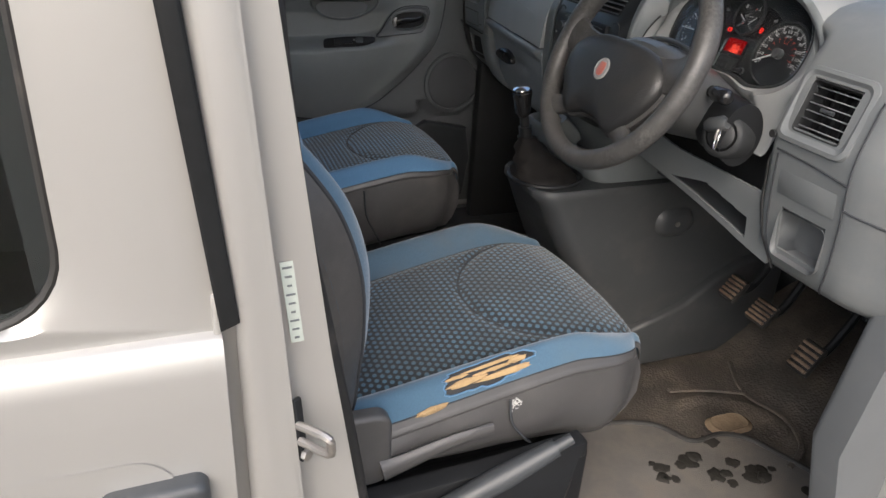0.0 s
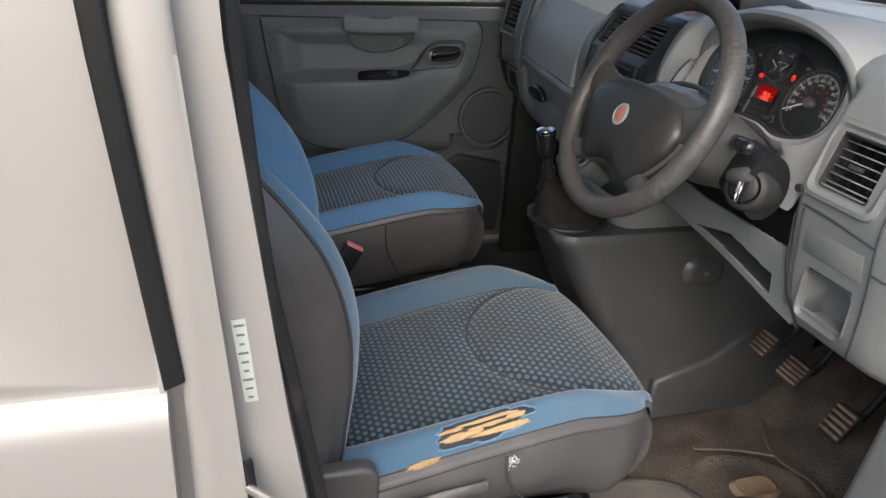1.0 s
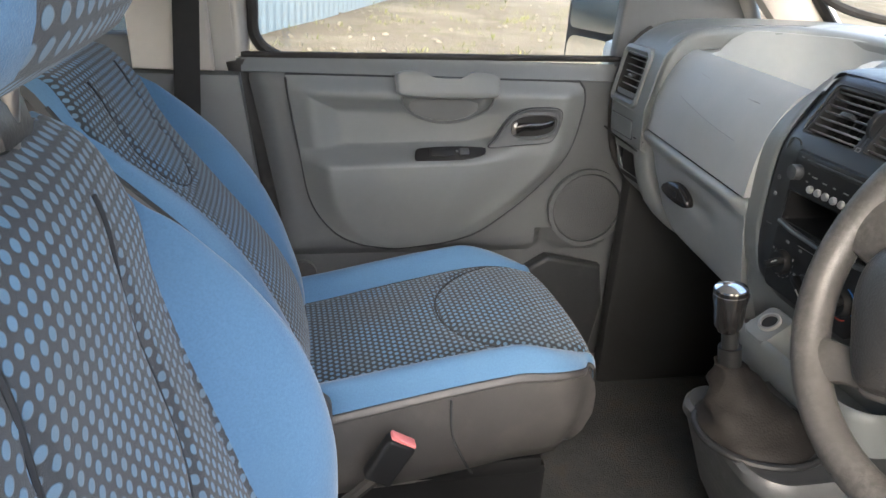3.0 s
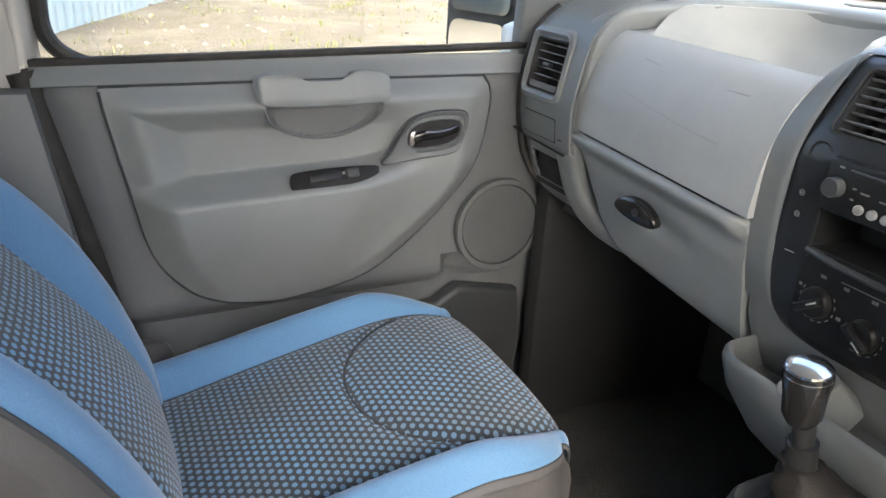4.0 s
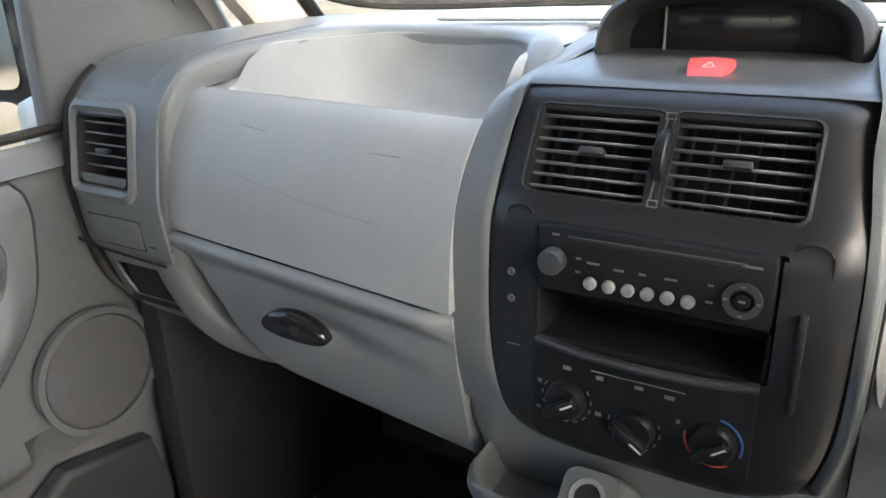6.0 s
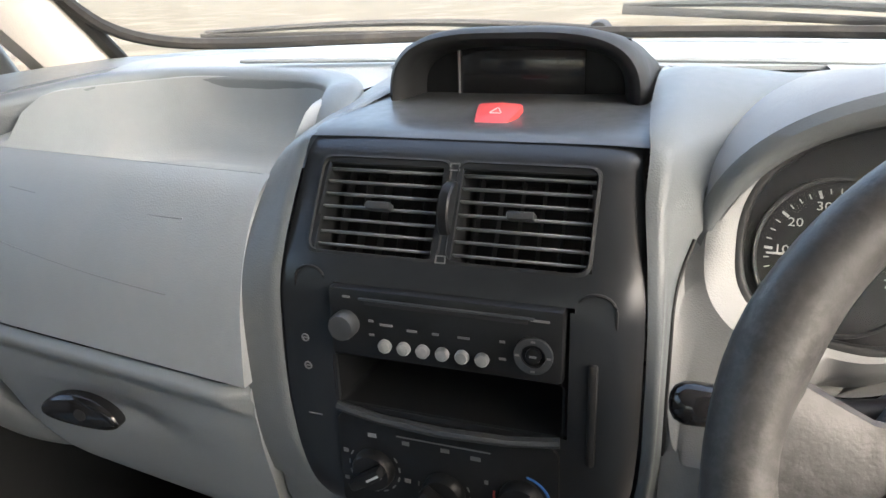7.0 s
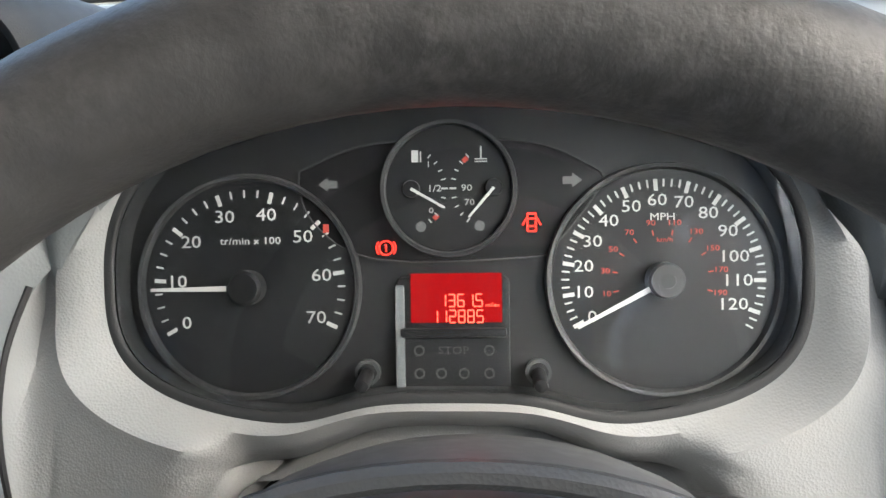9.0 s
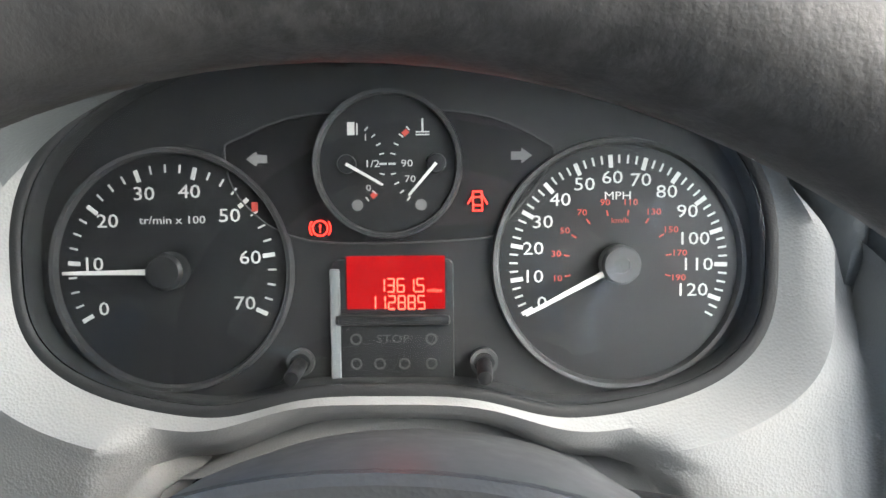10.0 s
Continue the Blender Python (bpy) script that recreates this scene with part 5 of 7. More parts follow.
part("airbag_panel", sheet(lambda y, z: (AB(z) + (lip_x(y) - 0.065) + (0.045 if y < 0.17 or y > 0.5985 else 0), y, z), [0.1695] + span(0.170, 0.598, 26) + [0.599], span(1.186, 1.346, 26), 0.005), PAD, dash, "smooth grey passenger airbag panel", 60)
# scored tear line in the airbag panel
for za, zb, ya, yb in ((1.272, 1.252, 0.49, 0.25), (1.318, 1.312, 0.47, 0.24)):
    p = [(AB(za + (zb - za) * k / 12) + lip_x(ya + (yb - ya) * k / 12) - 0.065 - 0.0008, ya + (yb - ya) * k / 12, za + (zb - za) * k / 12 - 0.004 * math.sin(math.pi * k / 12)) for k in range(13)]
    part("tear_line", tube(bmesh.new(), p, 0.0006, 5), SILV, dash)
# glovebox lid
GY = line([(0.996, 0.38), (1.004, 0.44), (1.018, 0.495), (1.045, 0.54), (1.08, 0.563), (1.12, 0.584), (1.18, 0.596)])
GX = line([(0.996, 0.06), (1.01, 0.038), (1.04, 0.026), (1.08, 0.017), (1.12, 0.008), (1.15, 0.004), (1.158, -0.004), (1.17, -0.013), (1.178, -0.012), (1.182, -0.004)])


def glove(u, z):
    y = 0.172 + u * (GY(z) - 0.172)
    if u < 0:
        return (GX(z) + 0.05, 0.1712, z)
    if u > 1:
        return (GX(z) + (lip_x(y) - 0.065) + 0.06, y, z)
    hollow = 0.012 * math.exp(-(((y - 0.34) / 0.05) ** 2 + ((z - 1.105) / 0.018) ** 2))
    return (GX(z) + (lip_x(y) - 0.065) + hollow + 0.014 * step(0.06, 0.0, u) * step(1.15, 1.165, z) + 0.015 * step(0.93, 1.0, u) * step(1.17, 1.1, z), y, z)


# Same plastic as the airbag panel; the lid's shading is set as darker grey.
gb = part("glovebox_lid", sheet(glove, [-0.001] + span(0, 1, 40) + [1.001], span(0.996, 1.182, 46), 0.006), surface("shaded glovebox plastic", (0.232, 0.252, 0.259), 0.48, grain=650, bump=0.25, vary=0.06, dirt=(0.25, 0.262, 0.264), dirt_amount=0.3), dash, "closed grey glovebox lid", 60)
lk = bmesh.new()
lm = M((0.005, 0.362, 1.128), (0.12, -1, -0.12), (0.0, -0.12, 1))
prism(lk, lm, [(0.041 * math.cos(radians(a)), 0.0165 * math.sin(radians(a)) - 0.005 * math.cos(radians(a)) ** 2) for a in range(0, 360, 12)], 0.014, 0.006, 3)
lkp = part("latch", lk, GLOSS, gb, "oval black glovebox catch")
part("keyhole", disc(bmesh.new(), lm @ Matrix.Translation((0.004, 0.0, 0.0142)), 0.006, 0.001, 16), VOID, gb)
part("under_tray", sheet(lambda y, t: (0.13 + 0.42 * t, y, 1.0 - 0.04 * math.sin(t * 1.5)), span(-0.8, 0.8, 20), span(0, 1, 8), 0.01, skip=lambda y, t: -0.62 < y < -0.2 and t < 0.3), DARK, dash, "dark underside")

# left end: vent block
prof = smooth_path([(0.16, 0, 1.00), (0.10, 0, 1.015), (0.062, 0, 1.05), (0.045, 0, 1.10), (0.035, 0, 1.15), (0.030, 0, 1.20), (0.031, 0, 1.232), (0.049, 0, 1.317), (0.062, 0, 1.34), (0.09, 0, 1.365), (0.14, 0, 1.385), (0.25, 0, 1.395), (0.5, 0, 1.398), (0.86, 0, 1.385)], 6)


BL = line([(1.0, 0.63), (1.02, 0.67), (1.032, 0.7), (1.06, 0.75), (1.09, 0.779), (1.16, 0.796), (1.2, 0.8)])


def vent_block(y, v):
    p = prof[int(v)]
    y = 0.61 + (y - 0.61) * ((BL(p.z) if p.x < 0.17 else 0.8) - 0.61) / 0.18
    return (p.x + 0.025 * step(0.72, 0.81, y) + 0.012 * step(1.142, 1.136, p.z) * step(0.17, 0.1, p.x), y, p.z - 0.9 * max(0, y - 0.68) ** 2 * step(1.25, 1.36, p.z))


vz = [i for i, p in enumerate(prof) if 1.233 <= p.z <= 1.316]
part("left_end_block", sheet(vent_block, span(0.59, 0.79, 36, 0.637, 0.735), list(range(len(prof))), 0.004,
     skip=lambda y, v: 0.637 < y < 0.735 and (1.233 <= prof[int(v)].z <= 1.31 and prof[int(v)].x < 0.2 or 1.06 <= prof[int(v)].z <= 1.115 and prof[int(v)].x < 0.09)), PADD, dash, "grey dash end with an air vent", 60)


def vent(parent, m, w, h, n, knob=True, vertical=0, wheel=False):
    """Louvred outlet on m's xy plane: frame, dark box, slats, little knob."""
    f = part("vent_surround", loft([[m @ Vector((x, y, z)) for x, y in rounded(w + e, h + e, 0.008, 4)] for e, z in ((0.009, -0.004), (0.008, 0.0015), (0.004, 0.0025), (0.0, -0.006), (-0.001, -0.04))], cap=False), POD, parent)
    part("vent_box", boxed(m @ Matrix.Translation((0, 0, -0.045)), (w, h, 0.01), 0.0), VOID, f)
    bm = bmesh.new()
    for k in range(vertical):
        box(bm, m @ Matrix.Translation((-w / 2 + w * (k + 0.5) / vertical, 0, -0.03)), (0.0012, h, 0.012), 0.0)
    if vertical:
        part("deflector", bm, BLACK, f)
    for k in range(n):
        sm_ = m @ Matrix.Translation((0, -h / 2 + h * (k + 0.5) / n, -0.008)) @ pose(0, 0, 0, 2, 0, 0)
        part("slat", boxed(sm_, (w, 0.0018, 0.006), 0.0008, 1), SLAT, f)
    if knob:
        part("slider", boxed(m @ Matrix.Translation((0, 0, 0.0)), (0.02, 0.006, 0.01), 0.0015), DARK, f)
    return f


VLM = M((0.0395, 0.686, 1.2745), (0.0, -1, 0.0), (0.2, 0, 1))
vent(dash, VLM, 0.088, 0.08, 6)
part("vent_frame", loft([[VLM @ Vector((x, y, z)) for x, y in rounded(w_, h_, r_, 5)] for w_, h_, r_, z in ((0.128, 0.128, 0.022, -0.008), (0.122, 0.12, 0.02, 0.004), (0.11, 0.106, 0.014, 0.007), (0.1, 0.094, 0.01, 0.001))], cap=False), PADD, dash, "moulded frame round the vent")
part("switch_blank", boxed(M((0.0345, 0.682, 1.172), (0, -1, 0), (-0.1, 0, 1)), (0.1, 0.04, 0.008), 0.004), PADD, dash, "blank grey switch panel")
part("ledge_joint", tube(bmesh.new(), [(0.0375, 0.775, 1.146), (0.0335, 0.72, 1.142), (0.034, 0.60, 1.137)], 0.0018, 6), VOID, dash)
part("switch_joint", boxed(M((0.0352, 0.682, 1.172), (0, -1, 0), (-0.1, 0, 1)), (0.104, 0.044, 0.007), 0.004), VOID, dash)
# Solid black block set back in the opening in place of the shelf's shade.
part("shelf_shade", boxed(at(0.105, 0.665, 1.09), (0.075, 0.13, 0.075), 0.004), VOID, dash, "black block for the shade in the open shelf")

# Black tube added to draw the shaded gap between dash end and door.
part("end_gap_shade", tube(bmesh.new(), [(p.x + 0.021, min(BL(p.z), 0.787) - 0.004, p.z - 0.9 * max(0, 0.783 - 0.68) ** 2 * step(1.25, 1.36, p.z)) for p in prof if 1.02 < p.z < 1.37], 0.0085, 8), RUBBER, dash, "black tube for the dark gap between dash end and door")

# ---- centre stack ----
FX = line([(1.07, 0.014), (1.085, 0.006), (1.11, 0.001), (1.2, 0.0), (1.27, 0.003), (1.29, 0.008), (1.302, 0.014), (1.364, 0.054), (1.372, 0.062), (1.379, 0.078)])
FW = line([(1.07, 0.085), (1.078, 0.104), (1.1, 0.120), (1.15, 0.131), (1.25, 0.133), (1.3, 0.131), (1.379, 0.127)])
VL, VR, VB, VT = (0.012, 0.108), (-0.095, -0.002), 1.304, 1.362
CUB = (-0.086, 0.088, 1.184, 1.226)
RAD = (-0.088, 0.089, 1.228, 1.283)


def fascia(k, z):
    return (FX(z) + (0.006 if k > 0 else 0.013) * abs(k) ** (6 if k > 0 else 9), 0.003 + k * (FW(z) + (0.008 if k < 0 else 0) * step(1.385, 1.30, z)), z)


def fascia_hole(k, z):
    y = 0.003 + k * FW(z)
    return (VL[0] < y < VL[1] or VR[0] < y < VR[1]) and VB < z < VT or CUB[0] < y < CUB[1] and CUB[2] < z < RAD[3]


fz = span(1.07, 1.379, 60, VB, VT, CUB[2], CUB[3], RAD[2], RAD[3])
part("centre_fascia", sheet(fascia, span(-1, 1, 90), fz, 0.004, skip=fascia_hole), FASC, dash, "charcoal centre console fascia", 60)
vm = (0.5423, 0, 0.8402)
for (a, b), nm in ((VL, 1), (VR, 2)):
    yc = (a + b) / 2
    vent(dash, M((0.0365, yc, 1.334), (0, -1, 0), vm), b - a + 0.004, 0.07, 7, True, 6)
tw = part("vent_wheel", lathe(bmesh.new(), M((0.042, 0.005, 1.333), vm, (0.84, 0, -0.54)), [(0.02, -0.0045), (0.0215, -0.003), (0.0215, 0.003), (0.02, 0.0045)], 36), BLACK, dash, "black ribbed thumb wheel")
bm = bmesh.new()
fm = M((0.0355, 0.005, 1.333), (0, -1, 0), vm)
for yy in (0.0345, -0.0345):
    for q in ((-0.0035, 0), (0.0035, 0)):
        bar(bm, fm, q[0], yy, 0.001, 0.005, 0.002)
    bar(bm, fm, 0, yy + 0.0025, 0.008, 0.001, 0.002)
    bar(bm, fm, 0, yy - 0.0025, 0.008, 0.001, 0.002)
pieces("vent_mark", bm, GREYP, dash)
# plateau behind the vents and hazard switch
CT = line([(0.074, 1.3785), (0.08, 1.381), (0.1, 1.384), (0.149, 1.3865), (0.2, 1.388), (0.36, 1.395)])
part("centre_top", sheet(lambda x, k: (x, 0.003 + k * (0.132 - 0.006 * step(0.1, 0.3, x)), CT(x) - 0.001 * abs(k) ** 8 - 0.004 * math.exp(-((x - 0.14) / 0.035) ** 2) * step(0.62, 0.4, abs(k))), span(0.074, 0.36, 44), span(-1, 1, 40)), SHELF, dash, "charcoal shelf above the vents", 60)
hz = bmesh.new()
hm = M((0.142, 0.0, 1.3812), (0, -1, 0), (1, 0, 0.3)) @ Matrix.Diagonal((0.86, 1.0, 1.0, 1.0))
prism(hz, hm, [tuple(p.xy) for p in smooth_path([(-0.019, 0.02, 0), (0.0, 0.021, 0), (0.019, 0.02, 0), (0.022, 0.012, 0), (0.015, -0.018, 0), (0.009, -0.025, 0), (-0.009, -0.025, 0), (-0.015, -0.018, 0), (-0.022, 0.012, 0)], 3, True)], 0.006, 0.002)
hzp = part("hazard_button", hz, HAZ, dash, "pinkish red hazard button")
bm = bmesh.new()
for a in (90, 210, 330):
    t = radians(a + 60)
    bar(bm, hm @ Matrix.Translation((0, 0.004, 0.0061)), 0.0035 * math.cos(t), 0.0035 * math.sin(t), 0.0105, 0.0012, 0.0003, a + 150)
part("triangle_mark", bm, WHITE, hzp, "pale triangle mark")

# display pod
def pod(x, a, h, z0, pw=3.3, n=48):
    out = []
    for k in range(n + 1):
        t = math.pi * k / n
        c, s_ = math.cos(t), math.sin(t)
        out.append((x, 0.002 - a * math.copysign(abs(c) ** (2 / pw), c), z0 + h * abs(s_) ** (2 / pw)))
    return out


rows = [pod(0.235, 0.094, 0.046, 1.386), pod(0.205, 0.101, 0.054, 1.384), pod(0.193, 0.107, 0.060, 1.382), pod(0.192, 0.112, 0.066, 1.381), pod(0.199, 0.117, 0.070, 1.38), pod(0.215, 0.119, 0.071, 1.38), pod(0.26, 0.12, 0.066, 1.38), pod(0.32, 0.12, 0.05, 1.38), pod(0.40, 0.115, 0.026, 1.38)]
part("display_pod", loft(rows, closed=False), POD, dash, "charcoal hood over the display", 60)
part("display_surround", boxed(at(0.240, 0.002, 1.408), (0.006, 0.195, 0.06), 0.002), BLACK, dash)
part("display_screen", boxed(at(0.2355, 0.002, 1.409), (0.004, 0.118, 0.04), 0.001), GLOSS, dash, "dark blank display")
part("display_edge", boxed(at(0.2325, 0.0615, 1.409), (0.003, 0.002, 0.04), 0.0005), GREYP, dash)


# pale side trims of the stack, running up beside the fascia and back over the dash top
SIDE_R = [((0.028, -0.127, 1.085), (0.04, -0.154, 1.08)), ((0.014, -0.139, 1.15), (0.027, -0.154, 1.15)), ((0.014, -0.140, 1.24), (0.032, -0.153, 1.24)), ((0.022, -0.137, 1.30), (0.05, -0.154, 1.285)), ((0.044, -0.131, 1.345), (0.07, -0.163, 1.313)), ((0.068, -0.130, 1.376), (0.10, -0.178, 1.330)), ((0.10, -0.126, 1.389), (0.15, -0.20, 1.362)), ((0.17, -0.121, 1.397), (0.20, -0.24, 1.388)), ((0.26, -0.119, 1.407), (0.27, -0.27, 1.400)), ((0.40, -0.119, 1.400), (0.40, -0.28, 1.398))]
SIDE_L = [((0.012, 0.110, 1.085), (0.02, 0.1725, 1.09)), ((0.006, 0.134, 1.15), (0.006, 0.1735, 1.15)), ((0.006, 0.136, 1.25), (0.004, 0.174, 1.25)), ((0.016, 0.133, 1.302), (0.022, 0.175, 1.30)), ((0.056, 0.130, 1.366), (0.066, 0.173, 1.345)), ((0.08, 0.131, 1.380), (0.10, 0.168, 1.366)), ((0.16, 0.130, 1.386), (0.17, 0.160, 1.382)), ((0.26, 0.126, 1.394), (0.26, 0.165, 1.391)), ((0.40, 0.12, 1.402), (0.40, 0.18, 1.4))]
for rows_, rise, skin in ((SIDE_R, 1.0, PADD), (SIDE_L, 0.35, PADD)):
    A_, B_ = smooth_path([a for a, b in rows_], 8), smooth_path([b for a, b in rows_], 8)
    def side_trim(i, t, A_=A_, B_=B_, rise=rise):
        i = int(i)
        d = (A_[min(i + 1, len(A_) - 1)] - A_[max(i - 1, 0)]).normalized()
        w = d.cross((B_[i] - A_[i]).normalized()).normalized()
        w = w if w.x < 0 or w.z > 0.7 else -w
        return A_[i].lerp(B_[i], t) + w * rise * (0.006 * math.sin(math.pi * t ** 0.7) + 0.003 * step(0.0, 0.12, t) * step(0.4, 0.15, t))
    part("stack_side_trim", sheet(side_trim, list(range(len(A_))), span(0, 1, 15)), skin, dash, "grey curved side trim", 70)
part("side_seam", tube(bmesh.new(), smooth_path([(0.068, -0.163, 1.316), (0.048, -0.154, 1.285), (0.030, -0.1535, 1.24), (0.025, -0.154, 1.15), (0.038, -0.154, 1.085)], 6), 0.0016, 6), VOID, dash)

# radio
rd = thing("car_radio", (0.0, 0.0, 1.228), "black car radio with six pale round buttons", "radio")
ry, rz = (RAD[0] + RAD[1]) / 2, (RAD[2] + RAD[3]) / 2
rm = M((-0.001, ry, rz), (0, -1, 0), (0.03, 0, 1))
part("body", boxed(rm @ Matrix.Translation((0, 0, -0.02)), (0.176, 0.055, 0.045), 0.004), BLACK, rd)
part("disc_slot", boxed(rm @ Matrix.Translation((0.003, 0.0175, 0.002)), (0.122, 0.0035, 0.003), 0.001), VOID, rd)
part("slot_lip", boxed(rm @ Matrix.Translation((0.003, 0.0205, 0.0032)), (0.13, 0.0016, 0.003), 0.0006), DARK, rd)
part("volume_knob", lathe(bmesh.new(), rm @ Matrix.Translation((-0.073, 0.0, 0.002)), [(0.0105, 0), (0.0105, 0.009), (0.0095, 0.012), (0.001, 0.0125)], 28), DARK, rd, "grey round volume knob")
for k in range(6):
    part("preset_button", lathe(bmesh.new(), rm @ Matrix.Translation((-0.0425 + 0.0148 * k, -0.0145, 0.002)), [(0.0052, 0), (0.0052, 0.003), (0.0042, 0.0048), (0.001, 0.0055)], 16), CHROME if k % 1 else SILV, rd, "pale silver button")
part("control_ring", ring(bmesh.new(), rm @ Matrix.Translation((0.068, -0.006, 0.0025)), 0.0085, 0.0135, 0.003, 32), DARK, rd)
part("control_centre", disc(bmesh.new(), rm @ Matrix.Translation((0.068, -0.006, 0.0025)), 0.0055, 0.003, 20, 0.001), BLACK, rd)
bm = bmesh.new()
pm = rm @ Matrix.Translation((0, 0, 0.0028))
for x, y, w in ((-0.072, 0.021, 0.006), (-0.041, 0.002, 0.010), (-0.021, 0.0, 0.008), (-0.003, 0.0, 0.005), (0.018, 0.0, 0.009), (0.072, 0.0195, 0.013), (-0.053, 0.004, 0.004), (-0.053, -0.007, 0.004), (0.046, 0.001, 0.004), (0.046, -0.012, 0.005)):
    bar(bm, pm, x, y, w, 0.0018)
for a in range(4):
    bar(bm, pm @ Matrix.Translation((0.068, -0.006, 0.003)), 0.011 * math.cos(radians(90 * a)), 0.011 * math.sin(radians(90 * a)), 0.003, 0.0014)
bar(bm, pm @ Matrix.Translation((0.068, -0.006, 0.003)), 0, 0, 0.005, 0.0016)
pieces("print_mark", bm, GREYP, rd)

# open cubby under the radio
cy_, cz_, cw, ch = (CUB[0] + CUB[1]) / 2, (CUB[2] + CUB[3]) / 2, CUB[1] - CUB[0], CUB[3] - CUB[2]
cb = loft([[(x_, cy_ + a_ * k_, cz_ + b_ * k_) for a_, b_ in rounded(cw, ch, 0.004, 3)] for x_, k_ in ((0.0, 1.03), (0.004, 1.0), (0.07, 0.94))], cap=False)
cb.faces.new([v for v in cb.verts][-16:])
part("cubby", cb, BLACK, dash, "open black storage slot")
part("cubby_lip", tube(bmesh.new(), [(-0.002, CUB[1], CUB[2] - 0.002), (-0.008, 0.05, CUB[2] - 0.004), (-0.010, 0.0, CUB[2] - 0.005), (-0.008, -0.05, CUB[2] - 0.004), (-0.002, CUB[0], CUB[2] - 0.002)], 0.004, 8), DARK, dash)

# heater controls
htr = thing("heater_controls", (0.0, 0.0, 1.09), "black heater panel with three dark turning knobs", "heater panel")
hp = M((-0.0015, 0.002, 1.133), (0, -1, 0), (0.0, 0, 1))
part("panel", prism(bmesh.new(), hp @ Matrix.Translation((0, 0.0, -0.002)), rounded(0.176, 0.092, 0.012, 4), 0.004, 0.0015), BLACK, htr)
for kx, ky, ang in ((-0.058, -0.002, 35), (0.0, -0.012, -35), (0.061, -0.005, 40)):
    km = hp @ Matrix.Translation((kx, ky, 0.002))
    kb = part("knob", lathe(bmesh.new(), km, [(0.0175, 0), (0.017, 0.006), (0.015, 0.009), (0.001, 0.0095)], 32), BLACK, htr, "black turning knob")
    part("grip", boxed(km @ pose(0, 0, 0.014, 0, 0, ang), (0.032, 0.009, 0.012), 0.003), BLACK, kb)
    part("pointer", boxed(km @ pose(0, 0, 0.0203, 0, 0, ang) @ Matrix.Translation((0.009, 0, 0)), (0.012, 0.0016, 0.0006), 0.0), WHITE, kb, "white pointer line")
bm = bmesh.new()
for kx, ky, rr, a0, a1, n in ((-0.058, -0.002, 0.0215, 150, 390, 11), (0.0, -0.012, 0.021, 170, 380, 9)):
    for k in range(n):
        a = a0 + (a1 - a0) * k / (n - 1)
        bar(bm, hp @ Matrix.Translation((0, 0, 0.0022)), kx + rr * math.cos(radians(a)), ky + rr * math.sin(radians(a)), 0.0042, 0.0012, 0.0004, a + 90)
for x, y, w in ((-0.03, 0.026, 0.006), (0.002, 0.026, 0.007), (0.026, 0.024, 0.008), (-0.058, 0.028, 0.007), (-0.082, 0.01, 0.004), (-0.03, -0.008, 0.005), (0.034, 0.005, 0.003), (-0.083, -0.016, 0.004)):
    bar(bm, hp @ Matrix.Translation((0, 0, 0.0022)), x, y, w, 0.0035)
pieces("scale_mark", bm, GREYP, htr)
part("hot_arc", ring(bmesh.new(), hp @ Matrix.Translation((0.061, -0.005, 0.002)), 0.0205, 0.0222, 0.0006, 24, 170, 305), REDP, htr, "red scale arc")
part("cold_arc", ring(bmesh.new(), hp @ Matrix.Translation((0.061, -0.005, 0.002)), 0.0205, 0.0222, 0.0006, 14, -20, 80), BLUEP, htr, "blue scale arc")
part("button_line", boxed(hp @ Matrix.Translation((0.0, 0.031, 0.0022)), (0.075, 0.001, 0.0008), 0.0), GREYP, htr)

# switch column and card slot beside the radio
for sg, y0 in ((1, 0.108), (-1, -0.107)):
    m_ = M((0.0045, y0, 1.215), (0, -1, 0), (0, 0, 1))
    part("switch_column", tube(bmesh.new(), [m_ @ Vector((x, y, -0.0035)) for x, y in rounded(0.026, 0.156, 0.012, 5)], 0.0012, 6, closed=True), VOID, dash, "fine groove round the switch strip")
bm = bmesh.new()
im = M((-0.001, 0.112, 1.225), (0, -1, 0), (0, 0, 1))
for y in (0.012, -0.012):
    ring(bm, im @ Matrix.Translation((0, y, 0)), 0.0022, 0.0034, 0.0006, 14)
    bar(bm, im, 0, y, 0.003, 0.0012, 0.0006)
bar(bm, im, 0.002, -0.055, 0.012, 0.001, 0.0006)
pieces("switch_mark", bm, GREYP, dash)
part("card_slot", boxed(at(0.0015, -0.107, 1.205), (0.006, 0.006, 0.08), 0.002), VOID, dash)

# ---- driver's side of the dash ----
ZB = line([(0.06, 1.312), (0.10, 1.335), (0.16, 1.372), (0.24, 1.396), (0.4, 1.405)])


def pad_right(y, v):
    x0 = 0.062 + 0.08 * step(-0.19, -0.235, y)
    x = x0 + (0.86 - x0) * v ** 1.4
    flat = 1.404 - 0.012 * step(0.35, 0.8, x)
    near = step(-0.27, -0.184, y)
    return (x, y, flat - (1.404 - ZB(x)) * near - 0.9 * max(0, -y - 0.62) ** 2 - 0.02 * step(0.2, 0.14, x) * (1 - near))


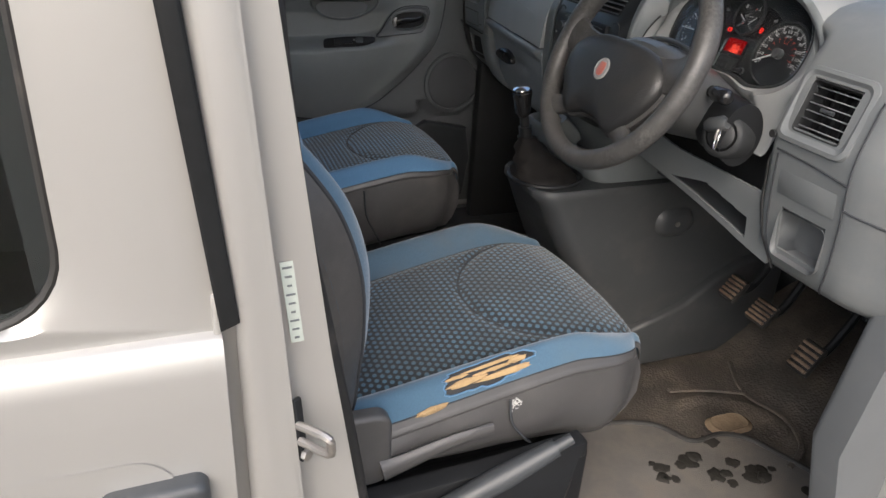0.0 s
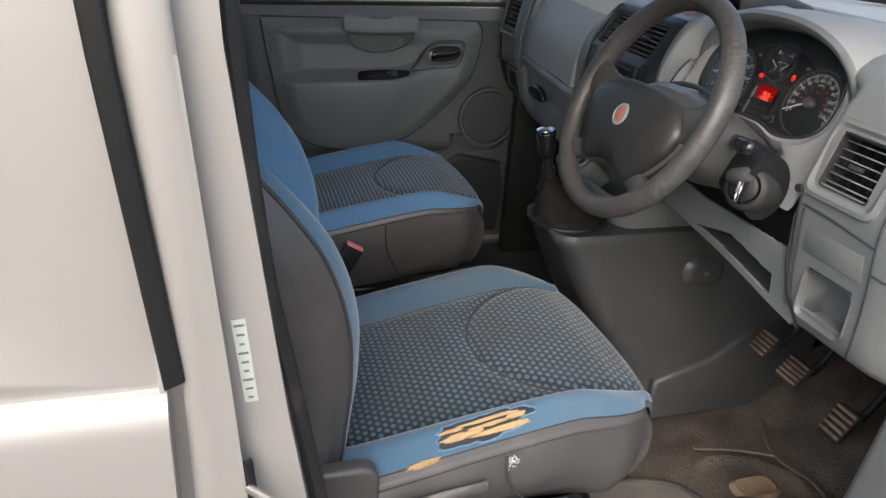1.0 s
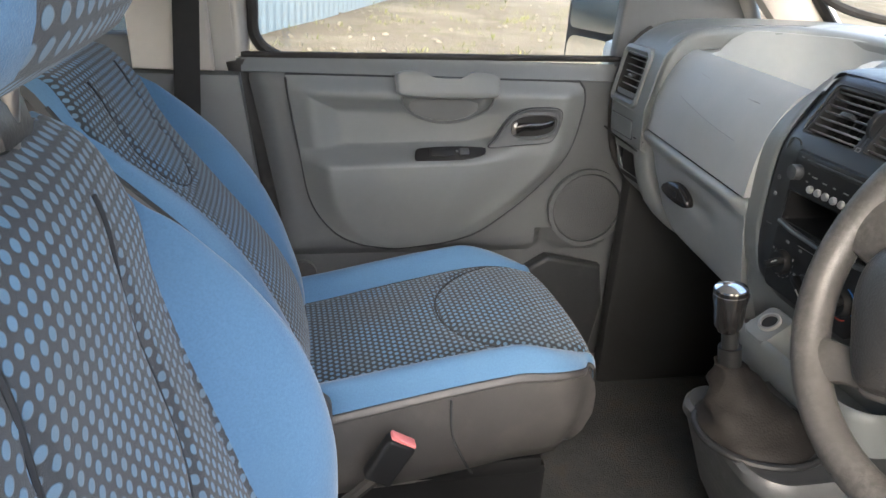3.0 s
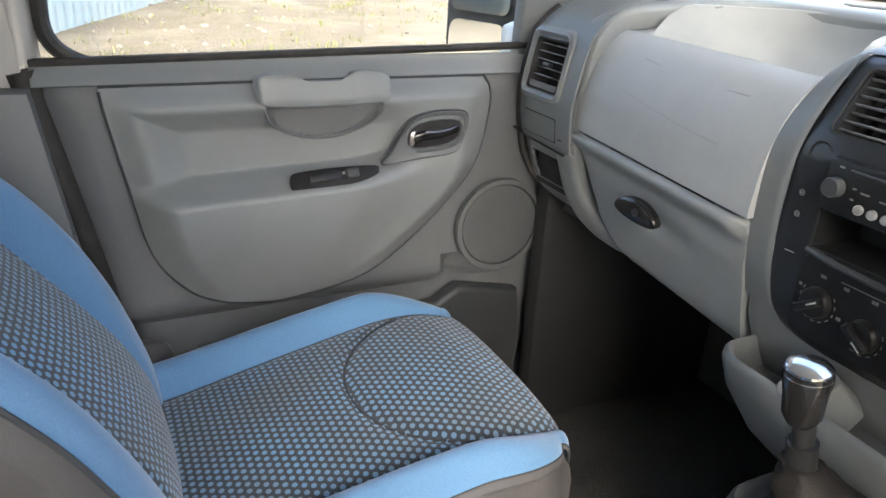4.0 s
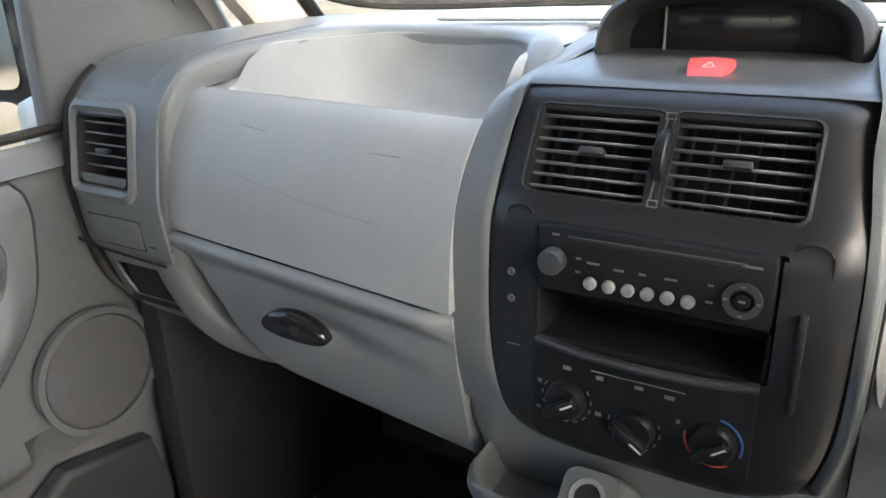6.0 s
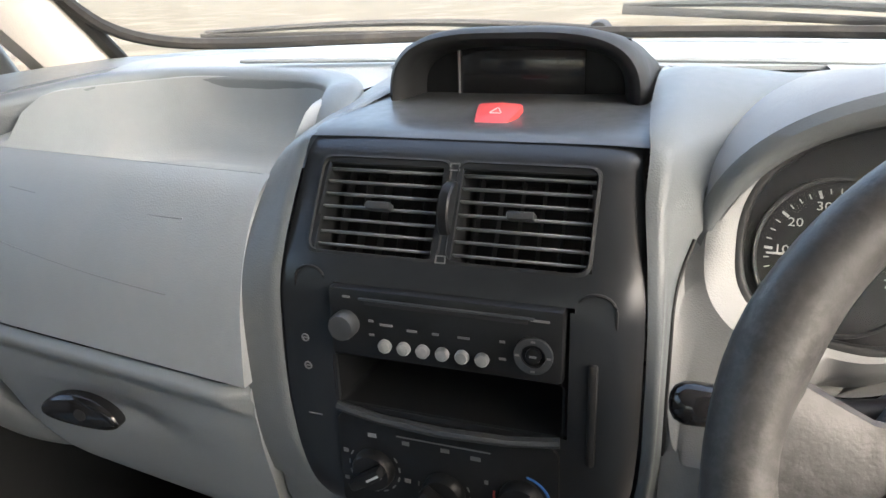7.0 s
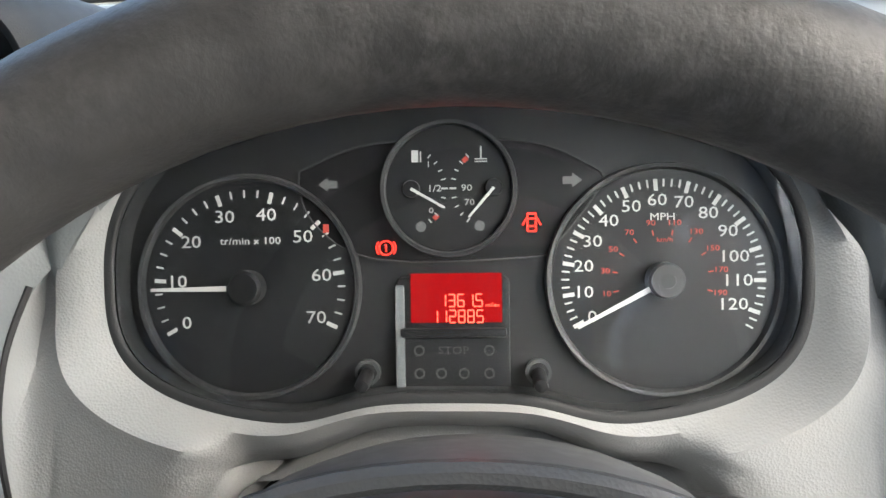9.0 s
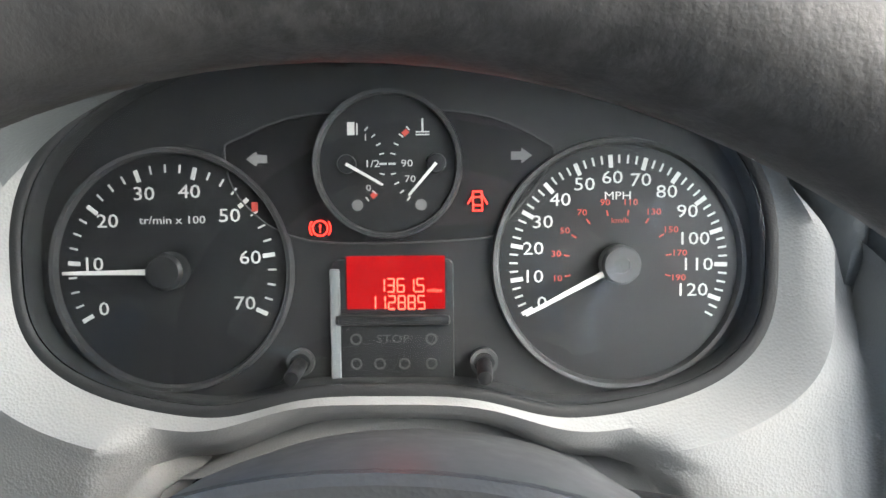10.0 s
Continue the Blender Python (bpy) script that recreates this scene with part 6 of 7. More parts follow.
part("right_pad", sheet(pad_right, span(-0.79, -0.262, 46), span(0, 1, 40)), PADTOP, dash, "pale grey dash top", 60)
part("centre_pad", sheet(lambda y, x: (x, y, 1.4035 - 0.012 * step(0.35, 0.8, x)), span(-0.275, 0.18, 12), span(0.34, 0.86, 12), 0.004), PADTOP, dash, "pale grey dash top behind the display", 60)
slot = smooth_path([(0.322, -0.40, 1.4065), (0.36, -0.2, 1.407), (0.375, 0.0, 1.407), (0.372, 0.2, 1.407), (0.355, 0.39, 1.407)], 6)
part("demister_slot", tube(bmesh.new(), [p + Vector((0.01, 0, -0.002)) for p in slot], 0.0055, 8, flat=0.5), VOID, dash, "narrow dark demister slot")
part("demister_lip", tube(bmesh.new(), [p + Vector((0.0, 0, -0.001)) for p in slot], 0.0025, 6), PAD, dash)

BC = -0.360


def hood_row(xt, xb, a, zb, zt, pw=2.3, n=56, lo=0):
    out = []
    for k in range(n + 1):
        t = radians(lo + (180 - 2 * lo) * k / n)
        c, s_ = math.cos(t), math.sin(t)
        h = math.copysign(abs(s_) ** (2 / pw), s_)
        out.append((xb + (xt - xb) * h, BC - a * math.copysign(abs(c) ** (2 / pw), c), zb + (zt - zb) * h))
    return out


def footed(rows):
    """Hood rows drawn together into a rounded foot at each end."""
    out = [list(map(Vector, r)) for r in rows]
    for end in (0, -1):
        mid = sum((r[end] for r in out), Vector()) / len(out)
        for r in out:
            p = r[end]
            ext = [p.lerp(mid, 0.25) - Vector((0, 0, 0.007)), p.lerp(mid, 0.7) - Vector((0, 0, 0.012)), p.lerp(mid, 0.97) - Vector((0, 0, 0.014))]
            if end == 0:
                r[0:0] = ext[::-1]
            else:
                r.extend(ext)
    return out


rows = [hood_row(0.15, 0.105, 0.169, 1.305, 1.394), hood_row(0.115, 0.10, 0.172, 1.305, 1.398), hood_row(0.088, 0.088, 0.181, 1.302, 1.405), hood_row(0.072, 0.080, 0.188, 1.30, 1.414), hood_row(0.07, 0.081, 0.193, 1.30, 1.421), hood_row(0.078, 0.087, 0.199, 1.30, 1.427)]
part("binnacle_hood", loft(footed(rows), closed=False), PADD, dash, "grey hood over the instruments", 60)
rows = [hood_row(0.078, 0.087, 0.199, 1.298, 1.427), hood_row(0.11, 0.105, 0.206, 1.298, 1.430), hood_row(0.17, 0.15, 0.214, 1.30, 1.428), hood_row(0.25, 0.21, 0.225, 1.31, 1.418), hood_row(0.34, 0.27, 0.24, 1.32, 1.405), hood_row(0.42, 0.33, 0.25, 1.32, 1.392)]
part("binnacle_top", loft(rows, closed=False), SILV, dash, "pale smooth binnacle top", 60)

# instrument cluster: local x to the right, y up, z towards the driver
CM = M((0.094, -0.355, 1.303), (0, -1, 0), (math.sin(radians(21)), 0, math.cos(radians(21))))


def bezel_outline(k=0.0, n=240):
    """The outline of the dark instrument panel; k widens it."""
    out = []
    for i in range(n):
        t = 2 * math.pi * i / n
        c, s_ = math.cos(t), math.sin(t)
        x = (0.1555 + k) * math.copysign(abs(c) ** (0.86 if s_ >= 0 else 0.64), c)
        if s_ >= 0:
            y = 0.005 + (0.088 + k) * s_ ** 0.86
        else:
            low = 0.0580 - 0.0125 * math.exp(-(x / 0.06) ** 4) + k
            y = 0.005 - (low + 0.005) * abs(s_) ** 0.64
        out.append((x, y))
    return out


clu = thing("instrument_cluster", (0.09, -0.355, 1.25), "lit instrument cluster with two dials and red display", "instrument cluster")
bm = bmesh.new()
prism(bm, CM @ Matrix.Translation((0, 0, -0.004)), bezel_outline(0.005), 0.003)
part("dial_plate", bm, surface("black instrument plate", (0.010, 0.0108, 0.012), 0.5, bump=0.0, vary=0.08), clu, "matt black instrument plate")
rows = []
for k, z in ((0.0035, -0.004), (0.0035, 0.008), (0.0045, 0.0125), (0.0065, 0.014), (0.0095, 0.0135)):
    rows.append([CM @ Vector((x, y, z)) for x, y in bezel_outline(k)])
part("bezel", loft(rows, cap=False), POD, clu, "charcoal bezel round the instruments", 60)


lens = part("cover_lens", prism(bmesh.new(), CM @ Matrix.Translation((0, 0, 0.0122)), bezel_outline(0.0042), 0.0012), LENS, clu, "clear cover lens over the dials")
lens.visible_shadow = False


# pale bowl outside the bezel, creased where it turns down to the knee panel
def bowl(w, top, low, hump, pw, n=240):
    """An outline about the bezel; the hump over the column is shallower than the rest."""
    out = []
    for i in range(n):
        t = 2 * math.pi * i / n
        c, s_ = math.cos(t), math.sin(t)
        up = step(0.0, 0.3, s_)
        x = (w - max(0, w - 0.171) * up) * math.copysign(abs(c) ** (2 / (pw + (2.15 - pw) * up)), c)
        if s_ >= 0:
            y = 0.003 + min(top, 0.101) * s_ ** (2 / 2.3)
        else:
            dip = low - (low - hump) * math.exp(-(x / 0.066) ** 4)
            y = 0.003 - (dip + 0.003) * abs(s_) ** (2 / pw)
        out.append((x, y))
    return out


rows = [rows[-1]]
for w, top, low, hump, pw, zt, zl in ((0.171, 0.099, 0.0735, 0.0575, 3.0, 0.017, 0.018), (0.179, 0.104, 0.0785, 0.0605, 3.0, 0.021, 0.025), (0.185, 0.108, 0.0825, 0.063, 3.0, 0.02, 0.0295), (0.188, 0.110, 0.0855, 0.0655, 3.2, 0.014, 0.028), (0.197, 0.111, 0.092, 0.072, 3.8, 0.008, 0.024)):
    rows.append([CM @ Vector((x, y, zt + (zl - 0.036 * step(0.125, 0.095, abs(x)) * max(0, w - 0.171) / 0.026 - zt) * step(0.0, -0.05, y))) for x, y in bowl(w, top, low, hump, pw)])
edge_row = bowl(0.200, 0.111, 0.095, 0.078, 5.0)
for kx, kz, back_, depth in ((0.033, 1.208, 0.014, 0.0), (0.021, 1.165, 0.045, 0.002)):
    row = []
    for x, y in edge_row:
        p = CM @ Vector((x, y - depth * step(0.0, -0.05, y), 0.022 - back_))
        g = step(-0.035, -0.075, y)
        f = max(g * step(0.098, 0.108, abs(x)), step(0.165, 0.195, abs(x)) * step(0.03, -0.01, y))
        row.append(p.lerp(Vector((kx + 0.014 * (1 - g), p.y + (0.006 if x < 0 else -0.006) * (1 - g), p.z + (kz - p.z) * g)), f))
    rows.append(row)
part("binnacle_surround", loft(rows, cap=False), SILV, dash, "pale grained plastic instrument surround", 50)


SGR = surface("satin grey rim", (0.075, 0.077, 0.08), 0.35, metal=0.4, bump=0.0)


def dial(cx, cy, r, a0, a1, n, major, label_r, labels, size, needle, name, rev=False):
    m_ = CM @ Matrix.Translation((cx, cy, -0.001))
    g = part(name, disc(bmesh.new(), m_, r, 0.0012, 64), surface("dial face", (0.006, 0.0066, 0.0075), 0.45, bump=0.0, vary=0.1), clu, "black dial face")
    part("dial_rim", loft([[m_ @ Vector((q * math.cos(2 * math.pi * k / 72), q * math.sin(2 * math.pi * k / 72), h)) for k in range(72)] for q, h in ((r - 0.0005, 0.001), (r + 0.0005, 0.0045), (r + 0.0022, 0.005), (r + 0.003, 0.0))], cap=False), surface("dial rim", (0.035, 0.036, 0.038), 0.45, metal=0.2, bump=0.0), g, "satin grey ring")
    for k in range(n + 1):
        bm = bmesh.new()
        a = a0 + (a1 - a0) * k / n
        big = k % major == 0
        ln = r * (0.105 if big else 0.07)
        bar(bm, m_ @ Matrix.Translation((0, 0, 0.0014)), (r * 0.905 - ln / 2) * math.cos(radians(a)), (r * 0.905 - ln / 2) * math.sin(radians(a)), ln, r * (0.036 if big else 0.016), 0.0003, a)
        part("tick", bm, WHITE, g)
    for k, tx in enumerate(labels):
        bm = bmesh.new()
        a = a0 + (a1 - a0) * k / (len(labels) - 1)
        letters(bm, m_ @ Matrix.Translation((0, 0, 0.0014)), tx, label_r * math.cos(radians(a)), label_r * math.sin(radians(a)), size)
        part("numeral", bm, WHITE, g)
    na = radians(needle)
    nd = bmesh.new()
    nm_ = m_ @ Matrix.Translation((0, 0, 0.008)) @ pose(0, 0, 0, 0, 0, needle)
    prism(nd, nm_, [(0.004, 0.0013), (0.004, -0.0013), (r * 0.88, -0.0007), (r * 0.88, 0.0007)], 0.001)
    part("needle", nd, WHITE, g, "white needle")
    part("hub", lathe(bmesh.new(), m_, [(0.0085, 0.0), (0.0085, 0.010), (0.007, 0.0118), (0.001, 0.012)], 32), BLACK if not rev else DARK, g, "dark needle hub")
    if rev:
        part("hub_cap", ring(bmesh.new(), m_ @ Matrix.Translation((0, 0, 0.0119)), 0.0035, 0.0075, 0.0006, 32), SGR, g, "satin grey hub cap")
    return g, m_


tg, tm = dial(-0.0985, -0.0008, 0.0525, 209, -25, 28, 4, 0.0362, ["0", "10", "20", "30", "40", "50", "60", "70"], 0.0086, 180.5, "rev_counter")
part("unit_text", letters(bmesh.new(), tm @ Matrix.Translation((0, 0, 0.0014)), "tr/min x 100", 0.001, 0.0225, 0.005), WHITE, tg)
part("red_mark", bar(bmesh.new(), tm @ Matrix.Translation((0, 0, 0.0014)), 0.0385, 0.0282, 0.0028, 0.004), REDP, tg)
sg_, sm2 = dial(0.1005, 0.0008, 0.0525, 208, -29.5, 50, 4, 0.0338, [], 0.008, 208, "speedometer", True)
for k, tx in enumerate(["0", "10", "20", "30", "40", "50", "60", "70", "80", "90", "100", "110", "120"]):
    a = 208 - 19.05 * k
    bm = bmesh.new()
    q = 0.0375 if len(tx) < 3 else 0.0345
    letters(bm, sm2 @ Matrix.Translation((0, 0, 0.0014)), tx, q * math.cos(radians(a)), q * math.sin(radians(a)), 0.008)
    part("numeral", bm, WHITE, sg_)
part("unit_text", letters(bmesh.new(), sm2 @ Matrix.Translation((0, 0, 0.0014)), "MPH", 0.0, 0.0295, 0.005), WHITE, sg_)
for k, tx in enumerate(["10", "30", "50", "70", "90", "110", "130", "150", "170", "190"]):
    a = 194 - 208 * k / 9
    bm = bmesh.new()
    letters(bm, sm2 @ Matrix.Translation((0, 0, 0.0014)), tx, 0.0272 * math.cos(radians(a)), 0.0272 * math.sin(radians(a)), 0.0038)
    bar(bm, sm2 @ Matrix.Translation((0, 0, 0.0014)), 0.0225 * math.cos(radians(a)), 0.0225 * math.sin(radians(a)), 0.0025, 0.0006, 0.0003, a)
    part("inner_numeral", bm, REDP, sg_)
part("inner_unit_text", letters(bmesh.new(), sm2 @ Matrix.Translation((0, 0, 0.0014)), "km/h", 0.001, 0.0188, 0.0032), REDP, sg_)
# fuel and temperature gauge
gm = CM @ Matrix.Translation((0.0, 0.0455, 0.001))
gf = part("small_gauge", disc(bmesh.new(), gm, 0.0305, 0.002, 56), bpy.data.materials["dial face"], clu, "small fuel and temperature dial")
part("dial_rim", loft([[gm @ Vector((q * math.cos(2 * math.pi * k / 64), q * math.sin(2 * math.pi * k / 64), h)) for k in range(64)] for q, h in ((0.030, 0.001), (0.0305, 0.006), (0.0322, 0.0065), (0.033, -0.002))], cap=False), bpy.data.materials["dial rim"], gf, "satin grey ring")
gt = gm @ Matrix.Translation((0, 0, 0.0022))
bm = bmesh.new()
for sx in (-1, 1):
    for k in range(9):
        a = radians(-52 + 104 * k / 8)
        bar(bm, gt, sx * (0.0205 - 0.0185 * math.cos(a)), 0.0185 * math.sin(a) * 1.05, 0.0032 if k == 4 else 0.0022, 0.0006 if k != 4 else 0.0009, 0.0003, -sx * math.degrees(a))
letters(bm, gt, "1/2", -0.0068, 0.0, 0.0045)
letters(bm, gt, "90", 0.0085, 0.0, 0.0045)
letters(bm, gt, "1", -0.0095, 0.0115, 0.0042)
letters(bm, gt, "0", -0.0085, -0.0105, 0.004)
letters(bm, gt, "70", 0.0098, -0.0068, 0.0042)
prism(bm, gt @ Matrix.Translation((-0.0155, 0.0155, 0)), [(-0.002, -0.0028), (0.0012, -0.0028), (0.0012, 0.0028), (-0.002, 0.0028)], 0.0003)
bar(bm, gt, -0.0132, 0.0152, 0.0006, 0.005)
bar(bm, gt, 0.0155, 0.0165, 0.0008, 0.006)
bar(bm, gt, 0.0155, 0.0137, 0.006, 0.0006)
bar(bm, gt, 0.0155, 0.0125, 0.006, 0.0006)
part("gauge_print", bm, WHITE, gf, "white gauge print")
bm = bmesh.new()
bar(bm, gt, -0.0062, -0.0135, 0.0028, 0.0022, 0.0003, 40)
bar(bm, gt, 0.008, 0.0135, 0.0028, 0.0022, 0.0003, 40)
part("gauge_red_print", bm, REDP, gf)
for cx, a in ((-0.0178, -30), (0.0215, 229)):
    part("gauge_hub", disc(bmesh.new(), gt @ Matrix.Translation((cx, 0.0, 0)), 0.0042, 0.003, 24, 0.001), BLACK, gf)
    part("gauge_needle", prism(bmesh.new(), gt @ Matrix.Translation((cx, 0.0, 0.0032)) @ pose(0, 0, 0, 0, 0, a), [(0.0, 0.0007), (0.0, -0.0007), (0.0185, -0.0005), (0.0185, 0.0005)], 0.0006), WHITE, gf, "white needle")
for cx in (-0.0135, 0.0145):
    part("warning_lens", disc(bmesh.new(), gt @ Matrix.Translation((cx, -0.018, 0)), 0.0025, 0.0003, 20), GREYP, gf, "unlit lens")
# wings with indicator arrows, display block
wing_o = [(-0.073, 0.052), (-0.066, 0.030), (-0.036, 0.012), (0.036, 0.012), (0.05, 0.018), (0.072, 0.046), (0.066, 0.056), (0.034, 0.068), (-0.034, 0.068), (-0.066, 0.058)]
wo = [tuple(p.xy) for p in smooth_path([(x, y, 0) for x, y in wing_o], 4, True)]
part("warning_panel", prism(bmesh.new(), CM @ Matrix.Translation((0, 0, -0.001)), wo, 0.0014, 0.0004), SATIN, clu, "gloss black warning light panel")
part("warning_panel_edge", tube(bmesh.new(), [CM @ Vector((x, y, 0.0005)) for x, y in wo], 0.0005, 5, closed=True), DIMP, clu)
for sx in (-1, 1):
    bm = bmesh.new()
    q = CM @ Matrix.Translation((sx * 0.0585, 0.0485, 0.0006))
    prism(bm, q, [(sx * 0.0048, 0), (sx * 0.0, 0.0035), (sx * 0.0, 0.0018), (-sx * 0.0045, 0.0018), (-sx * 0.0045, -0.0018), (sx * 0.0, -0.0018), (sx * 0.0, -0.0035)], 0.0003)
    part("indicator_arrow", bm, GREYP, clu, "unlit indicator arrow")
q = CM @ Matrix.Translation((-0.0308, 0.0175, 0.0008))
bm = ring(bmesh.new(), q, 0.0030, 0.0037, 0.0004, 28)
ring(bm, q, 0.0044, 0.0050, 0.0004, 10, 140, 220)
ring(bm, q, 0.0044, 0.0050, 0.0004, 10, -40, 40)
bar(bm, q, 0, 0.0006, 0.0007, 0.0022)
bar(bm, q, 0, -0.0015, 0.0007, 0.0007)
part("brake_warning_light", bm, WARN, clu, "glowing red brake warning symbol")
q = CM @ Matrix.Translation((0.0392, 0.0288, 0.0008))
bm = bmesh.new()
bar(bm, q, -0.002, 0, 0.0007, 0.0085)
bar(bm, q, 0.002, 0, 0.0007, 0.0085)
for y in (0.0042, 0.0018, -0.0018, -0.0042):
    bar(bm, q, 0, y, 0.0046, 0.0007)
for sx in (-1, 1):
    bar(bm, q, sx * 0.0033, 0.0005, 0.0007, 0.0042, 0.0004, sx * 30)
part("door_open_light", bm, WARN, clu, "glowing red open door symbol")
db = CM @ Matrix.Translation((0.0012, -0.0135, 0.0))
part("display_block", prism(bmesh.new(), db @ Matrix.Translation((0, -0.011, -0.002)), rounded(0.054, 0.056, 0.003, 3), 0.005, 0.001), BLACK, clu)
part("display_side", boxed(db @ Matrix.Translation((-0.0255, -0.012, 0.0025)), (0.0045, 0.05, 0.004), 0.001), PADD, clu, "pale strip beside the display")
part("lcd", boxed(db @ Matrix.Translation((0.0016, 0.0068, 0.0028)), (0.0435, 0.0235, 0.0012), 0.0), LCD, clu, "red backlit display")
part("display_bar", boxed(db @ Matrix.Translation((0.0, -0.0098, 0.004)), (0.051, 0.0045, 0.004), 0.0015), BLACK, clu)


def segments(bm, m_, text, x, y, h):
    """Seven-segment digits."""
    table = {"0": "abcdef", "1": "bc", "2": "abged", "3": "abgcd", "4": "fgbc", "5": "afgcd", "6": "afgedc", "7": "abc", "8": "abcdefg", "9": "abcdfg"}
    w, t = h * 0.5, h * 0.11
    pos = {"a": (0, h / 2, w, t), "g": (0, 0, w, t), "d": (0, -h / 2, w, t), "b": (w / 2, h / 4, t, h * 0.42), "c": (w / 2, -h / 4, t, h * 0.42), "f": (-w / 2, h / 4, t, h * 0.42), "e": (-w / 2, -h / 4, t, h * 0.42)}
    for ch in text:
        if ch == ".":
            bar(bm, m_, x - w * 0.72, y - h / 2, t * 1.3, t * 1.3)
            continue
        for sgm in table[ch]:
            dx_, dy_, sw_, sh_ = pos[sgm]
            bar(bm, m_, x + dx_, y + dy_, sw_, sh_)
        x += w * 1.5
    return bm


lm_ = db @ Matrix.Translation((0.0016, 0.0068, 0.0036))
for text, x_, y_ in (("1361.5", -0.0065, -0.0012), ("112885", -0.0105, -0.0088)):
    for k, ch in enumerate(text.replace(".", "")):
        part("display_digit", segments(bmesh.new(), lm_, ch + ("." if text[k + 1:k + 2] == "." else ""), x_ + 0.00435 * k, y_, 0.0058), LCDON, clu)
part("display_unit", letters(bmesh.new(), lm_, "miles", 0.0172, -0.0035, 0.0027), LCDON, clu)
bm = bmesh.new()
letters(bm, db @ Matrix.Translation((0, 0, 0.0032)), "STOP", 0.0, -0.0185, 0.0052)
for x, y in ((-0.0165, -0.0185), (0.017, -0.0185), (-0.0165, -0.0295), (-0.006, -0.0295), (0.005, -0.0295), (0.017, -0.0295)):
    ring(bm, db @ Matrix.Translation((x, y, 0.0032)), 0.0018, 0.0027, 0.0003, 12)
pieces("unlit_symbol", bm, DIMP, clu)
for px in (-0.0405, 0.0415):
    pn = part("reset_pin", lathe(bmesh.new(), CM @ Matrix.Translation((px, -0.0425, 0.0)) @ pose(0, 0, 0, 8, 0, 0), [(0.0048, 0), (0.0048, 0.004), (0.0034, 0.0045), (0.0034, 0.02), (0.003, 0.0215), (0.001, 0.022)], 18), BLACK, clu, "black reset pin")
    part("pin_collar", ring(bmesh.new(), CM @ Matrix.Translation((px, -0.0425, 0.0)), 0.0045, 0.0062, 0.004, 24), SGR, pn)

# right end of the dash: vent, coin lid, cubby
rprof = smooth_path([(0.12, 0, 0.985), (0.07, 0, 0.99), (0.04, 0, 1.005), (0.027, 0, 1.03), (0.02, 0, 1.07), (0.013, 0, 1.12), (0.005, 0, 1.18), (0.004, 0, 1.22), (0.012, 0, 1.26), (0.026, 0, 1.305), (0.05, 0, 1.345), (0.09, 0, 1.375), (0.14, 0, 1.395), (0.22, 0, 1.404)], 6)


def right_block(y, v):
    p = rprof[int(v)]
    deep = 0.06 * step(-0.560, -0.525, y) * step(1.375, 1.31, p.z)
    return (p.x + 0.03 * step(-0.72, -0.83, y) + 0.05 * step(-0.582, -0.552, y) ** 1.5 * step(1.375, 1.31, p.z) + deep, y, p.z - 0.9 * max(0, -y - 0.66) ** 2 * step(1.25, 1.38, p.z))


part("right_end_block", sheet(right_block, span(-0.815, -0.525, 40, -0.60, -0.685, -0.615, -0.70), list(range(len(rprof))), 0.004,
     skip=lambda y, v: (-0.685 < y < -0.60 and 1.233 < rprof[int(v)].z < 1.298) or (-0.70 < y < -0.615 and 1.036 < rprof[int(v)].z < 1.105)), PADR, dash, "grey dash end with an air vent", 60)
vent(dash, M((0.0175, -0.643, 1.266), (0, -1, 0), (0.3, 0, 1)), 0.082, 0.07, 6, True, 5)
rb = loft([[(x_, -0.6575 + a * s_, 1.07 + b * s_) for a, b in rounded(0.088, 0.072, 0.012, 4)] for x_, s_ in ((0.014, 1.04), (0.03, 0.97), (0.055, 0.85))], cap=False)
bmesh.ops.contextual_create(rb, geom=[v for v in rb.verts][-24:])
part("door_cubby", rb, DOORD, dash, "open moulded cubby")
part("coin_lid", boxed(M((0.0125, -0.655, 1.15), (0, -1, 0), (-0.1, 0, 1)), (0.11, 0.042, 0.01), 0.004), PADR, dash, "small flap")
part("end_joint", tube(bmesh.new(), [(0.02, -0.57, 1.21), (0.009, -0.572, 1.17), (0.014, -0.575, 1.1), (0.022, -0.585, 1.05), (0.035, -0.61, 1.0)], 0.0022, 6), VOID, dash)
RX = lambda z: next((a.x + (b.x - a.x) * (z - a.z) / max(1e-6, b.z - a.z) for a, b in zip(rprof, rprof[1:]) if a.z <= z <= b.z and a.x < 0.1), 0.1)
on_end = lambda y, z, out_=0.001: Vector((right_block(y, min(range(len(rprof)), key=lambda i: abs(rprof[i].z - z)))[0] + RX(z) - rprof[min(range(len(rprof)), key=lambda i: abs(rprof[i].z - z))].x - out_, y, z))
for path_ in ([(-0.588, 1.196), (-0.65, 1.193), (-0.722, 1.185)], [(-0.722, 1.30), (-0.722, 1.2), (-0.722, 1.12), (-0.715, 1.04), (-0.70, 1.0)], [(-0.722, 1.150), (-0.77, 1.145), (-0.808, 1.14)], [(-0.592, 1.19), (-0.59, 1.12), (-0.592, 1.06), (-0.605, 1.01)]):
    part("panel_joint", tube(bmesh.new(), [on_end(p.x, p.y) for p in smooth_path([(y, z, 0) for y, z in path_], 6)], 0.0016, 6), SEAM, dash)
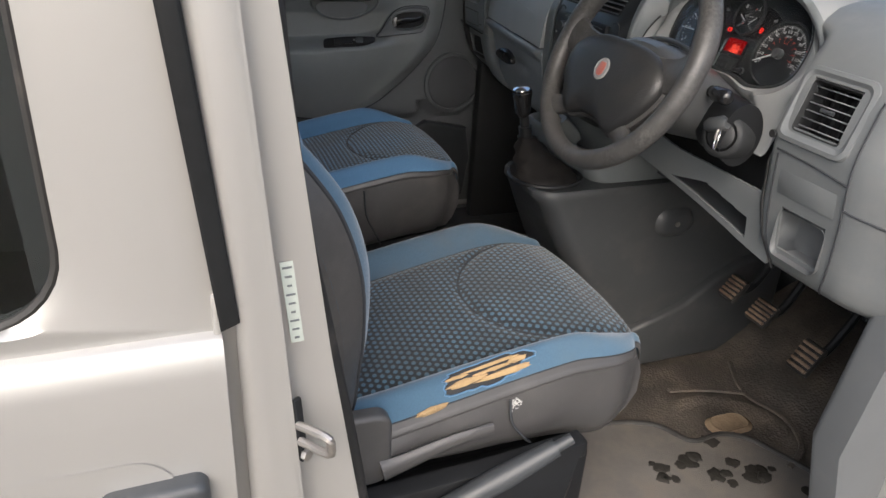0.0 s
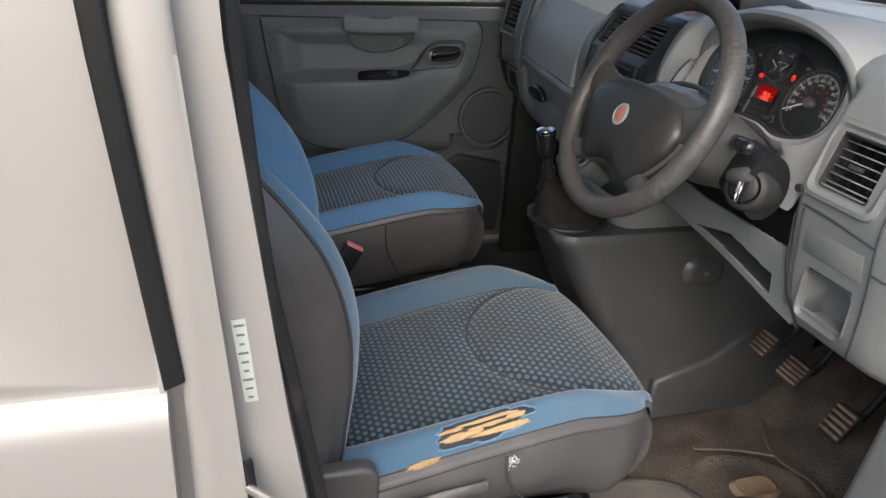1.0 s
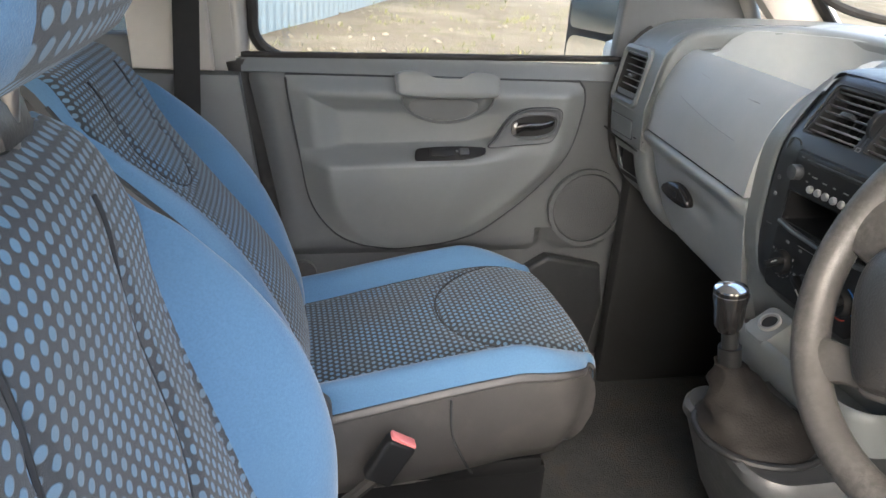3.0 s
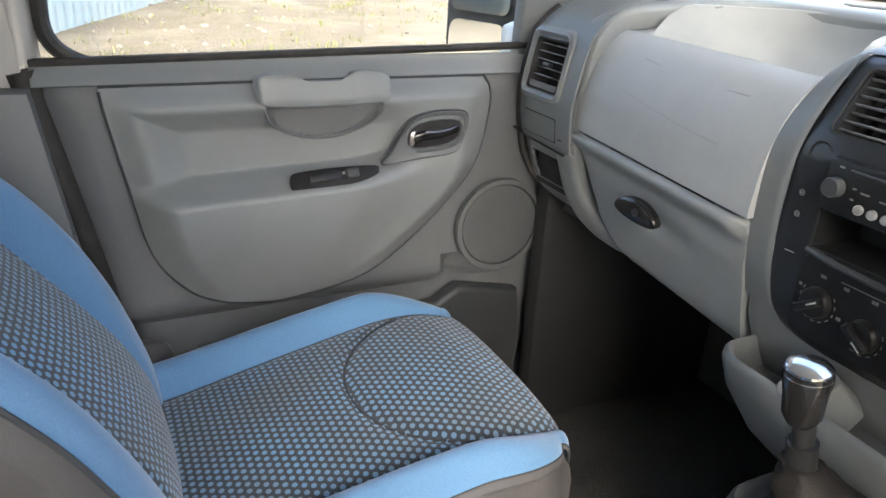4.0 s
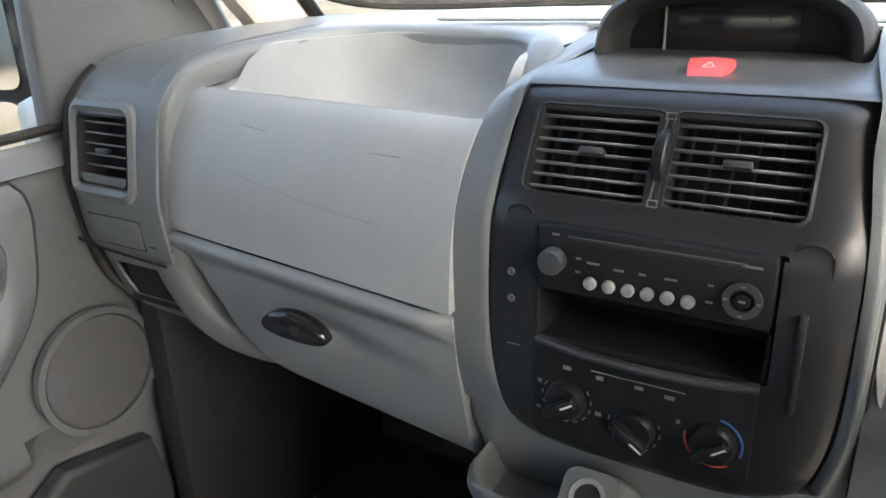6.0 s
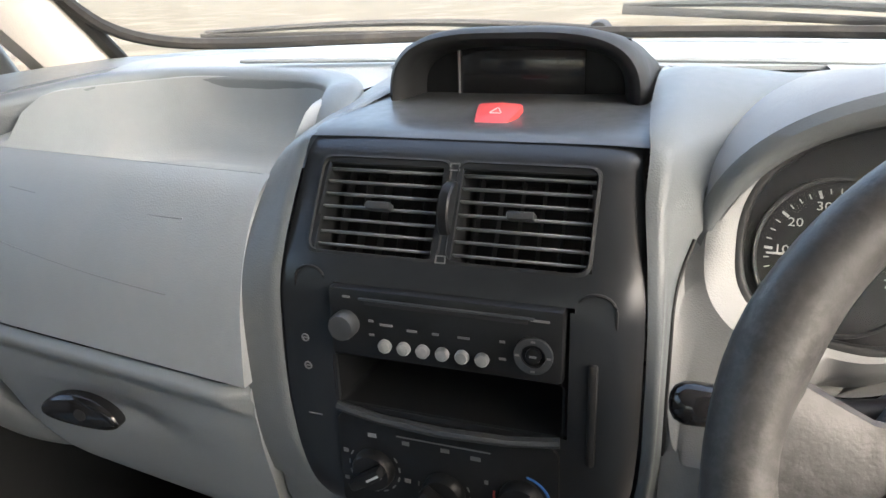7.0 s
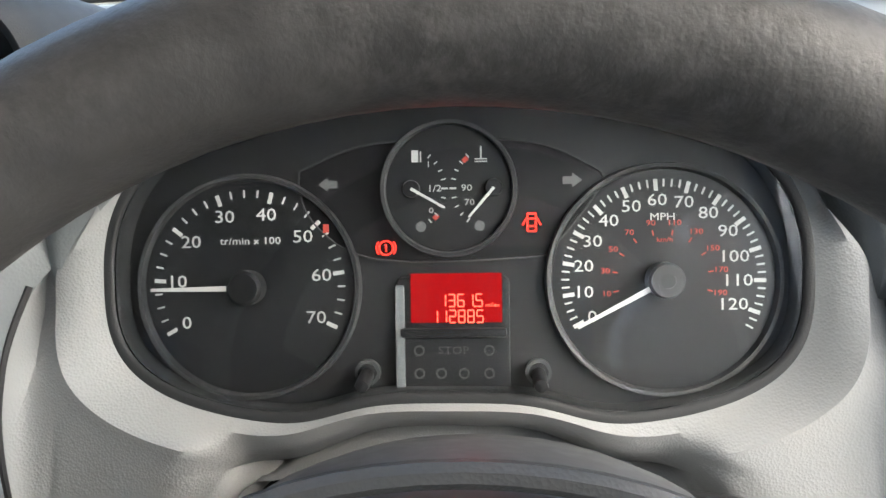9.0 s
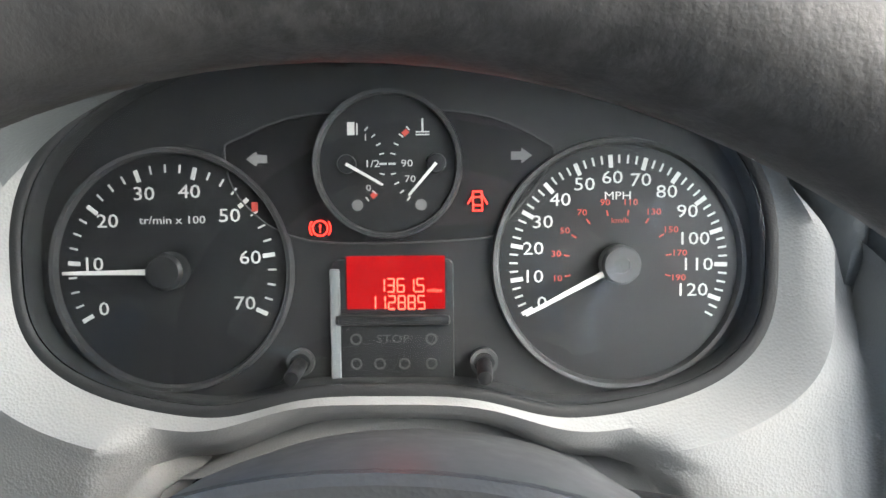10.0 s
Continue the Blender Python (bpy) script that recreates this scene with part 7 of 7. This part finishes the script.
part("vent_frame", loft([[M((0.0175, -0.643, 1.266), (0, -1, 0), (0.3, 0, 1)) @ Vector((x, y, z)) for x, y in rounded(w_, h_, r_, 5)] for w_, h_, r_, z in ((0.135, 0.118, 0.02, -0.008), (0.13, 0.112, 0.018, 0.004), (0.116, 0.1, 0.014, 0.006), (0.098, 0.084, 0.01, 0.001))], cap=False), PADR, dash, "moulded frame round the vent")
part("fixing_hole", disc(bmesh.new(), M((-0.0015, -0.578, 1.216), (0, -1, 0), (0, 0, 1)), 0.006, 0.004, 16), VOID, dash)

# knee panel with the column opening and the long slot
KB = line([(-0.62, 1.0), (-0.55, 1.01), (-0.45, 1.03), (-0.336, 1.048), (-0.25, 1.06), (-0.16, 1.07)])


def knee(y, k):
    z = KB(y) + k * (1.226 - KB(y))
    return (0.035 - 0.013 * step(1.0, 1.12, z) + 0.024 * step(1.14, 1.222, z), y, z)


def knee_hole(y, k):
    z = KB(y) + k * (1.226 - KB(y))
    if (-0.565 if z < 1.228 else -0.5) < y < -0.25 and z > 1.115 + 0.1 * max(0, (y + 0.36)):
        return True
    if -0.275 < y < -0.212 and z > 1.196:
        return True
    t = (y + 0.545) / 0.205
    return 0 < t < 1 and KB(y) + 0.012 < z < KB(y) + 0.05 * min(1, 1.6 * (1 - t) + 0.25)


part("knee_panel", sheet(knee, span(-0.60, -0.153, 170), span(0, 1, 120), 0.005, skip=knee_hole), PADR, dash, "grey lower dash panel with open slot", 60)
# Flat black sheet that stands for the shade behind the column opening.
part("column_shade", sheet(lambda y, z: (0.09, y, z), [-0.6, -0.2], [1.04, 1.25], 0.004), VOID, dash, "black sheet for the shade round the steering column")
part("slot_floor", sheet(lambda y, x: (x, y, KB(y) + 0.008), span(-0.56, -0.33, 8), [0.03, 0.09], 0.003), DARK, dash)

# ---- steering column and wheel ----
WC = Vector((-0.146, -0.366, 1.283))
WT = radians(25.1)
WU, WN = Vector((math.sin(WT), 0, math.cos(WT))), Vector((-math.cos(WT), 0, math.sin(WT)))
WM = M(WC, (0, -1, 0), WU)
col = thing("steering_column", (0.0, -0.37, 1.2), "dark plastic steering column shroud with stalks and ignition", "steering column")


def shroud(d, w, up, dn):
    """A section of the shroud, d metres behind the wheel."""
    return [WM @ Vector((w * math.cos(t), (up if math.sin(t) > 0 else dn) * math.copysign(abs(math.sin(t)) ** 0.8, math.sin(t)), -d)) for t in [2 * math.pi * k / 40 for k in range(40)]]


part("shroud", loft([shroud(0.03, 0.075, 0.042, 0.05), shroud(0.045, 0.1, 0.053, 0.062), shroud(0.10, 0.106, 0.06, 0.07), shroud(0.15, 0.104, 0.058, 0.07), shroud(0.2, 0.095, 0.05, 0.06)]), SHELF, col, "black column shroud", 50)
part("shroud_lip", tube(bmesh.new(), [WM @ Vector((0.106 * math.cos(t), 0.064 * math.sin(t) ** 0.8 if math.sin(t) > 0 else 0, -0.075)) for t in [math.pi * k / 24 for k in range(25)]], 0.0045, 8), CONSOLE, col)
# ignition pod
ip = [Vector((-0.02, -0.45, 1.2)), Vector((-0.03, -0.50, 1.2)), Vector((-0.036, -0.53, 1.197))]
part("ignition_pod", loft([[c + Vector((0.0405 * math.sin(t) + 0.02, 0, 0.05 * math.cos(t))) for t in [2 * math.pi * k / 24 for k in range(24)]] for c in ip]), BLACK, col, "black ignition pod", 50)
KM = M((-0.047, -0.522, 1.197), (0.45, -0.89, 0), (0.25, 0.12, 0.96))
part("barrel_collar", lathe(bmesh.new(), KM, [(0.036, -0.05), (0.034, -0.006), (0.03, 0.0), (0.025, 0.002), (0.0245, -0.008), (0.001, -0.009)], 36), POD, col, "dark collar round the ignition")
part("barrel", lathe(bmesh.new(), KM, [(0.021, -0.012), (0.021, 0.004), (0.018, 0.006), (0.001, 0.0065)], 32), BLACK, col)
ky = thing("ignition_key", tuple(KM @ Vector((0, 0, 0.012))), "steel key and ring in the ignition", "key")
part("key_blade", boxed(KM @ Matrix.Translation((0, 0, 0.014)), (0.004, 0.016, 0.022), 0.001), STEEL, ky)
part("key_ring", tube(bmesh.new(), [KM @ Vector((0.003 + 0.004 * math.sin(t), -0.008 + 0.0145 * math.cos(t), 0.024 + 0.0145 * math.sin(t) * 0.35)) for t in [2 * math.pi * k / 28 for k in range(28)]], 0.0013, 8, closed=True), CHROME, ky, "bright split ring")


def stalk(side, y0, y1, z, x):
    st_ = part("stalk", tube(bmesh.new(), smooth_path([(x + 0.03, y0, z), (x, (y0 + y1) / 2, z + 0.008), (x - 0.012, y1, z + 0.012)], 5), [0.010 - 0.00015 * k for k in range(11)], 12), BLACK, col, "black control stalk")
    e = Vector((x - 0.012, y1, z + 0.012))
    d = Vector((-0.15, side, 0.05)).normalized()
    part("stalk_end", lathe(bmesh.new(), M(e, d.cross(Vector((0, 0, 1))), d.cross(d.cross(Vector((0, 0, 1))))) @ pose(0, 0, 0, 0, 0, 0), [(0.0095, -0.03), (0.0118, -0.024), (0.0125, 0.0), (0.0122, 0.006), (0.0095, 0.011), (0.005, 0.0135), (0.001, 0.014)], 24), GLOSS, st_)


stalk(-1, -0.44, -0.52, 1.246, -0.045)
stalk(1, -0.29, -0.172, 1.25, -0.045)
part("lever_grip", lathe(bmesh.new(), M((-0.052, -0.512, 1.212), (1, 0, 0), (0, 0, 1)) @ pose(0, 0, 0, -20, 10, 0), [(0.008, -0.02), (0.012, -0.012), (0.013, 0.012), (0.008, 0.02)], 18), CONSOLE, col, "small grey lever")

swl = thing("steering_wheel", tuple(WC), "worn dark three-spoke steering wheel with central badge", "steering wheel")
RR, RT = 0.1732, 0.0165
rimv = []
bm = bmesh.new()
N, S = 96, 18
ringsv = []
for i in range(N):
    t = 2 * math.pi * i / N
    c = Vector((math.cos(t), math.sin(t), 0))
    fat = 1 + 0.1 * (math.exp(-((math.degrees(t) - 20) / 12) ** 2) + math.exp(-((math.degrees(t) - 160) / 12) ** 2))
    ringsv.append([bm.verts.new(WM @ (c * (RR + RT * fat * math.cos(a)) + Vector((0, 0, RT * 1.08 * fat * math.sin(a))))) for a in [2 * math.pi * k / S for k in range(S)]])
for i in range(N):
    a, b = ringsv[i], ringsv[(i + 1) % N]
    for k in range(S):
        bm.faces.new((a[k], a[(k + 1) % S], b[(k + 1) % S], b[k]))
part("rim", bm, WHEELP, swl, "worn leather-look rim", 60)


def spoke(pts, ws, hs):
    rows_ = []
    P_ = smooth_path(pts, 5)
    for i, p in enumerate(P_):
        f = i / (len(P_) - 1)
        k_ = f * (len(ws) - 1)
        j = min(int(k_), len(ws) - 2)
        w_, h_ = ws[j] + (ws[j + 1] - ws[j]) * (k_ - j), hs[j] + (hs[j + 1] - hs[j]) * (k_ - j)
        d = (P_[min(i + 1, len(P_) - 1)] - P_[max(i - 1, 0)]).normalized()
        s_ = d.cross(Vector((0, 0, 1))).normalized()
        rows_.append([WM @ (p + s_ * w_ * math.cos(a) + Vector((0, 0, h_ * math.copysign(abs(math.sin(a)) ** 0.7, math.sin(a))))) for a in [2 * math.pi * q / 16 for q in range(16)]])
    return loft(rows_)


for sx in (-1, 1):
    part("spoke", spoke([(sx * 0.085, -0.006, -0.010), (sx * 0.13, 0.004, -0.006), (sx * 0.168, 0.016, 0.0)], [0.032, 0.028, 0.034], [0.012, 0.011, 0.012]), WHEELP, swl, "broad upper spoke")
    part("spoke", spoke([(sx * 0.055, -0.088, -0.010), (sx * 0.09, -0.106, -0.006), (sx * 0.128, -0.122, 0.0)], [0.026, 0.017, 0.024], [0.011, 0.010, 0.012]), WHEELP, swl, "narrow lower spoke")
padp = [(0.0, 0.031), (0.055, 0.029), (0.095, 0.019), (0.122, 0.0), (0.131, -0.022), (0.122, -0.052), (0.098, -0.084), (0.074, -0.109), (0.056, -0.113), (0.03, -0.104), (0.0, -0.102)]
padp += [(-x, y) for x, y in padp[-2:0:-1]]
po = [tuple(p.xy) for p in smooth_path([(x, y, 0) for x, y in padp], 5, True)]
part("hub_body", loft([[WM @ Vector((x * k, y * k - 0.002, z)) for x, y in po] for k, z in ((0.6, -0.06), (0.85, -0.045), (1.02, -0.016), (1.03, -0.006), (1.0, -0.003))]), WHEELP, swl, "dark hub behind the airbag cover", 50)
part("airbag_cover", loft([[WM @ Vector((x * k, (y + 0.035) * k - 0.035, z)) for x, y in po] for k, z in ((0.985, -0.006), (1.0, 0.001), (0.985, 0.007), (0.93, 0.014), (0.8, 0.0195), (0.6, 0.0225), (0.3, 0.024), (0.1, 0.024))]), surface("dark soft hub plastic", (0.02, 0.0208, 0.022), 0.44, grain=420, bump=0.5, vary=0.12, dirt=(0.034, 0.033, 0.032), dirt_amount=0.3), swl, "dark grained airbag cover", 60)
bg = WM @ Matrix.Translation((0.0, -0.028, 0.0225))
bgp = part("badge", lathe(bmesh.new(), bg, [(0.0185, 0), (0.0185, 0.002), (0.0165, 0.0035), (0.0155, 0.0025), (0.001, 0.0032)], 40), SILV, swl, "round badge with a silver ring")
part("badge_field", prism(bmesh.new(), bg @ Matrix.Translation((0, 0, 0.0026)), [tuple(p.xy) for p in smooth_path([(-0.0075, 0.009, 0), (0, 0.0105, 0), (0.0075, 0.009, 0), (0.0085, -0.007, 0), (0, -0.0115, 0), (-0.0085, -0.007, 0)], 4, True)], 0.0012, 0.0004), BADGE, bgp, "plain red badge field")

# ---- centre console, gear lever ----
con = thing("centre_console", (0.0, -0.02, 0.5), "grey plastic floor console below the dash", "console")


def con_row(z, xr, xf, y0, y1, r=0.05):
    return [((xr + xf) / 2 + a, (y0 + y1) / 2 + b, z) for a, b in rounded(xf - xr, y1 - y0, r, 7)]


part("console_body", loft([con_row(0.5, 0.10, 0.56, -0.22, 0.13), con_row(0.62, 0.045, 0.55, -0.215, 0.12), con_row(0.70, -0.012, 0.54, -0.212, 0.1), con_row(0.79, -0.072, 0.52, -0.208, 0.07), con_row(0.886, -0.124, 0.46, -0.205, 0.035, 0.05), con_row(0.945, -0.152, 0.42, -0.204, 0.02, 0.045), con_row(0.958, -0.166, 0.42, -0.204, 0.008, 0.045), con_row(0.972, -0.168, 0.42, -0.203, 0.004, 0.045), con_row(0.978, -0.163, 0.42, -0.199, 0.0, 0.04), con_row(0.974, -0.155, 0.4, -0.19, -0.008, 0.035)]), CONSOLE, con, "dusty grey console body", 45)
part("console_neck", loft([con_row(0.93, 0.06, 0.3, -0.15, 0.16, 0.03), con_row(1.03, 0.03, 0.3, -0.152, 0.172, 0.03), con_row(1.06, 0.02, 0.3, -0.152, 0.176, 0.03), con_row(1.088, 0.018, 0.3, -0.15, 0.178, 0.03)]), PADD, con, "grey console neck under the fascia", 60)
part("oddments_tray", loft([con_row(0.86, 0.07, 0.3, -0.12, 0.10, 0.04), con_row(0.93, 0.005, 0.3, -0.16, 0.135, 0.04), con_row(0.99, -0.032, 0.3, -0.168, 0.148, 0.04), con_row(1.026, -0.043, 0.3, -0.17, 0.153, 0.04), con_row(1.035, -0.042, 0.3, -0.169, 0.152, 0.04), con_row(1.038, -0.038, 0.3, -0.166, 0.149, 0.038), con_row(1.035, -0.034, 0.29, -0.162, 0.145, 0.036), con_row(1.012, -0.03, 0.28, -0.158, 0.141, 0.034), con_row(1.0, -0.024, 0.27, -0.152, 0.136, 0.03), con_row(0.998, -0.012, 0.25, -0.14, 0.124, 0.02)]), PADD, con, "moulded oddments tray with a raised rim", 50)
LM = M((-0.021, 0.032, 1.052), (0, -1, 0), (0.8, 0, 0.6))
part("socket_base", loft([[LM @ Vector((x * k, y * k - 0.003, z)) for x, y in rounded(0.052, 0.056, 0.012, 5)] for k, z in ((1.35, -0.06), (1.12, -0.02), (1.0, -0.004), (0.93, 0.0), (0.5, 0.0))]), PADD, con, "raised block of the lighter socket", 50)
lg = part("socket_ring", lathe(bmesh.new(), LM, [(0.0158, -0.004), (0.0158, 0.003), (0.0148, 0.0045), (0.0118, 0.0045), (0.0112, 0.0012)], 32, cap=False), SILV, con, "bright ring of the lighter socket")
part("socket_bore", disc(bmesh.new(), LM @ Matrix.Translation((0, 0, 0.0002)), 0.0113, 0.001, 24), VOID, lg)
part("side_boss", loft([[(0.17 + k_ * a, -0.208 - d, 0.885 + k_ * b) for a, b in rounded(0.09, 0.06, 0.028, 6)] for k_, d in ((1.3, -0.02), (1.0, 0.004), (0.7, 0.008), (0.4, 0.008))]), CONSOLE, con, "", 60)
part("screw", disc(bmesh.new(), M((0.17, -0.2165, 0.885), (1, 0, 0), (0, 0, 1)), 0.006, 0.003, 12), STEEL, con)

bm = prism(bmesh.new(), M((0, -0.205, 0), (1, 0, 0), (0, 0, 1)), [(0.09, 0.53), (0.5, 0.53), (0.5, 0.79), (0.38, 0.774), (0.3, 0.735), (0.222, 0.678), (0.16, 0.656), (0.09, 0.635)], 0.03, 0.01, 3)
part("tunnel_trim", bm, CONSOLE, con, "grey trim at the foot of the console", 50)
gl_ = thing("gear_lever", (-0.12, -0.06, 0.98), "black gear lever with chrome-capped knob and gaiter", "gear lever")
gr = []
for k in range(11):
    f = k / 10
    rr_ = 0.05 * (1 - f) ** 1.1 + 0.018 + 0.002 * math.sin(f * 19)
    cx_ = -0.105 - 0.035 * f
    gr.append([(cx_ + rr_ * 1.1 * math.cos(t) * (1 + 0.07 * math.sin(3 * t + 9 * f) + 0.05 * math.sin(7 * t - 14 * f)), -0.098 + 0.038 * f + rr_ * math.sin(t) * (1 + 0.07 * math.sin(3 * t + 9 * f) + 0.05 * math.sin(7 * t - 14 * f)), 0.972 + 0.08 * f) for t in [2 * math.pi * q / 32 for q in range(32)]])
part("gaiter", loft(gr), surface("soft black leather", (0.012, 0.011, 0.0105), 0.7, grain=350, bump=0.5, spec=0.2), gl_, "creased black gaiter", 70)
part("gaiter_ring", tube(bmesh.new(), [(-0.105 + 0.078 * math.cos(t), -0.098 + 0.071 * math.sin(t), 0.976) for t in [2 * math.pi * q / 40 for q in range(40)]], 0.005, 8, closed=True), BLACK, gl_)
sh = Vector((-0.14, -0.06, 1.05))
kt = Vector((-0.158, -0.055, 1.15))
part("collar", tube(bmesh.new(), [sh, sh.lerp(kt, 0.25)], 0.014, 14), BLACK, gl_)
part("shaft", tube(bmesh.new(), [sh.lerp(kt, 0.2), sh.lerp(kt, 0.5)], 0.010, 12), BLACK, gl_)
gk = M(kt, (0, -1, 0), (1, 0, 0.15))
part("knob", lathe(bmesh.new(), gk, [(0.012, -0.055), (0.017, -0.045), (0.0185, -0.02), (0.021, -0.006), (0.0195, 0.002)], 28), GLOSS, gl_, "gloss black knob")
part("knob_cap", lathe(bmesh.new(), gk, [(0.0195, -0.008), (0.0205, -0.003), (0.0185, 0.004), (0.012, 0.0072), (0.001, 0.008)], 28), CHROME, gl_, "bright brushed cap")

# ---- footwell: mat, pedals ----
def footwell(x, y):
    h = 0.008 * noise.noise((x * 9, y * 9, 3)) + 0.004 * noise.noise((x * 30, y * 30, 5))
    return 0.522 + h + 0.16 * step(0.30, 0.60, x) - 0.012 * math.exp(-((math.hypot(x - 0.18, (y + 0.5)) - 0.13) / 0.012) ** 2) * -1


mat_ = thing("floor_mat", (0.1, -0.46, 0.5), "muddy worn rubber mat in the driver's footwell", "floor mat")
part("mat", sheet(lambda x, y: (x, y, footwell(x, y)), span(-0.42, 0.6, 70), span(-0.74, -0.21, 46), 0.006), MAT, mat_, "", 60)
lipm = smooth_path([(-0.07, -0.40, 0.533), (-0.02, -0.41, 0.537), (0.04, -0.44, 0.537), (0.08, -0.50, 0.537), (0.15, -0.50, 0.537), (0.20, -0.53, 0.537), (0.235, -0.60, 0.537), (0.26, -0.66, 0.537)], 6)
part("mat_lip", tube(bmesh.new(), lipm, 0.006, 8), RUBBER, mat_, "raised rubber edge of the overmat")
over = [(p.x, p.y) for p in lipm] + [(0.27, -0.75), (-0.36, -0.75), (-0.36, -0.40)]
part("overmat", prism(bmesh.new(), at(0, 0, 0.529), over, 0.007), OVERMAT, mat_, "greyer ribbed overmat nearest the sill")
for ridge in ([(0.34, -0.30, 0.545), (0.30, -0.40, 0.537), (0.32, -0.5, 0.54), (0.29, -0.58, 0.537), (0.22, -0.62, 0.535)], [(0.30, -0.40, 0.537), (0.22, -0.36, 0.533), (0.14, -0.34, 0.533)]):
    part("moulded_ridge", tube(bmesh.new(), smooth_path(ridge, 6), 0.007, 8, flat=0.5), MAT, mat_)
rm_ = random.Random(12)
for k in range(22):
    cx_, cy2 = (0.02 + rm_.gauss(0, 0.04), -0.58 + rm_.gauss(0, 0.045)) if k < 12 else (0.15 + rm_.gauss(0, 0.03), -0.64 + rm_.gauss(0, 0.03))
    r_ = rm_.uniform(0.006, 0.02)
    out_ = [(r_ * (1 + 0.3 * rm_.uniform(-1, 1)) * math.cos(2 * math.pi * q / 12), r_ * (1 + 0.3 * rm_.uniform(-1, 1)) * math.sin(2 * math.pi * q / 12)) for q in range(12)]
    bm = loft([[(cx_ + x * s_, cy2 + y * s_, max(0.5355, footwell(cx_, cy2) + 0.004) + h * 0.6) for x, y in out_] for s_, h in ((1, 0), (0.85, 0.003), (0.4, 0.004))])
    tagged(place("mud_patch", bm, WETMUD), "dark mud clot on the floor mat", "mud", "mud patches on the mat")
hole = loft([[(0.20 + x * s_, -0.47 + y * s_, footwell(0.2, -0.47) + h) for x, y in rounded(0.085, 0.05, 0.024, 5)] for s_, h in ((1.25, 0.006), (1.0, 0.013), (0.85, 0.011))])
part("worn_hole", hole, MUD, mat_, "pale worn heel hole")


def pedal(name, c, w, h, tilt, arm_top, label):
    p = thing(name, c, label, "pedal", "pedals")
    pm_ = M(c, (0, -1, 0), (math.sin(radians(tilt)), 0, math.cos(radians(tilt))))
    pd = part("pad", boxed(pm_, (w, h, 0.016), 0.006, 2), RUBBER, p, "muddy ribbed pedal rubber")
    for k in range(5):
        part("rib", boxed(pm_ @ Matrix.Translation((0, -h * 0.36 + h * 0.18 * k, 0.009)), (w * 0.9, h * 0.1, 0.007), 0.002), PEDAL, pd)
    part("arm", tube(bmesh.new(), smooth_path([pm_ @ Vector((0, 0, -0.006)), pm_ @ Vector((0, 0.05, -0.04)), arm_top], 5), 0.009, 8), BLACK, p)


pedal("clutch_pedal", (0.262, -0.330, 0.772), 0.046, 0.056, 40, (0.45, -0.32, 1.0), "muddy clutch pedal with ribbed rubber")
pedal("brake_pedal", (0.275, -0.408, 0.755), 0.056, 0.054, 40, (0.45, -0.41, 1.0), "muddy brake pedal with ribbed rubber")
pedal("accelerator_pedal", (0.30, -0.520, 0.712), 0.052, 0.07, 34, (0.47, -0.53, 0.95), "muddy accelerator pedal with ribbed rubber")
